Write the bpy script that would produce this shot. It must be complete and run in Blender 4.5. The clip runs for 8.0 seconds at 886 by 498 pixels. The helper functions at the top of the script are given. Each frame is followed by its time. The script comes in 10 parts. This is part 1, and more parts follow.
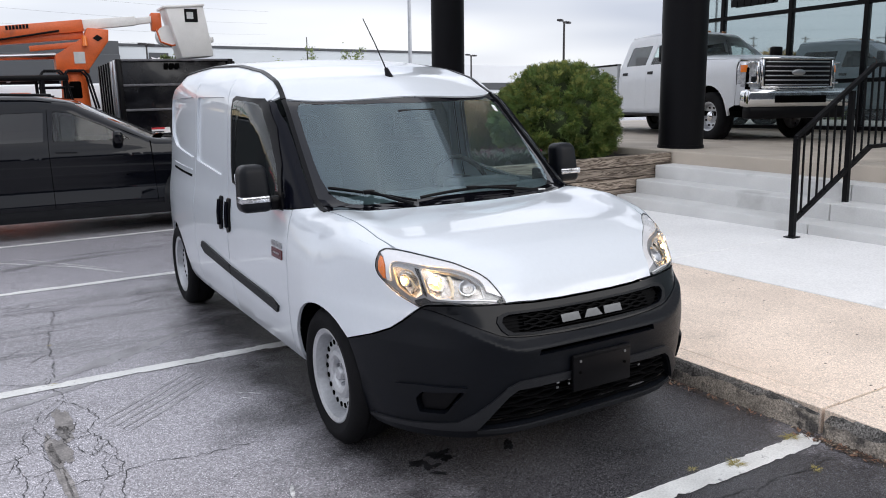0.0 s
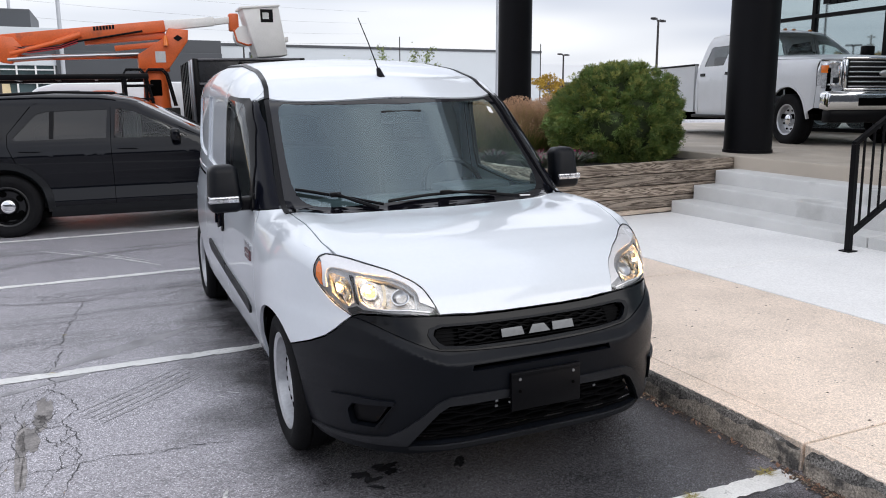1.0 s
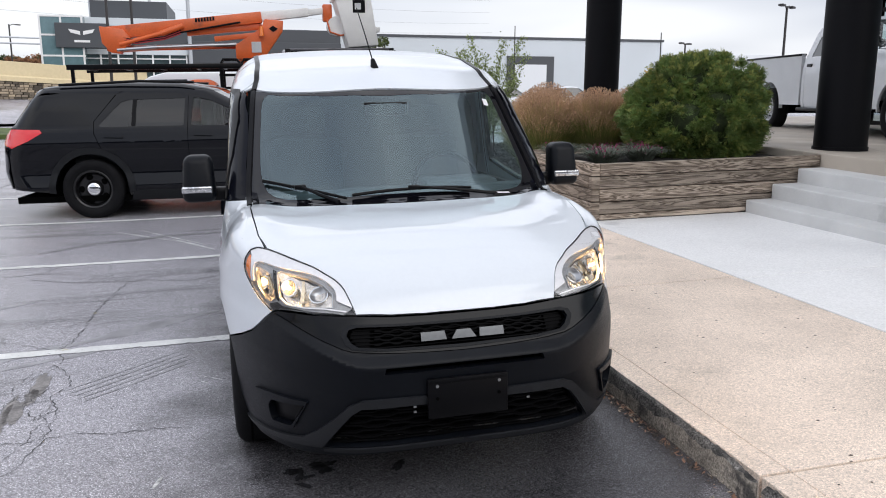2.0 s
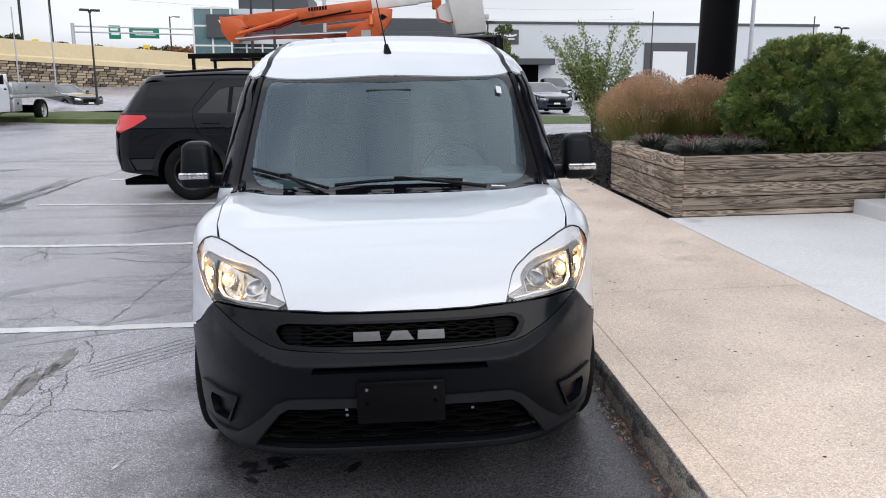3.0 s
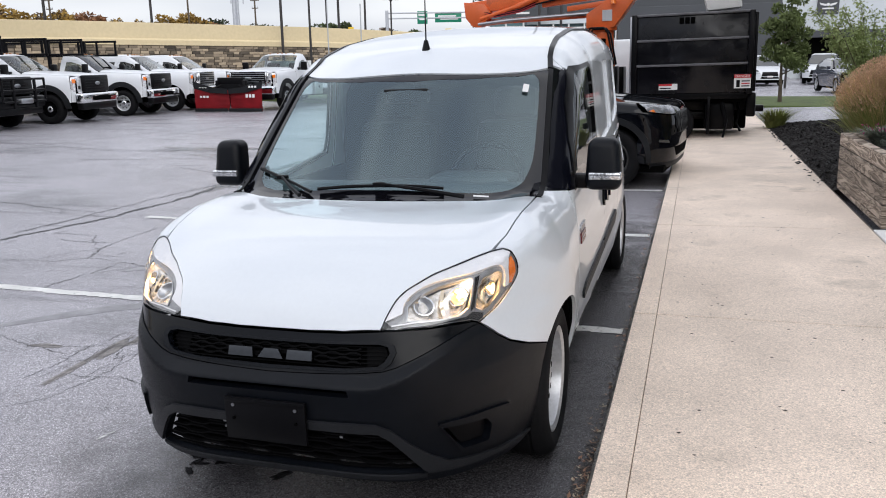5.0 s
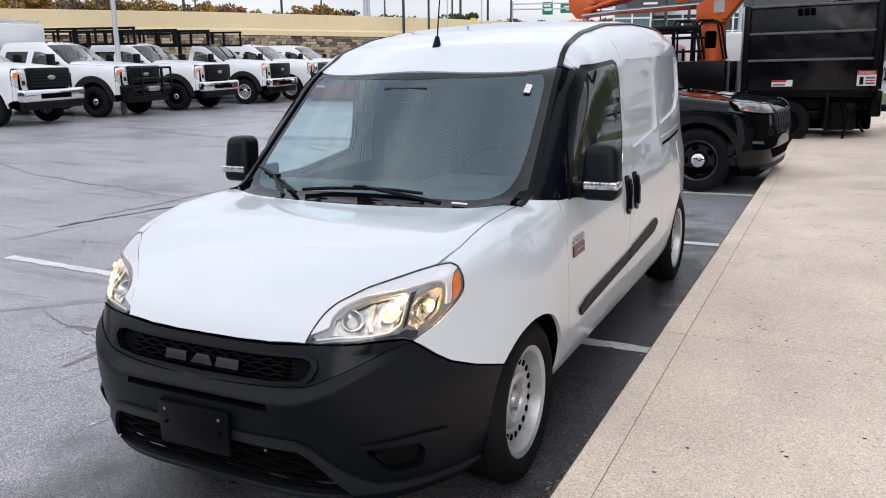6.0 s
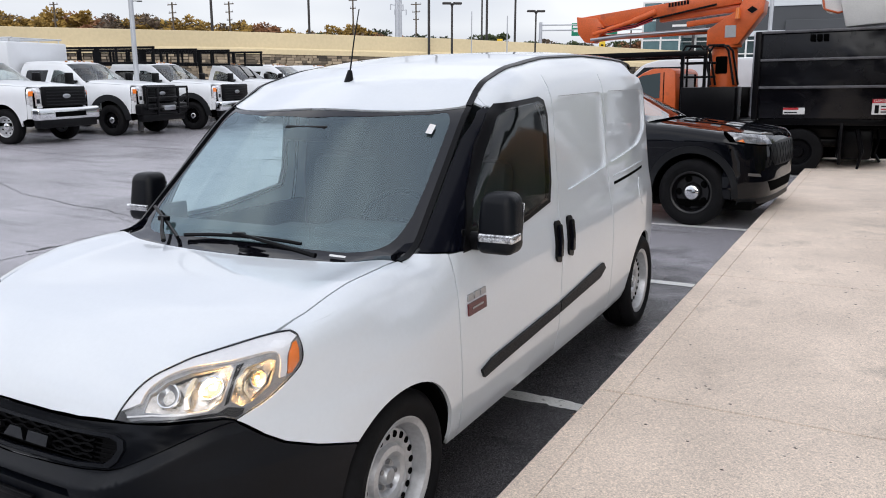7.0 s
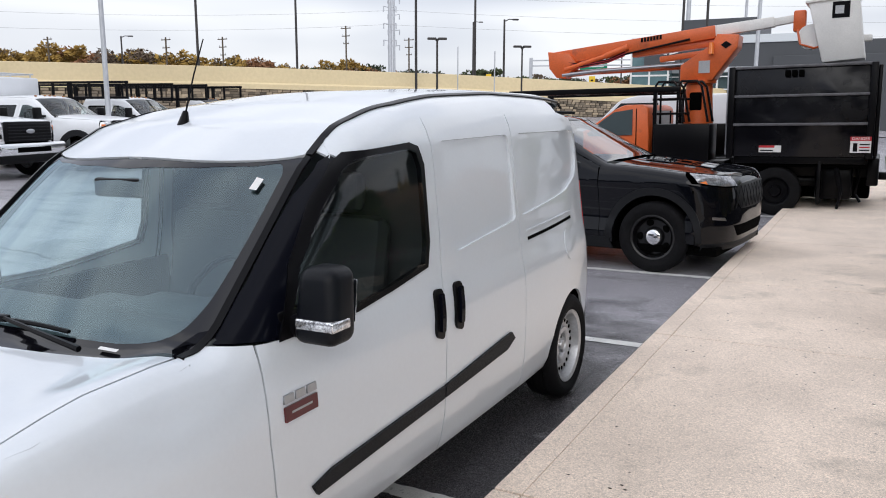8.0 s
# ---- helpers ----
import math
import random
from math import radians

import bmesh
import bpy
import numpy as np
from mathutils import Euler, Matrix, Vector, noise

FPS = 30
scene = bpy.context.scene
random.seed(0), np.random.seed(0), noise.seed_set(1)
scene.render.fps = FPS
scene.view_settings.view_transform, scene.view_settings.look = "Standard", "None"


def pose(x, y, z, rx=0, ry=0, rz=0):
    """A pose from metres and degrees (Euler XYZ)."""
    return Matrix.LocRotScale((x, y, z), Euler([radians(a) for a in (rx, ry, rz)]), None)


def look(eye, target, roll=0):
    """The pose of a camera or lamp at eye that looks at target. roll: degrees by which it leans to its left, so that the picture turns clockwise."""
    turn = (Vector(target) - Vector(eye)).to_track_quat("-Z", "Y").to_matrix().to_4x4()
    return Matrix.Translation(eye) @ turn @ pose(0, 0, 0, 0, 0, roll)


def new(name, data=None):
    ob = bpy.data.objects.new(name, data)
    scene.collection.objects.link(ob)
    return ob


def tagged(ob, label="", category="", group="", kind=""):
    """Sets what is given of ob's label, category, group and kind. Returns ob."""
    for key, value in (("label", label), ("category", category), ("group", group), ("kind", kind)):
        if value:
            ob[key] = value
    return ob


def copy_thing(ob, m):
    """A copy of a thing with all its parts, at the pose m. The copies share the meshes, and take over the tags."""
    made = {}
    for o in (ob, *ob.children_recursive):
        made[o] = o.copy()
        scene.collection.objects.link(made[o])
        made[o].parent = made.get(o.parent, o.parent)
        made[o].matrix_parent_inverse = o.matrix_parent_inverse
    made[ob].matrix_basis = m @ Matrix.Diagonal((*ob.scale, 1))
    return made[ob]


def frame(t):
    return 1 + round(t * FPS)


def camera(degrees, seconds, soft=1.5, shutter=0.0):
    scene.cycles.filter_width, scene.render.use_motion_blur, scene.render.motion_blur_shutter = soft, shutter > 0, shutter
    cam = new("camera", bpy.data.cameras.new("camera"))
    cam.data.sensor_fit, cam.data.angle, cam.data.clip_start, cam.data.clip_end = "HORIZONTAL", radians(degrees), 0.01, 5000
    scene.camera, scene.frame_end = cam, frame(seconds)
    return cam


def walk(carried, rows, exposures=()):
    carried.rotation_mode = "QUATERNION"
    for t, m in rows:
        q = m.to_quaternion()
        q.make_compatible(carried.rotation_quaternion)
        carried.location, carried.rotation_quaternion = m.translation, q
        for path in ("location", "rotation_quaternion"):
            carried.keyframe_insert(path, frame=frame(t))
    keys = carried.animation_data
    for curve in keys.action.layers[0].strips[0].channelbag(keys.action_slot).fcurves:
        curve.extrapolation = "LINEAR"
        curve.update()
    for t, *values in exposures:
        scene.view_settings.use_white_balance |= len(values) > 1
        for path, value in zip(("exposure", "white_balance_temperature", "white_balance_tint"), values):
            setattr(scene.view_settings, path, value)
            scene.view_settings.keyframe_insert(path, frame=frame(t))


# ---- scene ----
# The lot falls gently away from the building: things on it are laid out in the lot's own level and tilted with it.
LEAN = 1.2
LOT = pose(0, 0, 0, 0, -LEAN, 0)
cam = camera(59.1, 8.0, soft=1.0)
PATH = [
    (0, (-2.05, -3.242, 1.558), (-1.079, -1.535, 1.177), -1.8),
    (0.5, (-1.78, -3.365, 1.563), (-0.905, -1.607, 1.186), -1.6),
    (1, (-1.444, -3.401, 1.551), (-0.688, -1.588, 1.175), -1.4),
    (1.5, (-1.098, -3.462, 1.564), (-0.479, -1.599, 1.183), -1.1),
    (1.7, (-0.943, -3.519, 1.55), (-0.381, -1.639, 1.164), -1.0),
    (2.8, (-0.135, -3.474, 1.55), (0.063, -1.527, 1.137), -1.2),
    (3, (0.005, -3.443, 1.529), (0.135, -1.492, 1.112), -1.0),
    (3.5, (0.389, -3.425, 1.53), (0.348, -1.471, 1.102), -1.1),
    (4, (0.689, -3.287, 1.503), (0.47, -1.347, 1.068), -1.3),
    (4.5, (0.994, -3.139, 1.515), (0.58, -1.233, 1.075), -1.8),
    (5, (1.377, -3.036, 1.591), (0.77, -1.184, 1.141), -2.0),
    (5.2, (1.476, -2.987, 1.6), (0.797, -1.159, 1.155), -2.2),
    (6.3, (2.036, -2.5, 1.622), (1.104, -0.792, 1.159), -1.2),
    (6.5, (2.141, -2.408, 1.647), (1.193, -0.706, 1.195), -1.1),
    (7, (2.236, -2.101, 1.671), (1.273, -0.398, 1.256), -1.0),
    (7.5, (2.291, -1.692, 1.695), (1.325, 0.02, 1.328), -1.2),
    (8, (2.415, -1.267, 1.697), (1.454, 0.455, 1.365), -0.9),
]
walk(cam, [(t, LOT @ look(eye, target, roll)) for t, eye, target, roll in PATH], [(0.0, 0.52), (1.7, 0.48), (3.5, 0.41), (8.0, 0.42)])

# ---- light: a bright overcast sky with a veiled sun ----
SUN_EL, SUN_AZ = 34.0, 150.0
world = bpy.data.worlds.new("overcast_sky")
scene.world = world
world.use_nodes = True
wn, wl = world.node_tree.nodes, world.node_tree.links
wn.clear()
w_out, w_bg = wn.new("ShaderNodeOutputWorld"), wn.new("ShaderNodeBackground")
w_sky, w_mix = wn.new("ShaderNodeTexSky"), wn.new("ShaderNodeMix")
w_co, w_map, w_no, w_ramp = wn.new("ShaderNodeTexCoord"), wn.new("ShaderNodeMapping"), wn.new("ShaderNodeTexNoise"), wn.new("ShaderNodeValToRGB")
w_sky.sky_type, w_sky.sun_disc = "NISHITA", False
w_sky.sun_elevation, w_sky.sun_rotation = radians(SUN_EL), radians(SUN_AZ)
w_map.inputs["Scale"].default_value = (1.1, 1.1, 6.0)
w_no.inputs["Scale"].default_value, w_no.inputs["Detail"].default_value = 1.7, 2.5
w_ramp.color_ramp.elements[0].position, w_ramp.color_ramp.elements[0].color = 0.36, (4.9, 5.2, 6.1, 1)
w_ramp.color_ramp.elements[1].position, w_ramp.color_ramp.elements[1].color = 0.62, (8.4, 8.5, 8.9, 1)
w_mix.data_type = "RGBA"
w_mix.inputs["Factor"].default_value = 0.9
wl.new(w_co.outputs["Generated"], w_map.inputs["Vector"])
wl.new(w_map.outputs["Vector"], w_no.inputs["Vector"])
wl.new(w_no.outputs["Fac"], w_ramp.inputs["Fac"])
wl.new(w_sky.outputs["Color"], w_mix.inputs["A"])
wl.new(w_ramp.outputs["Color"], w_mix.inputs["B"])
w_sep, w_up, w_mul = wn.new("ShaderNodeSeparateXYZ"), wn.new("ShaderNodeMapRange"), wn.new("ShaderNodeVectorMath")
w_up.inputs["From Min"].default_value, w_up.inputs["From Max"].default_value = 0.1, 0.5
w_up.inputs["To Min"].default_value, w_up.inputs["To Max"].default_value = 0.9, 1.3
w_mul.operation = "SCALE"
wl.new(w_co.outputs["Generated"], w_sep.inputs[0])
wl.new(w_sep.outputs["Z"], w_up.inputs["Value"])
wl.new(w_mix.outputs["Result"], w_mul.inputs[0])
wl.new(w_up.outputs["Result"], w_mul.inputs["Scale"])
wl.new(w_mul.outputs["Vector"], w_bg.inputs["Color"])
w_bg.inputs["Strength"].default_value = 0.1
wl.new(w_bg.outputs["Background"], w_out.inputs["Surface"])
sun = new("sun", bpy.data.lights.new("sun", "SUN"))
sun.data.energy, sun.data.angle, sun.data.color = 1.1, radians(60), (1.0, 0.97, 0.93)
sun.matrix_world = look((0, 0, 0), (-math.sin(radians(SUN_AZ)) * math.cos(radians(SUN_EL)), -math.cos(radians(SUN_AZ)) * math.cos(radians(SUN_EL)), -math.sin(radians(SUN_EL))))
scene.view_settings.exposure = 0.5

# ---- materials ----
def mat(name, col, rough=0.5, metal=0.0, var=0.12, scale=3.0, fine=60.0, bump=0.0, bscale=80.0, coat=0.0, rvar=0.0, dirt=None, dirt_at=0.62, dirt_scale=1.2, emit=0.0, stretch=(1, 1, 1), rand=0.0, spec=0.5):
    """A procedural surface: base colour varied at two scales, optional stains, roughness change, bump and piece-by-piece tint."""
    m = bpy.data.materials.new(name)
    m.use_nodes = True
    n, l = m.node_tree.nodes, m.node_tree.links
    b = n["Principled BSDF"]
    b.inputs["Roughness"].default_value, b.inputs["Metallic"].default_value = rough, metal
    b.inputs["Specular IOR Level"].default_value = spec
    b.inputs["Coat Weight"].default_value, b.inputs["Coat Roughness"].default_value = coat, 0.03
    co, mp = n.new("ShaderNodeTexCoord"), n.new("ShaderNodeMapping")
    mp.inputs["Scale"].default_value = stretch
    l.new(co.outputs["Object"], mp.inputs["Vector"])

    def noise_fac(s, detail=4.0):
        t = n.new("ShaderNodeTexNoise")
        t.inputs["Scale"].default_value, t.inputs["Detail"].default_value = s, detail
        l.new(mp.outputs["Vector"], t.inputs["Vector"])
        return t.outputs["Fac"]

    def ranged(fac, lo, hi, a=0.3, z=0.7):
        r = n.new("ShaderNodeMapRange")
        r.inputs["From Min"].default_value, r.inputs["From Max"].default_value = a, z
        r.inputs["To Min"].default_value, r.inputs["To Max"].default_value = lo, hi
        l.new(fac, r.inputs["Value"])
        return r.outputs["Result"]

    def times(a, c):
        x = n.new("ShaderNodeMath")
        x.operation = "MULTIPLY"
        l.new(a, x.inputs[0])
        l.new(c, x.inputs[1])
        return x.outputs[0]

    big = noise_fac(scale)
    if var > 0:
        f = times(ranged(big, 1 - var, 1 + var), ranged(noise_fac(fine, 2.0), 1 - var * 0.8, 1 + var * 0.8))
        if rand > 0:
            info = n.new("ShaderNodeObjectInfo")
            f = times(f, ranged(info.outputs["Random"], 1 - rand, 1 + rand, 0, 1))
        mul = n.new("ShaderNodeVectorMath")
        mul.operation = "SCALE"
        mul.inputs[0].default_value = col
        l.new(f, mul.inputs["Scale"])
        colour = mul.outputs["Vector"]
        if dirt:
            mx = n.new("ShaderNodeMix")
            mx.data_type = "RGBA"
            l.new(ranged(noise_fac(dirt_scale, 6.0), 0, 1, dirt_at, dirt_at + 0.12), mx.inputs["Factor"])
            l.new(colour, mx.inputs["A"])
            mx.inputs["B"].default_value = (*dirt, 1)
            colour = mx.outputs["Result"]
        l.new(colour, b.inputs["Base Color"])
    else:
        b.inputs["Base Color"].default_value = (*col, 1)
    if rvar > 0:
        l.new(ranged(noise_fac(scale * 1.7), max(0.02, rough - rvar), min(1, rough + rvar), 0.35, 0.65), b.inputs["Roughness"])
    if bump > 0:
        bp = n.new("ShaderNodeBump")
        bp.inputs["Strength"].default_value, bp.inputs["Distance"].default_value = min(1.0, bump), 0.004
        l.new(noise_fac(bscale, 3.0), bp.inputs["Height"])
        l.new(bp.outputs["Normal"], b.inputs["Normal"])
    if emit > 0:
        b.inputs["Emission Color"].default_value, b.inputs["Emission Strength"].default_value = (*col, 1), emit
    return m


def speckle(m, scale, lo, hi, near=0.0, far=1.0, share=1.0):
    """Grains of stone in a surface: each cell of a fine cellular pattern is a little lighter or darker."""
    n, l = m.node_tree.nodes, m.node_tree.links
    b = n["Principled BSDF"]
    co, vo, sp, mr, mu = n.new("ShaderNodeTexCoord"), n.new("ShaderNodeTexVoronoi"), n.new("ShaderNodeSeparateColor"), n.new("ShaderNodeMapRange"), n.new("ShaderNodeVectorMath")
    vo.inputs["Scale"].default_value = scale
    l.new(co.outputs["Object"], vo.inputs["Vector"])
    l.new(vo.outputs["Color"], sp.inputs["Color"])
    mr.inputs["From Min"].default_value, mr.inputs["From Max"].default_value = near, far
    mr.inputs["To Min"].default_value, mr.inputs["To Max"].default_value = lo, hi
    l.new(sp.outputs["Red"], mr.inputs["Value"])
    mu.operation = "SCALE"
    l.new(b.inputs["Base Color"].links[0].from_socket, mu.inputs[0])
    l.new(mr.outputs["Result"], mu.inputs["Scale"])
    l.new(mu.outputs["Vector"], b.inputs["Base Color"])
    return m


def glass(name, tint, gloss=1.0, rough=0.02, ior=1.52, film=0.0, film_col=(0.5, 0.58, 0.6), hue=(1.0, 1.0, 1.0)):
    """A pane: clear through, with mirror gloss that grows at a grazing view."""
    m = bpy.data.materials.new(name)
    m.use_nodes = True
    n, l = m.node_tree.nodes, m.node_tree.links
    n.clear()
    out, mix, tr, gl, fr = n.new("ShaderNodeOutputMaterial"), n.new("ShaderNodeMixShader"), n.new("ShaderNodeBsdfTransparent"), n.new("ShaderNodeBsdfGlossy"), n.new("ShaderNodeLayerWeight")
    tr.inputs["Color"].default_value = (*tint, 1)
    gl.inputs["Color"].default_value, gl.inputs["Roughness"].default_value = (*[gloss * h for h in hue], 1), rough
    pw, mr0 = n.new("ShaderNodeMath"), n.new("ShaderNodeMapRange")
    pw.operation = "POWER"
    pw.inputs[1].default_value = 5.0
    mr0.inputs["To Min"].default_value = ((ior - 1) / (ior + 1)) ** 2
    fr.inputs["Blend"].default_value = 0.5
    l.new(fr.outputs["Facing"], pw.inputs[0])
    l.new(pw.outputs["Value"], mr0.inputs["Value"])
    l.new(mr0.outputs["Result"], mix.inputs["Fac"])
    l.new(tr.outputs["BSDF"], mix.inputs[1])
    l.new(gl.outputs["BSDF"], mix.inputs[2])
    last = mix.outputs["Shader"]
    if film > 0:
        df, fm, no, mr, co = n.new("ShaderNodeBsdfDiffuse"), n.new("ShaderNodeMixShader"), n.new("ShaderNodeTexNoise"), n.new("ShaderNodeMapRange"), n.new("ShaderNodeTexCoord")
        df.inputs["Color"].default_value = (*film_col, 1)
        no.inputs["Scale"].default_value = 2.2
        mr.inputs["From Min"].default_value, mr.inputs["From Max"].default_value = 0.3, 0.7
        mr.inputs["To Min"].default_value, mr.inputs["To Max"].default_value = film * 0.6, film * 1.4
        l.new(co.outputs["Object"], no.inputs["Vector"])
        l.new(no.outputs["Fac"], mr.inputs["Value"])
        l.new(mr.outputs["Result"], fm.inputs["Fac"])
        l.new(last, fm.inputs[1])
        l.new(df.outputs["BSDF"], fm.inputs[2])
        last = fm.outputs["Shader"]
    l.new(last, out.inputs["Surface"])
    return m


WHITE = mat("white_car_paint", (0.685, 0.725, 0.77), 0.28, var=0.012, scale=1.5, coat=0.9)
TRUCK_WHITE = mat("white_truck_paint", (0.66, 0.68, 0.71), 0.3, var=0.03, coat=0.4)
BLACK_PAINT = mat("black_car_paint", (0.003, 0.0035, 0.0055), 0.03, var=0.05, spec=0.32)
BUMPER = mat("grained_black_plastic", (0.003, 0.004, 0.0065), 0.38, var=0.12, scale=6, bump=0.2, bscale=900, spec=0.19)
GLOSS_TRIM = mat("smooth_black_trim", (0.003, 0.0035, 0.005), 0.18, var=0.05, spec=0.2)
PLASTIC = mat("smooth_black_plastic", (0.004, 0.004, 0.005), 0.32, var=0.1, spec=0.12)
GREY_TRIM = mat("dark_grey_plastic", (0.014, 0.015, 0.017), 0.5, var=0.1, bump=0.2, bscale=800, spec=0.14)
GLOSS_BLACK = mat("gloss_black_trim", (0.003, 0.0035, 0.007), 0.16, var=0.0, spec=0.12)
# near-black that paints in the darkness of openings and undersides; also plain black parts
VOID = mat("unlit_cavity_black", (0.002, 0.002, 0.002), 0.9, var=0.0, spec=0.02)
RUBBER = mat("tyre_rubber", (0.007, 0.007, 0.008), 0.75, var=0.2, scale=9, bump=0.3, bscale=200, spec=0.12)
STEEL = mat("silver_painted_steel", (0.52, 0.53, 0.55), 0.34, metal=0.55, var=0.1, scale=8)
CHROME = mat("chrome", (0.78, 0.79, 0.8), 0.08, metal=1.0, var=0.0)
DULL_CHROME = mat("satin_chrome", (0.42, 0.43, 0.45), 0.32, metal=1.0, var=0.05)
BLACK_STEEL = mat("black_painted_steel", (0.004, 0.004, 0.005), 0.3, var=0.15, scale=5, spec=0.12)
BLACK_RIM = mat("satin_black_wheel", (0.008, 0.008, 0.009), 0.3, var=0.1, spec=0.4)
AMBER = mat("amber_lens", (0.85, 0.2, 0.02), 0.12, var=0.05, coat=0.6)
RED_LENS = mat("red_lens", (0.5, 0.01, 0.015), 0.1, var=0.05, coat=0.8, emit=0.25)
BULB = mat("lit_warm_bulb", (1.0, 0.7, 0.38), 0.3, var=0.0, emit=1.2)
# chrome tinted with the warm glow of the bulbs
WARM_CHROME = mat("warm_lit_reflector", (0.85, 0.72, 0.52), 0.14, metal=1.0, var=0.04)
SCREEN = glass("windscreen_glass", (0.74, 0.92, 0.94), 1.0, ior=2.2, hue=(0.9, 1.0, 1.03))
SCREEN.node_tree.nodes["Glossy BSDF"].inputs["Color"].default_value = (0.76, 0.93, 1.0, 1)
GRILLE_BAR = mat("matt_black_grille_bar", (0.003, 0.003, 0.0035), 0.6, var=0.1, spec=0.06)
SIDE_GLASS = glass("side_window_glass", (0.86, 0.92, 0.91), 1.0)
DARK_GLASS = glass("privacy_glass", (0.06, 0.065, 0.07), 1.0, ior=1.6)
SCREEN_BORDER = mat("black_glazed_border", (0.004, 0.004, 0.006), 0.06, var=0.0, spec=0.5)
LENS = glass("clear_lens", (0.95, 0.95, 0.95), 0.9, 0.04)
INTERIOR = mat("dark_grey_upholstery", (0.03, 0.034, 0.036), 0.8, var=0.0)
INTERIOR_LIGHT = mat("light_grey_headliner", (0.3, 0.32, 0.33), 0.85, var=0.06)
DASH = mat("grey_dashboard_plastic", (0.045, 0.05, 0.053), 0.6, var=0.0)
ORANGE = mat("orange_paint", (0.62, 0.115, 0.025), 0.38, var=0.14, scale=2.5, dirt=(0.25, 0.06, 0.03), dirt_at=0.66, dirt_scale=3.0)
BOOM_WHITE = mat("white_fibreglass", (0.8, 0.79, 0.77), 0.4, var=0.06, dirt=(0.5, 0.47, 0.42), dirt_at=0.64)
RED_PAINT = mat("red_plow_paint", (0.32, 0.012, 0.02), 0.4, var=0.15, dirt=(0.14, 0.02, 0.02))
ALU = mat("diamond_plate_aluminium", (0.55, 0.56, 0.57), 0.35, metal=0.8, var=0.12, bump=0.5, bscale=60)
ASPHALT = mat("wet_asphalt", (0.31, 0.3, 0.325), 0.25, spec=0.6, var=0.16, scale=0.55, fine=60, rvar=0.08, dirt=(0.17, 0.167, 0.18), dirt_at=0.6, dirt_scale=0.35)
ROAD_CRACK = mat("crack_filler", (0.012, 0.012, 0.013), 0.5, var=0.2)
LINE_PAINT = mat("worn_white_line_paint", (0.68, 0.68, 0.665), 0.6, var=0.14, scale=5, fine=120, bump=0.5, bscale=160, dirt=(0.13, 0.13, 0.135), dirt_at=0.625, dirt_scale=26)
TAN = mat("tan_exposed_aggregate_concrete", (0.81, 0.68, 0.57), 0.85, var=0.12, scale=1.6, fine=170, bump=0.5, bscale=220, dirt=(0.64, 0.54, 0.45), dirt_at=0.6, dirt_scale=2.2)
PALE = mat("pale_new_concrete", (0.86, 0.855, 0.845), 0.8, var=0.05, scale=1.0, fine=90, bump=0.2, bscale=150, dirt=(0.5, 0.5, 0.49), dirt_at=0.64, dirt_scale=1.1)
STEP_MAT = mat("step_concrete", (0.66, 0.66, 0.65), 0.8, var=0.08, scale=2.0, fine=120, bump=0.25, bscale=160, dirt=(0.4, 0.4, 0.39), dirt_at=0.6)
KERB_MAT = mat("grimy_kerb_concrete", (0.4, 0.36, 0.31), 0.9, var=0.3, scale=6, fine=90, bump=1.0, bscale=90, dirt=(0.1, 0.095, 0.09), dirt_at=0.54, dirt_scale=9)
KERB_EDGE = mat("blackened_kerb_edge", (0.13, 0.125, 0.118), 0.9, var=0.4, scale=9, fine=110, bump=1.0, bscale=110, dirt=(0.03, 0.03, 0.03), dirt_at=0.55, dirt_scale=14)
JOINT_MAT = mat("grimy_joint_concrete", (0.2, 0.165, 0.13), 0.9, var=0.2, scale=4)
DECK_MAT = mat("deck_concrete", (0.5, 0.44, 0.37), 0.7, var=0.12, scale=1.2, fine=110, bump=0.3, bscale=150, rvar=0.2)
WOOD = mat("weathered_timber", (0.36, 0.305, 0.25), 0.85, var=0.2, scale=2.5, fine=30, bump=0.6, bscale=30, stretch=(1, 1, 9), rand=0.32)


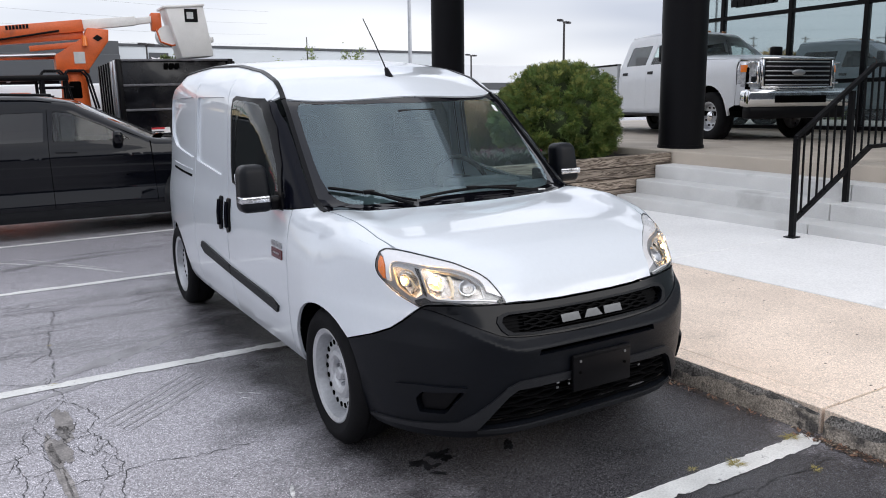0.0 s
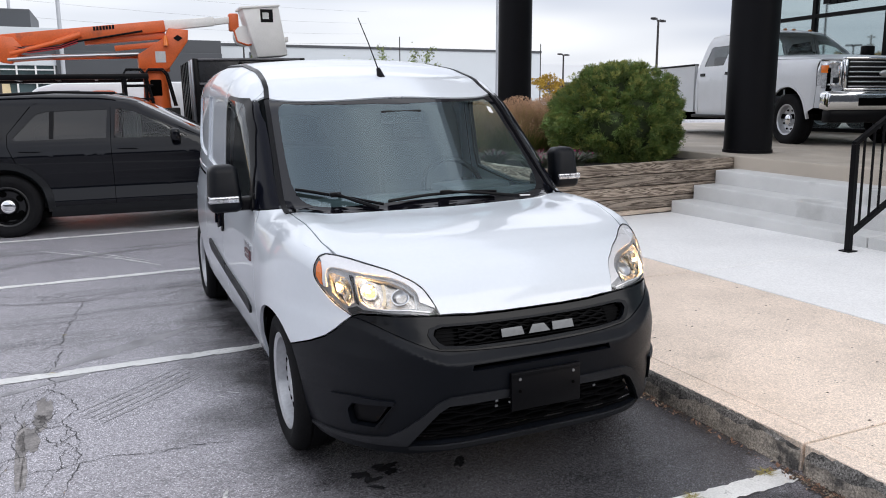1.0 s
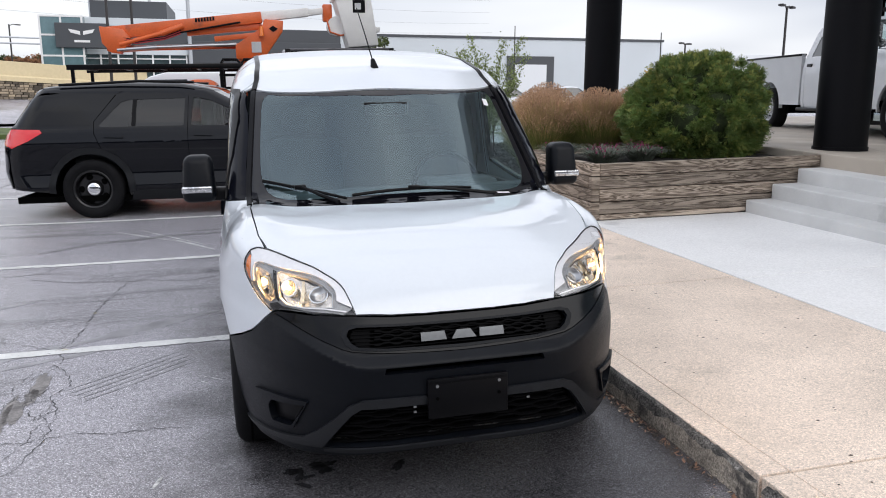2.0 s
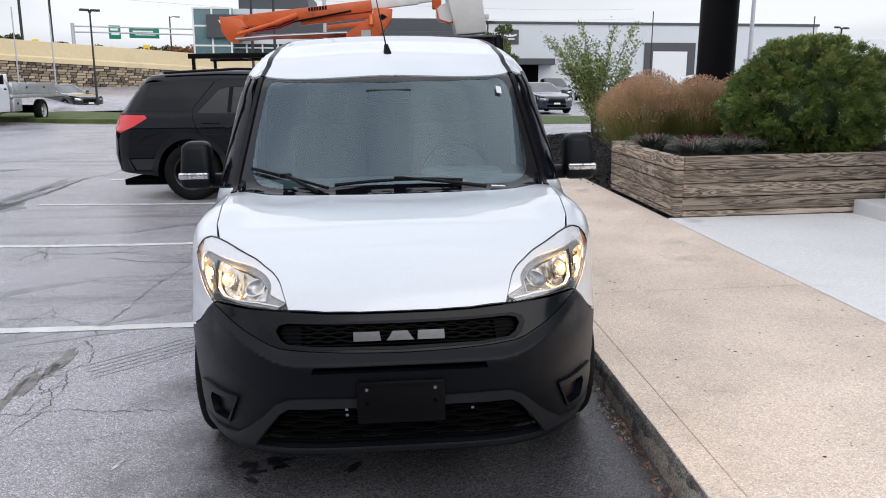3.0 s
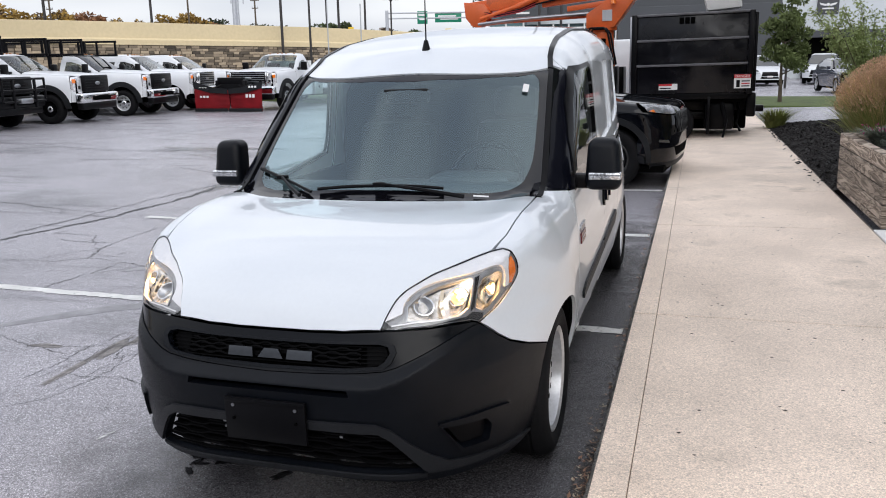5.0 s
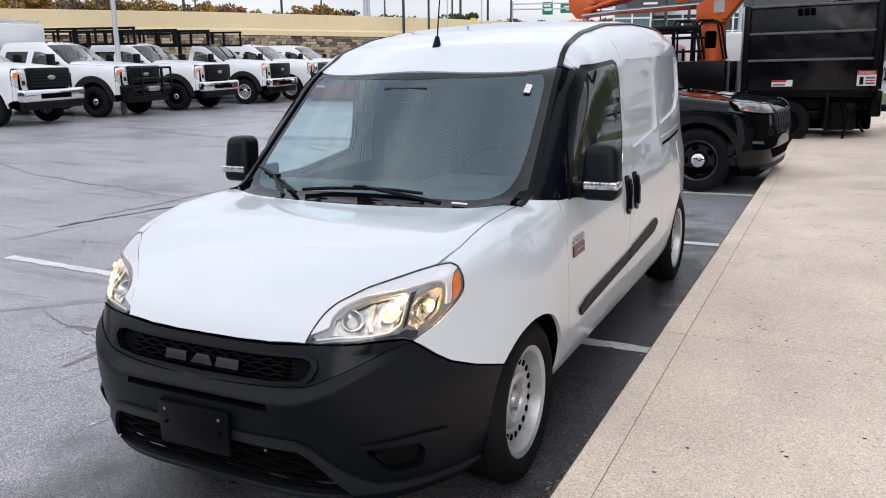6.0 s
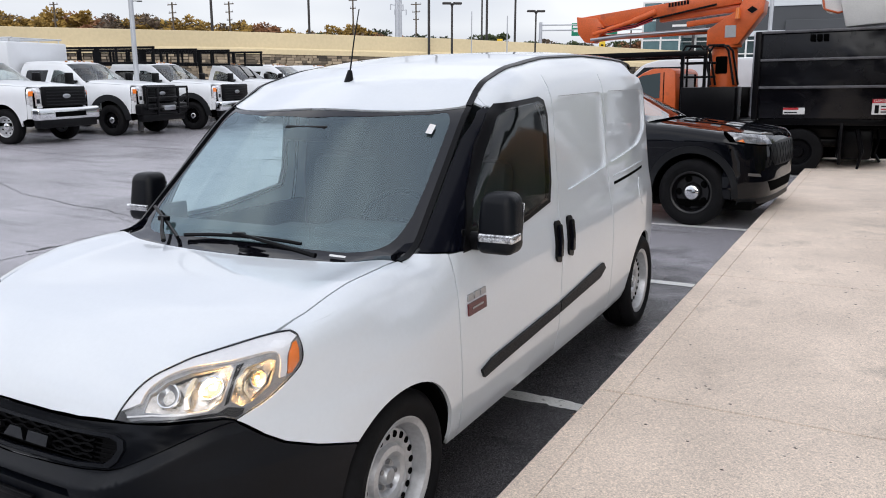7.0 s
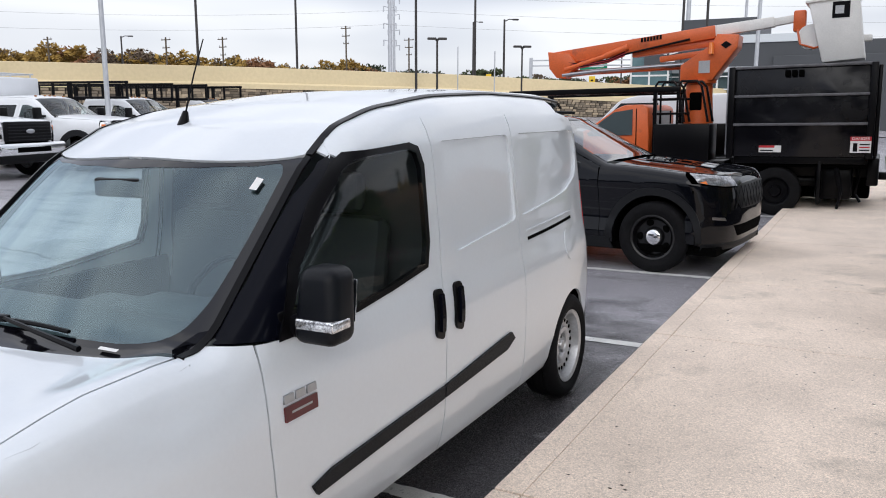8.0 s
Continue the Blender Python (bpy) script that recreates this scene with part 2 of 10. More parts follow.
def grain(m, dark, light):
    """Long wavy growth rings of sawn timber, each plank with its own cut through the log."""
    n, l = m.node_tree.nodes, m.node_tree.links
    b = n["Principled BSDF"]
    co, info, sh, ad, mp, no, ramp, mu = n.new("ShaderNodeTexCoord"), n.new("ShaderNodeObjectInfo"), n.new("ShaderNodeMath"), n.new("ShaderNodeVectorMath"), n.new("ShaderNodeMapping"), n.new("ShaderNodeTexNoise"), n.new("ShaderNodeValToRGB"), n.new("ShaderNodeMix")
    sh.operation = "MULTIPLY"
    sh.inputs[1].default_value = 37.0
    l.new(info.outputs["Random"], sh.inputs[0])
    l.new(co.outputs["Object"], ad.inputs[0])
    l.new(sh.outputs[0], ad.inputs[1])
    mp.inputs["Scale"].default_value = (0.55, 0.55, 7.0)
    l.new(ad.outputs["Vector"], mp.inputs["Vector"])
    no.inputs["Scale"].default_value, no.inputs["Detail"].default_value, no.inputs["Distortion"].default_value = 1.7, 3.0, 1.0
    l.new(mp.outputs["Vector"], no.inputs["Vector"])
    r = ramp.color_ramp
    r.elements[0].position, r.elements[0].color = 0.3, (*light, 1)
    r.elements[1].position, r.elements[1].color = 0.72, (*light, 1)
    for at, c in ((0.4, dark), (0.44, light), (0.5, dark), (0.53, light), (0.58, dark), (0.62, light)):
        r.elements.new(at).color = (*c, 1)
    l.new(no.outputs["Fac"], ramp.inputs["Fac"])
    mu.data_type, mu.blend_type = "RGBA", "MULTIPLY"
    mu.inputs["Factor"].default_value = 1.0
    l.new(b.inputs["Base Color"].links[0].from_socket, mu.inputs["A"])
    l.new(ramp.outputs["Color"], mu.inputs["B"])
    l.new(mu.outputs["Result"], b.inputs["Base Color"])


grain(WOOD, (0.24, 0.2, 0.17), (1.35, 1.32, 1.3))
MULCH = mat("black_mulch", (0.022, 0.019, 0.018), 0.95, var=0.5, scale=8, fine=60, bump=1.0, bscale=50)
COLUMN = mat("black_column_cladding", (0.004, 0.004, 0.0055), 0.5, var=0.1, scale=2, spec=0.12)
GRASS = mat("mown_grass", (0.075, 0.105, 0.028), 0.9, var=0.35, scale=1.5, fine=80, bump=0.8, bscale=60)
LEAF = mat("thuja_leaf", (0.12, 0.185, 0.045), 0.6, var=0.35, scale=4, fine=25, dirt=(0.11, 0.1, 0.025), dirt_at=0.63, dirt_scale=6)
STRAW = mat("dry_grass_blade", (0.5, 0.38, 0.18), 0.8, var=0.3, scale=3)
SEED = mat("russet_seed_head", (0.56, 0.37, 0.24), 0.85, var=0.3, scale=3)
GREEN_BLADE = mat("green_grass_blade", (0.24, 0.27, 0.08), 0.7, var=0.3, scale=3)
BARK = mat("bark", (0.09, 0.07, 0.05), 0.9, var=0.3)
YELLOW_WALL = mat("cream_painted_parapet", (0.64, 0.53, 0.33), 0.85, var=0.05, scale=0.2, fine=6, dirt=(0.52, 0.43, 0.28), dirt_at=0.66, dirt_scale=0.25)
STONE = mat("mixed_retaining_stone", (0.26, 0.215, 0.16), 0.9, var=0.2, scale=2, bump=0.6, bscale=12, rand=0.95)
WALL_PALE = mat("pale_metal_cladding", (0.56, 0.6, 0.63), 0.6, var=0.03, scale=0.3)
WALL_WHITE = mat("white_wall_cladding", (0.7, 0.72, 0.74), 0.6, var=0.03, scale=0.3)
WALL_DARK = mat("charcoal_cladding", (0.055, 0.06, 0.068), 0.5, var=0.06, scale=0.4)
SIGN_GREEN = mat("road_sign_green", (0.0, 0.2, 0.11), 0.5, var=0.05)
SIGN_WHITE = mat("sign_white", (0.75, 0.75, 0.75), 0.5, var=0.03)
SIGN_RED = mat("sign_red", (0.5, 0.02, 0.03), 0.5, var=0.03)
SIGN_YELLOW = mat("sign_yellow", (0.75, 0.5, 0.02), 0.5, var=0.03)
POLE_DARK = mat("dark_bronze_pole", (0.025, 0.022, 0.022), 0.5, var=0.1)
POLE_PALE = mat("galvanised_pole", (0.45, 0.47, 0.5), 0.5, metal=0.3, var=0.08)
AUTUMN = [mat("autumn_leaf_" + k, c, 0.9, var=0.35, scale=0.3, fine=3) for k, c in (("gold", (0.3, 0.19, 0.045)), ("rust", (0.22, 0.105, 0.05)), ("green", (0.065, 0.085, 0.035)), ("brown", (0.13, 0.095, 0.065)))]

speckle(ASPHALT, 210.0, 0.55, 1.4)
speckle(ASPHALT, 300.0, 1.0, 2.3, 0.84, 0.94)


def grit(m, scale, depth, strength=1.0):
    """Rounded stone grains standing proud of a worn surface."""
    n, l = m.node_tree.nodes, m.node_tree.links
    co, vo, no, ad, bp = n.new("ShaderNodeTexCoord"), n.new("ShaderNodeTexVoronoi"), n.new("ShaderNodeTexNoise"), n.new("ShaderNodeMath"), n.new("ShaderNodeBump")
    vo.inputs["Scale"].default_value = scale
    no.inputs["Scale"].default_value, no.inputs["Detail"].default_value = scale * 0.12, 5.0
    l.new(co.outputs["Object"], vo.inputs["Vector"])
    l.new(co.outputs["Object"], no.inputs["Vector"])
    ad.operation = "SUBTRACT"
    l.new(no.outputs["Fac"], ad.inputs[0])
    l.new(vo.outputs["Distance"], ad.inputs[1])
    bp.inputs["Strength"].default_value, bp.inputs["Distance"].default_value = strength, depth
    l.new(ad.outputs[0], bp.inputs["Height"])
    l.new(bp.outputs["Normal"], n["Principled BSDF"].inputs["Normal"])


def streaks(m, stretch, turn, scale, at, lo):
    """Long dark scuffs and drag marks, all running one way."""
    n, l = m.node_tree.nodes, m.node_tree.links
    b = n["Principled BSDF"]
    co, mp, no, mr, mu = n.new("ShaderNodeTexCoord"), n.new("ShaderNodeMapping"), n.new("ShaderNodeTexNoise"), n.new("ShaderNodeMapRange"), n.new("ShaderNodeVectorMath")
    mp.inputs["Rotation"].default_value = (0, 0, radians(turn))
    mp.inputs["Scale"].default_value = stretch
    no.inputs["Scale"].default_value, no.inputs["Detail"].default_value, no.inputs["Roughness"].default_value = scale, 6.0, 0.62
    l.new(co.outputs["Object"], mp.inputs["Vector"])
    l.new(mp.outputs["Vector"], no.inputs["Vector"])
    mr.inputs["From Min"].default_value, mr.inputs["From Max"].default_value = at, at + 0.1
    mr.inputs["To Min"].default_value, mr.inputs["To Max"].default_value = 1.0, lo
    l.new(no.outputs["Fac"], mr.inputs["Value"])
    mu.operation = "SCALE"
    l.new(b.inputs["Base Color"].links[0].from_socket, mu.inputs[0])
    l.new(mr.outputs["Result"], mu.inputs["Scale"])
    l.new(mu.outputs["Vector"], b.inputs["Base Color"])


grit(ASPHALT, 170.0, 0.0022, 0.8)
streaks(ASPHALT, (0.12, 1.0, 1.0), -42.0, 2.4, 0.56, 0.66)
streaks(ASPHALT, (0.2, 1.0, 1.0), -75.0, 5.0, 0.6, 0.75)


def damp_shade_patch(m, centre, size, turn):
    """A wide damp patch with a ragged soft edge, glossier than the dry surface; its darkening also paints in contact
    shade.
    """
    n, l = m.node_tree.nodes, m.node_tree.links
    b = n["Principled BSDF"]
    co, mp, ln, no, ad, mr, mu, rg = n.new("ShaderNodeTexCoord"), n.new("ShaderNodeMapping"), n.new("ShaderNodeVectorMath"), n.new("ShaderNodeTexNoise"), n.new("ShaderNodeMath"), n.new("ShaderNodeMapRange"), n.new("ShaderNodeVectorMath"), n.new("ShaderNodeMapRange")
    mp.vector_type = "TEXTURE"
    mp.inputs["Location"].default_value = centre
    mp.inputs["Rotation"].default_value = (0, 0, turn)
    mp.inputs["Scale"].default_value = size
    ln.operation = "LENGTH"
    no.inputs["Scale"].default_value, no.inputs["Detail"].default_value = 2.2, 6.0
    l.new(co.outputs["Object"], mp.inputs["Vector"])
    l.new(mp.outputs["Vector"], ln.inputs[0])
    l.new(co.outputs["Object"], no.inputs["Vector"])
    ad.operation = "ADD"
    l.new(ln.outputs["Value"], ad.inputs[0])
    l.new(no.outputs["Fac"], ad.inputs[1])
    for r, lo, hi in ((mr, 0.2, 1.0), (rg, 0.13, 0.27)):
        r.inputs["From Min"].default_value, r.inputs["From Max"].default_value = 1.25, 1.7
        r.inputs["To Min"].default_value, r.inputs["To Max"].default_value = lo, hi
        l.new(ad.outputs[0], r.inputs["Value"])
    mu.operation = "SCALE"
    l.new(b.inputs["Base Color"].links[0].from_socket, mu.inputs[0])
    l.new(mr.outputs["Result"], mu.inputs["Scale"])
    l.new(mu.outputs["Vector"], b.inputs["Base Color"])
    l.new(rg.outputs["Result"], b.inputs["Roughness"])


# damp ground at the van; the dark colour also stands in for its contact shadow
damp_shade_patch(ASPHALT, LOT @ Vector((0.2, 0.9, 0)), (1.25, 4.2, 50.0), LOT.to_euler().z)
speckle(TAN, 230.0, 0.74, 1.2)
speckle(TAN, 110.0, 1.0, 0.8, 0.92, 0.96)
speckle(TAN, 150.0, 1.0, 1.16, 0.8, 0.85)
speckle(PALE, 90.0, 0.93, 1.06)
speckle(KERB_MAT, 160.0, 0.55, 1.4)
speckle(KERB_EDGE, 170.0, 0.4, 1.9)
LETTER = mat("brushed_badge_metal", (0.1, 0.104, 0.11), 0.3, metal=1.0, var=0.08)

# ---- mesh helpers ----
def link(name, bm, material, parent=None, label="", smooth=True, angle=None):
    me = bpy.data.meshes.new(name)
    bm.to_mesh(me)
    bm.free()
    for mt in material if isinstance(material, (list, tuple)) else (material,):
        me.materials.append(mt)
    if smooth:
        me.shade_smooth()
        if angle is not None:
            me.set_sharp_from_angle(angle=radians(angle))
    ob = new(name, me)
    if parent is not None:
        ob.parent = parent
    if label:
        ob["label"] = label
    return ob


def part(name, bm, material, parent, label="", smooth=True, angle=35):
    return link(name, bm, material, parent, label, smooth, angle)


def thing(name, m, label, category, group="", kind=""):
    """An Empty at a thing's base, to which its parts are parented."""
    ob = new(name)
    ob.matrix_world = m
    ob.empty_display_size = 0.2
    return tagged(ob, label, category, group, kind)


def box(bm, x0, x1, y0, y1, z0, z1, bevel=0.0, m=None, seg=2):
    r = bmesh.ops.create_cube(bm, size=1.0, matrix=Matrix.Translation(((x0 + x1) / 2, (y0 + y1) / 2, (z0 + z1) / 2)) @ Matrix.Diagonal((x1 - x0, y1 - y0, z1 - z0, 1)))
    vs = r["verts"]
    if bevel > 0:
        es = list({e for v in vs for e in v.link_edges})
        rb = bmesh.ops.bevel(bm, geom=es, offset=bevel, segments=seg, profile=0.5, affect="EDGES", clamp_overlap=True)
        vs = list({v for f in rb["faces"] for v in f.verts} | {v for v in vs if v.is_valid})
    if m is not None:
        bmesh.ops.transform(bm, matrix=m, verts=vs)
    return vs


def boxed(*a, **k):
    bm = bmesh.new()
    box(bm, *a, **k)
    return bm


def cyl(bm, a, b, r0, r1=None, seg=16, caps=True):
    """A round bar from a to b."""
    a, b = Vector(a), Vector(b)
    m = Matrix.Translation((a + b) / 2) @ (b - a).to_track_quat("Z", "Y").to_matrix().to_4x4()
    return bmesh.ops.create_cone(bm, cap_ends=caps, segments=seg, radius1=r0, radius2=r0 if r1 is None else r1, depth=(b - a).length, matrix=m)["verts"]


def lathe(bm, prof, seg=40, axis="x", closed=False, m=None):
    """Turns a profile of (along, radius) round an axis."""
    rings = []
    for u, r in prof:
        ring = []
        for i in range(seg):
            c, s = math.cos(2 * math.pi * i / seg), math.sin(2 * math.pi * i / seg)
            p = Vector((u, r * c, r * s)) if axis == "x" else Vector((r * c, r * s, u))
            ring.append(bm.verts.new(m @ p if m is not None else p))
        rings.append(ring)
    pairs = list(zip(rings, rings[1:])) + ([(rings[-1], rings[0])] if closed else [])
    for p, q in pairs:
        for i in range(seg):
            bm.faces.new((p[i], p[(i + 1) % seg], q[(i + 1) % seg], q[i]))
    return rings


def prism(bm, poly, x0, x1, plane="yz", bevel=0.0, seg=2):
    """A flat outline pushed out to a solid; plane tells which axes the outline is in."""
    def at(u, v, w):
        return (w, u, v) if plane == "yz" else (u, w, v) if plane == "xz" else (u, v, w)
    lo = [bm.verts.new(at(u, v, x0)) for u, v in poly]
    hi = [bm.verts.new(at(u, v, x1)) for u, v in poly]
    fs = [bm.faces.new(lo), bm.faces.new(hi)]
    for i in range(len(poly)):
        j = (i + 1) % len(poly)
        fs.append(bm.faces.new((lo[i], lo[j], hi[j], hi[i])))
    bmesh.ops.recalc_face_normals(bm, faces=fs)
    if bevel > 0:
        bmesh.ops.bevel(bm, geom=list({e for f in fs for e in f.edges}), offset=bevel, segments=seg, profile=0.5, affect="EDGES", clamp_overlap=True)
    return bm


def sweep(bm, pts, r, seg=8, r_end=None):
    """A round tube along points."""
    pts = [Vector(p) for p in pts]
    rings = []
    for i, p in enumerate(pts):
        d = (pts[min(i + 1, len(pts) - 1)] - pts[max(i - 1, 0)]).normalized()
        q = d.to_track_quat("Z", "Y").to_matrix()
        rr = r if r_end is None else r + (r_end - r) * i / (len(pts) - 1)
        rings.append([bm.verts.new(p + q @ Vector((rr * math.cos(2 * math.pi * k / seg), rr * math.sin(2 * math.pi * k / seg), 0))) for k in range(seg)])
    for a, b in zip(rings, rings[1:]):
        for k in range(seg):
            bm.faces.new((a[k], a[(k + 1) % seg], b[(k + 1) % seg], b[k]))
    for ring in (rings[0], rings[-1]):
        bm.faces.new(ring)
    bmesh.ops.recalc_face_normals(bm, faces=bm.faces)
    return bm


def smax(a, b, k):
    h = np.clip(0.5 + 0.5 * (a - b) / k, 0, 1)
    return b * (1 - h) + a * h + k * h * (1 - h)


def inside(poly, x, y):
    odd = False
    for (x0, y0), (x1, y1) in zip(poly, poly[1:] + poly[:1]):
        if (y0 > y) != (y1 > y) and x < (x1 - x0) * (y - y0) / (y1 - y0) + x0:
            odd = not odd
    return odd


def arc(cx, cy, r, a0, a1, n=12, ry=None):
    ry = r if ry is None else ry
    return [(cx + r * math.cos(radians(a0 + (a1 - a0) * i / n)), cy + ry * math.sin(radians(a0 + (a1 - a0) * i / n))) for i in range(n + 1)]


def rounded(poly, r, n=4):
    """The outline with its corners rounded."""
    out, k = [], len(poly)
    for i in range(k):
        a, b, c = Vector(poly[i - 1]), Vector(poly[i]), Vector(poly[(i + 1) % k])
        da, dc = a - b, c - b
        d = min(r, da.length * 0.45, dc.length * 0.45)
        p, q = b + da.normalized() * d, b + dc.normalized() * d
        for j in range(n + 1):
            t = j / n
            out.append(tuple((1 - t) ** 2 * p + 2 * t * (1 - t) * b + t * t * q))
    return out


def slice_pieces(pieces, line):
    """Cuts convex pieces in two along a line a*u + b*v + c = 0."""
    a, b, c = line
    out = []
    for q in pieces:
        d = [a * u + b * v + c for u, v in q]
        if min(d) > -1e-7 or max(d) < 1e-7:
            out.append(q)
            continue
        neg, pos = [], []
        for i, p in enumerate(q):
            r, e = q[i - 1], d[i - 1]
            if (e < -1e-9 and d[i] > 1e-9) or (e > 1e-9 and d[i] < -1e-9):
                t = e / (e - d[i])
                x = (r[0] + (p[0] - r[0]) * t, r[1] + (p[1] - r[1]) * t)
                neg.append(x)
                pos.append(x)
            if d[i] <= 1e-9:
                neg.append(p)
            if d[i] >= -1e-9:
                pos.append(p)
        out += [k for k in (neg, pos) if len(k) > 2]
    return out


class Skin:
    """A body's outer surface, given as a smooth function that is zero on it; panels are cut from it by their outlines."""

    def __init__(self, f, centre=(0.0, 0.3), crown=(0.0, 1.1, -0.42)):
        self.f, self.centre, self.crown = f, centre, crown

    def cast(self, dom, u, v):
        u, v = np.asarray(u, float), np.asarray(v, float)
        if dom in ("side", "right"):
            sg = 1.0 if dom == "side" else -1.0
            put, lo, hi = (lambda s: (sg * s, u, v)), 0.0, 1.6
        elif dom == "top":
            put, lo, hi = (lambda s: (u, v, s)), 0.3, 3.0
        elif dom == "front":
            put, lo, hi = (lambda s: (u, -s, v)), -1.2, 3.0
        elif dom == "rear":
            put, lo, hi = (lambda s: (u, s, v)), 1.5, 5.0
        else:
            ca, sa = np.cos(np.radians(u)), np.sin(np.radians(u))
            put, lo, hi = (lambda s: (self.centre[0] + s * sa, self.centre[1] - s * ca, v)), 0.05, 2.2
        lo, hi = np.full(u.shape, lo), np.full(u.shape, hi)
        if dom in ("side", "right"):
            lo = np.where((v < self.crown[1]) & (u > self.crown[2]), self.crown[0], lo)
        for _ in range(26):
            mid = (lo + hi) / 2
            out = self.f(*put(mid)) > 0
            hi, lo = np.where(out, mid, hi), np.where(out, lo, mid)
        x, y, z = put((lo + hi) / 2)
        return np.stack([x + 0 * u, y + 0 * u, z + 0 * u], -1)

    def normal(self, p):
        e, n = 0.004, []
        for k in range(3):
            d = np.zeros(3)
            d[k] = e
            a, b = p + d, p - d
            n.append(self.f(a[:, 0], a[:, 1], a[:, 2]) - self.f(b[:, 0], b[:, 1], b[:, 2]))
        n = np.stack(n, -1)
        return n / np.maximum(np.linalg.norm(n, axis=1, keepdims=True), 1e-9)

    def panel(self, name, poly, dom, material, parent, off=0.0, depth=0.012, step=0.05, holes=(), mirror=False, label="", flip=False, relief=None):
        """A panel of the surface inside an outline in the domain's plane, off metres proud, with a turned-in rim."""
        poly = [tuple(p) for p in poly]
        if mirror:
            poly = [(-u, v) for u, v in poly][::-1] if dom in ("top", "front", "polar", "rear") else poly
            holes = [[(-u, v) for u, v in hl][::-1] for hl in holes] if dom in ("top", "front", "polar", "rear") else holes
            dom = "right" if dom == "side" else dom
        us = step * 60 if dom == "polar" else step
        bm = bmesh.new()
        bm.faces.new([bm.verts.new((u, v, 0)) for u, v in poly])
        bm.normal_update()
        bmesh.ops.triangulate(bm, faces=bm.faces[:], ngon_method="EAR_CLIP")
        pieces = [[(v.co.x, v.co.y) for v in f.verts] for f in bm.faces]
        bm.free()
        for k, st in ((0, us), (1, step)):
            lo, hi = min(p[k] for p in poly), max(p[k] for p in poly)
            n = max(1, math.ceil((hi - lo) / st))
            for i in range(1, n):
                c = lo + (hi - lo) * i / n
                pieces = slice_pieces(pieces, (1.0, 0.0, -c) if k == 0 else (0.0, 1.0, -c))
        for hole in holes:
            for (u0, v0), (u1, v1) in zip(hole, list(hole[1:]) + [hole[0]]):
                ln = math.hypot(v1 - v0, u0 - u1)
                pieces = slice_pieces(pieces, ((v1 - v0) / ln, (u0 - u1) / ln, -((v1 - v0) * u0 + (u0 - u1) * v0) / ln))
            pieces = [q for q in pieces if not inside(list(hole), sum(p[0] for p in q) / len(q), sum(p[1] for p in q) / len(q))]
        bm = bmesh.new()
        seen = {}
        for q in pieces:
            vs = []
            for u, v in q:
                key = (round(u, 4), round(v, 4)) if dom != "polar" else (round(u, 2), round(v, 4))
                if key not in seen:
                    seen[key] = bm.verts.new((u, v, 0))
                if seen[key] not in vs:
                    vs.append(seen[key])
            if len(vs) > 2 and not bm.faces.get(vs):
                bm.faces.new(vs)
        bm.verts.ensure_lookup_table()
        bm.verts.index_update()
        uv = np.array([v.co[:2] for v in bm.verts])
        p = self.cast(dom, uv[:, 0], uv[:, 1])
        nrm = self.normal(p)
        lift = off if relief is None else off + relief(uv[:, 0], uv[:, 1])[:, None]
        q = p + nrm * lift
        for v, c in zip(bm.verts, q):
            v.co = c
        bm.normal_update()
        bad = [f for f in bm.faces if Vector(nrm[f.verts[0].index]).dot(f.normal) < 0]
        bmesh.ops.reverse_faces(bm, faces=bad)
        fine = relief is None
        norms = [Vector(c) for c in nrm]
        lay = bm.verts.layers.float_vector.new("way")
        for v in bm.verts:
            v[lay] = norms[v.index]
        if depth > 0:
            rim = [e for e in bm.edges if e.is_boundary]
            twin, back = {}, {}
            for v in {v for e in rim for v in e.verts}:
                i = v.index
                twin[v] = bm.verts.new(v.co)
                back[v] = bm.verts.new(v.co - norms[i] * depth)
            for e in rim:
                lp = e.link_loops[0]
                a, b = lp.vert, lp.link_loop_next.vert
                f = bm.faces.new((twin[b], twin[a], back[a], back[b]))
                f.normal_update()
                for w in (twin[a], twin[b], back[a], back[b]):
                    w[lay] = w[lay] + f.normal
        me = bpy.data.meshes.new(name)
        bm.verts.index_update()
        bm.normal_update()
        out = [v[lay].normalized() for v in bm.verts]
        bm.verts.layers.float_vector.remove(lay)
        bm.to_mesh(me)
        bm.free()
        me.materials.append(material)
        me.shade_smooth()
        if fine:
            me.normals_split_custom_set_from_vertices(out)
        ob = new(name, me)
        ob.parent = parent
        if label:
            ob["label"] = label
        return ob


def strip_poly(line, w):
    """An outline round a line of points, w wide."""
    pts = [Vector(p) for p in line]
    a, b = [], []
    for i, p in enumerate(pts):
        d = (pts[min(i + 1, len(pts) - 1)] - pts[max(i - 1, 0)]).normalized()
        nn = Vector((-d.y, d.x)) * w / 2
        a.append(tuple(p + nn))
        b.append(tuple(p - nn))
    return a + b[::-1]

# ---- ground, pavement, steps, deck, walls ----
SLOPE = math.tan(radians(LEAN))


def ground_z(x):
    """The lot: it falls from the kerb to a shallow gutter behind the van and runs on level to the far row."""
    if x > -1.6:
        return SLOPE * x
    return float(np.interp(x, [-60, -30, -14, -9, -5.5, -3.4, -2.4, -1.6], [0.02, 0.0, -0.03, -0.045, -0.05, -0.055, -0.047, SLOPE * -1.6]))


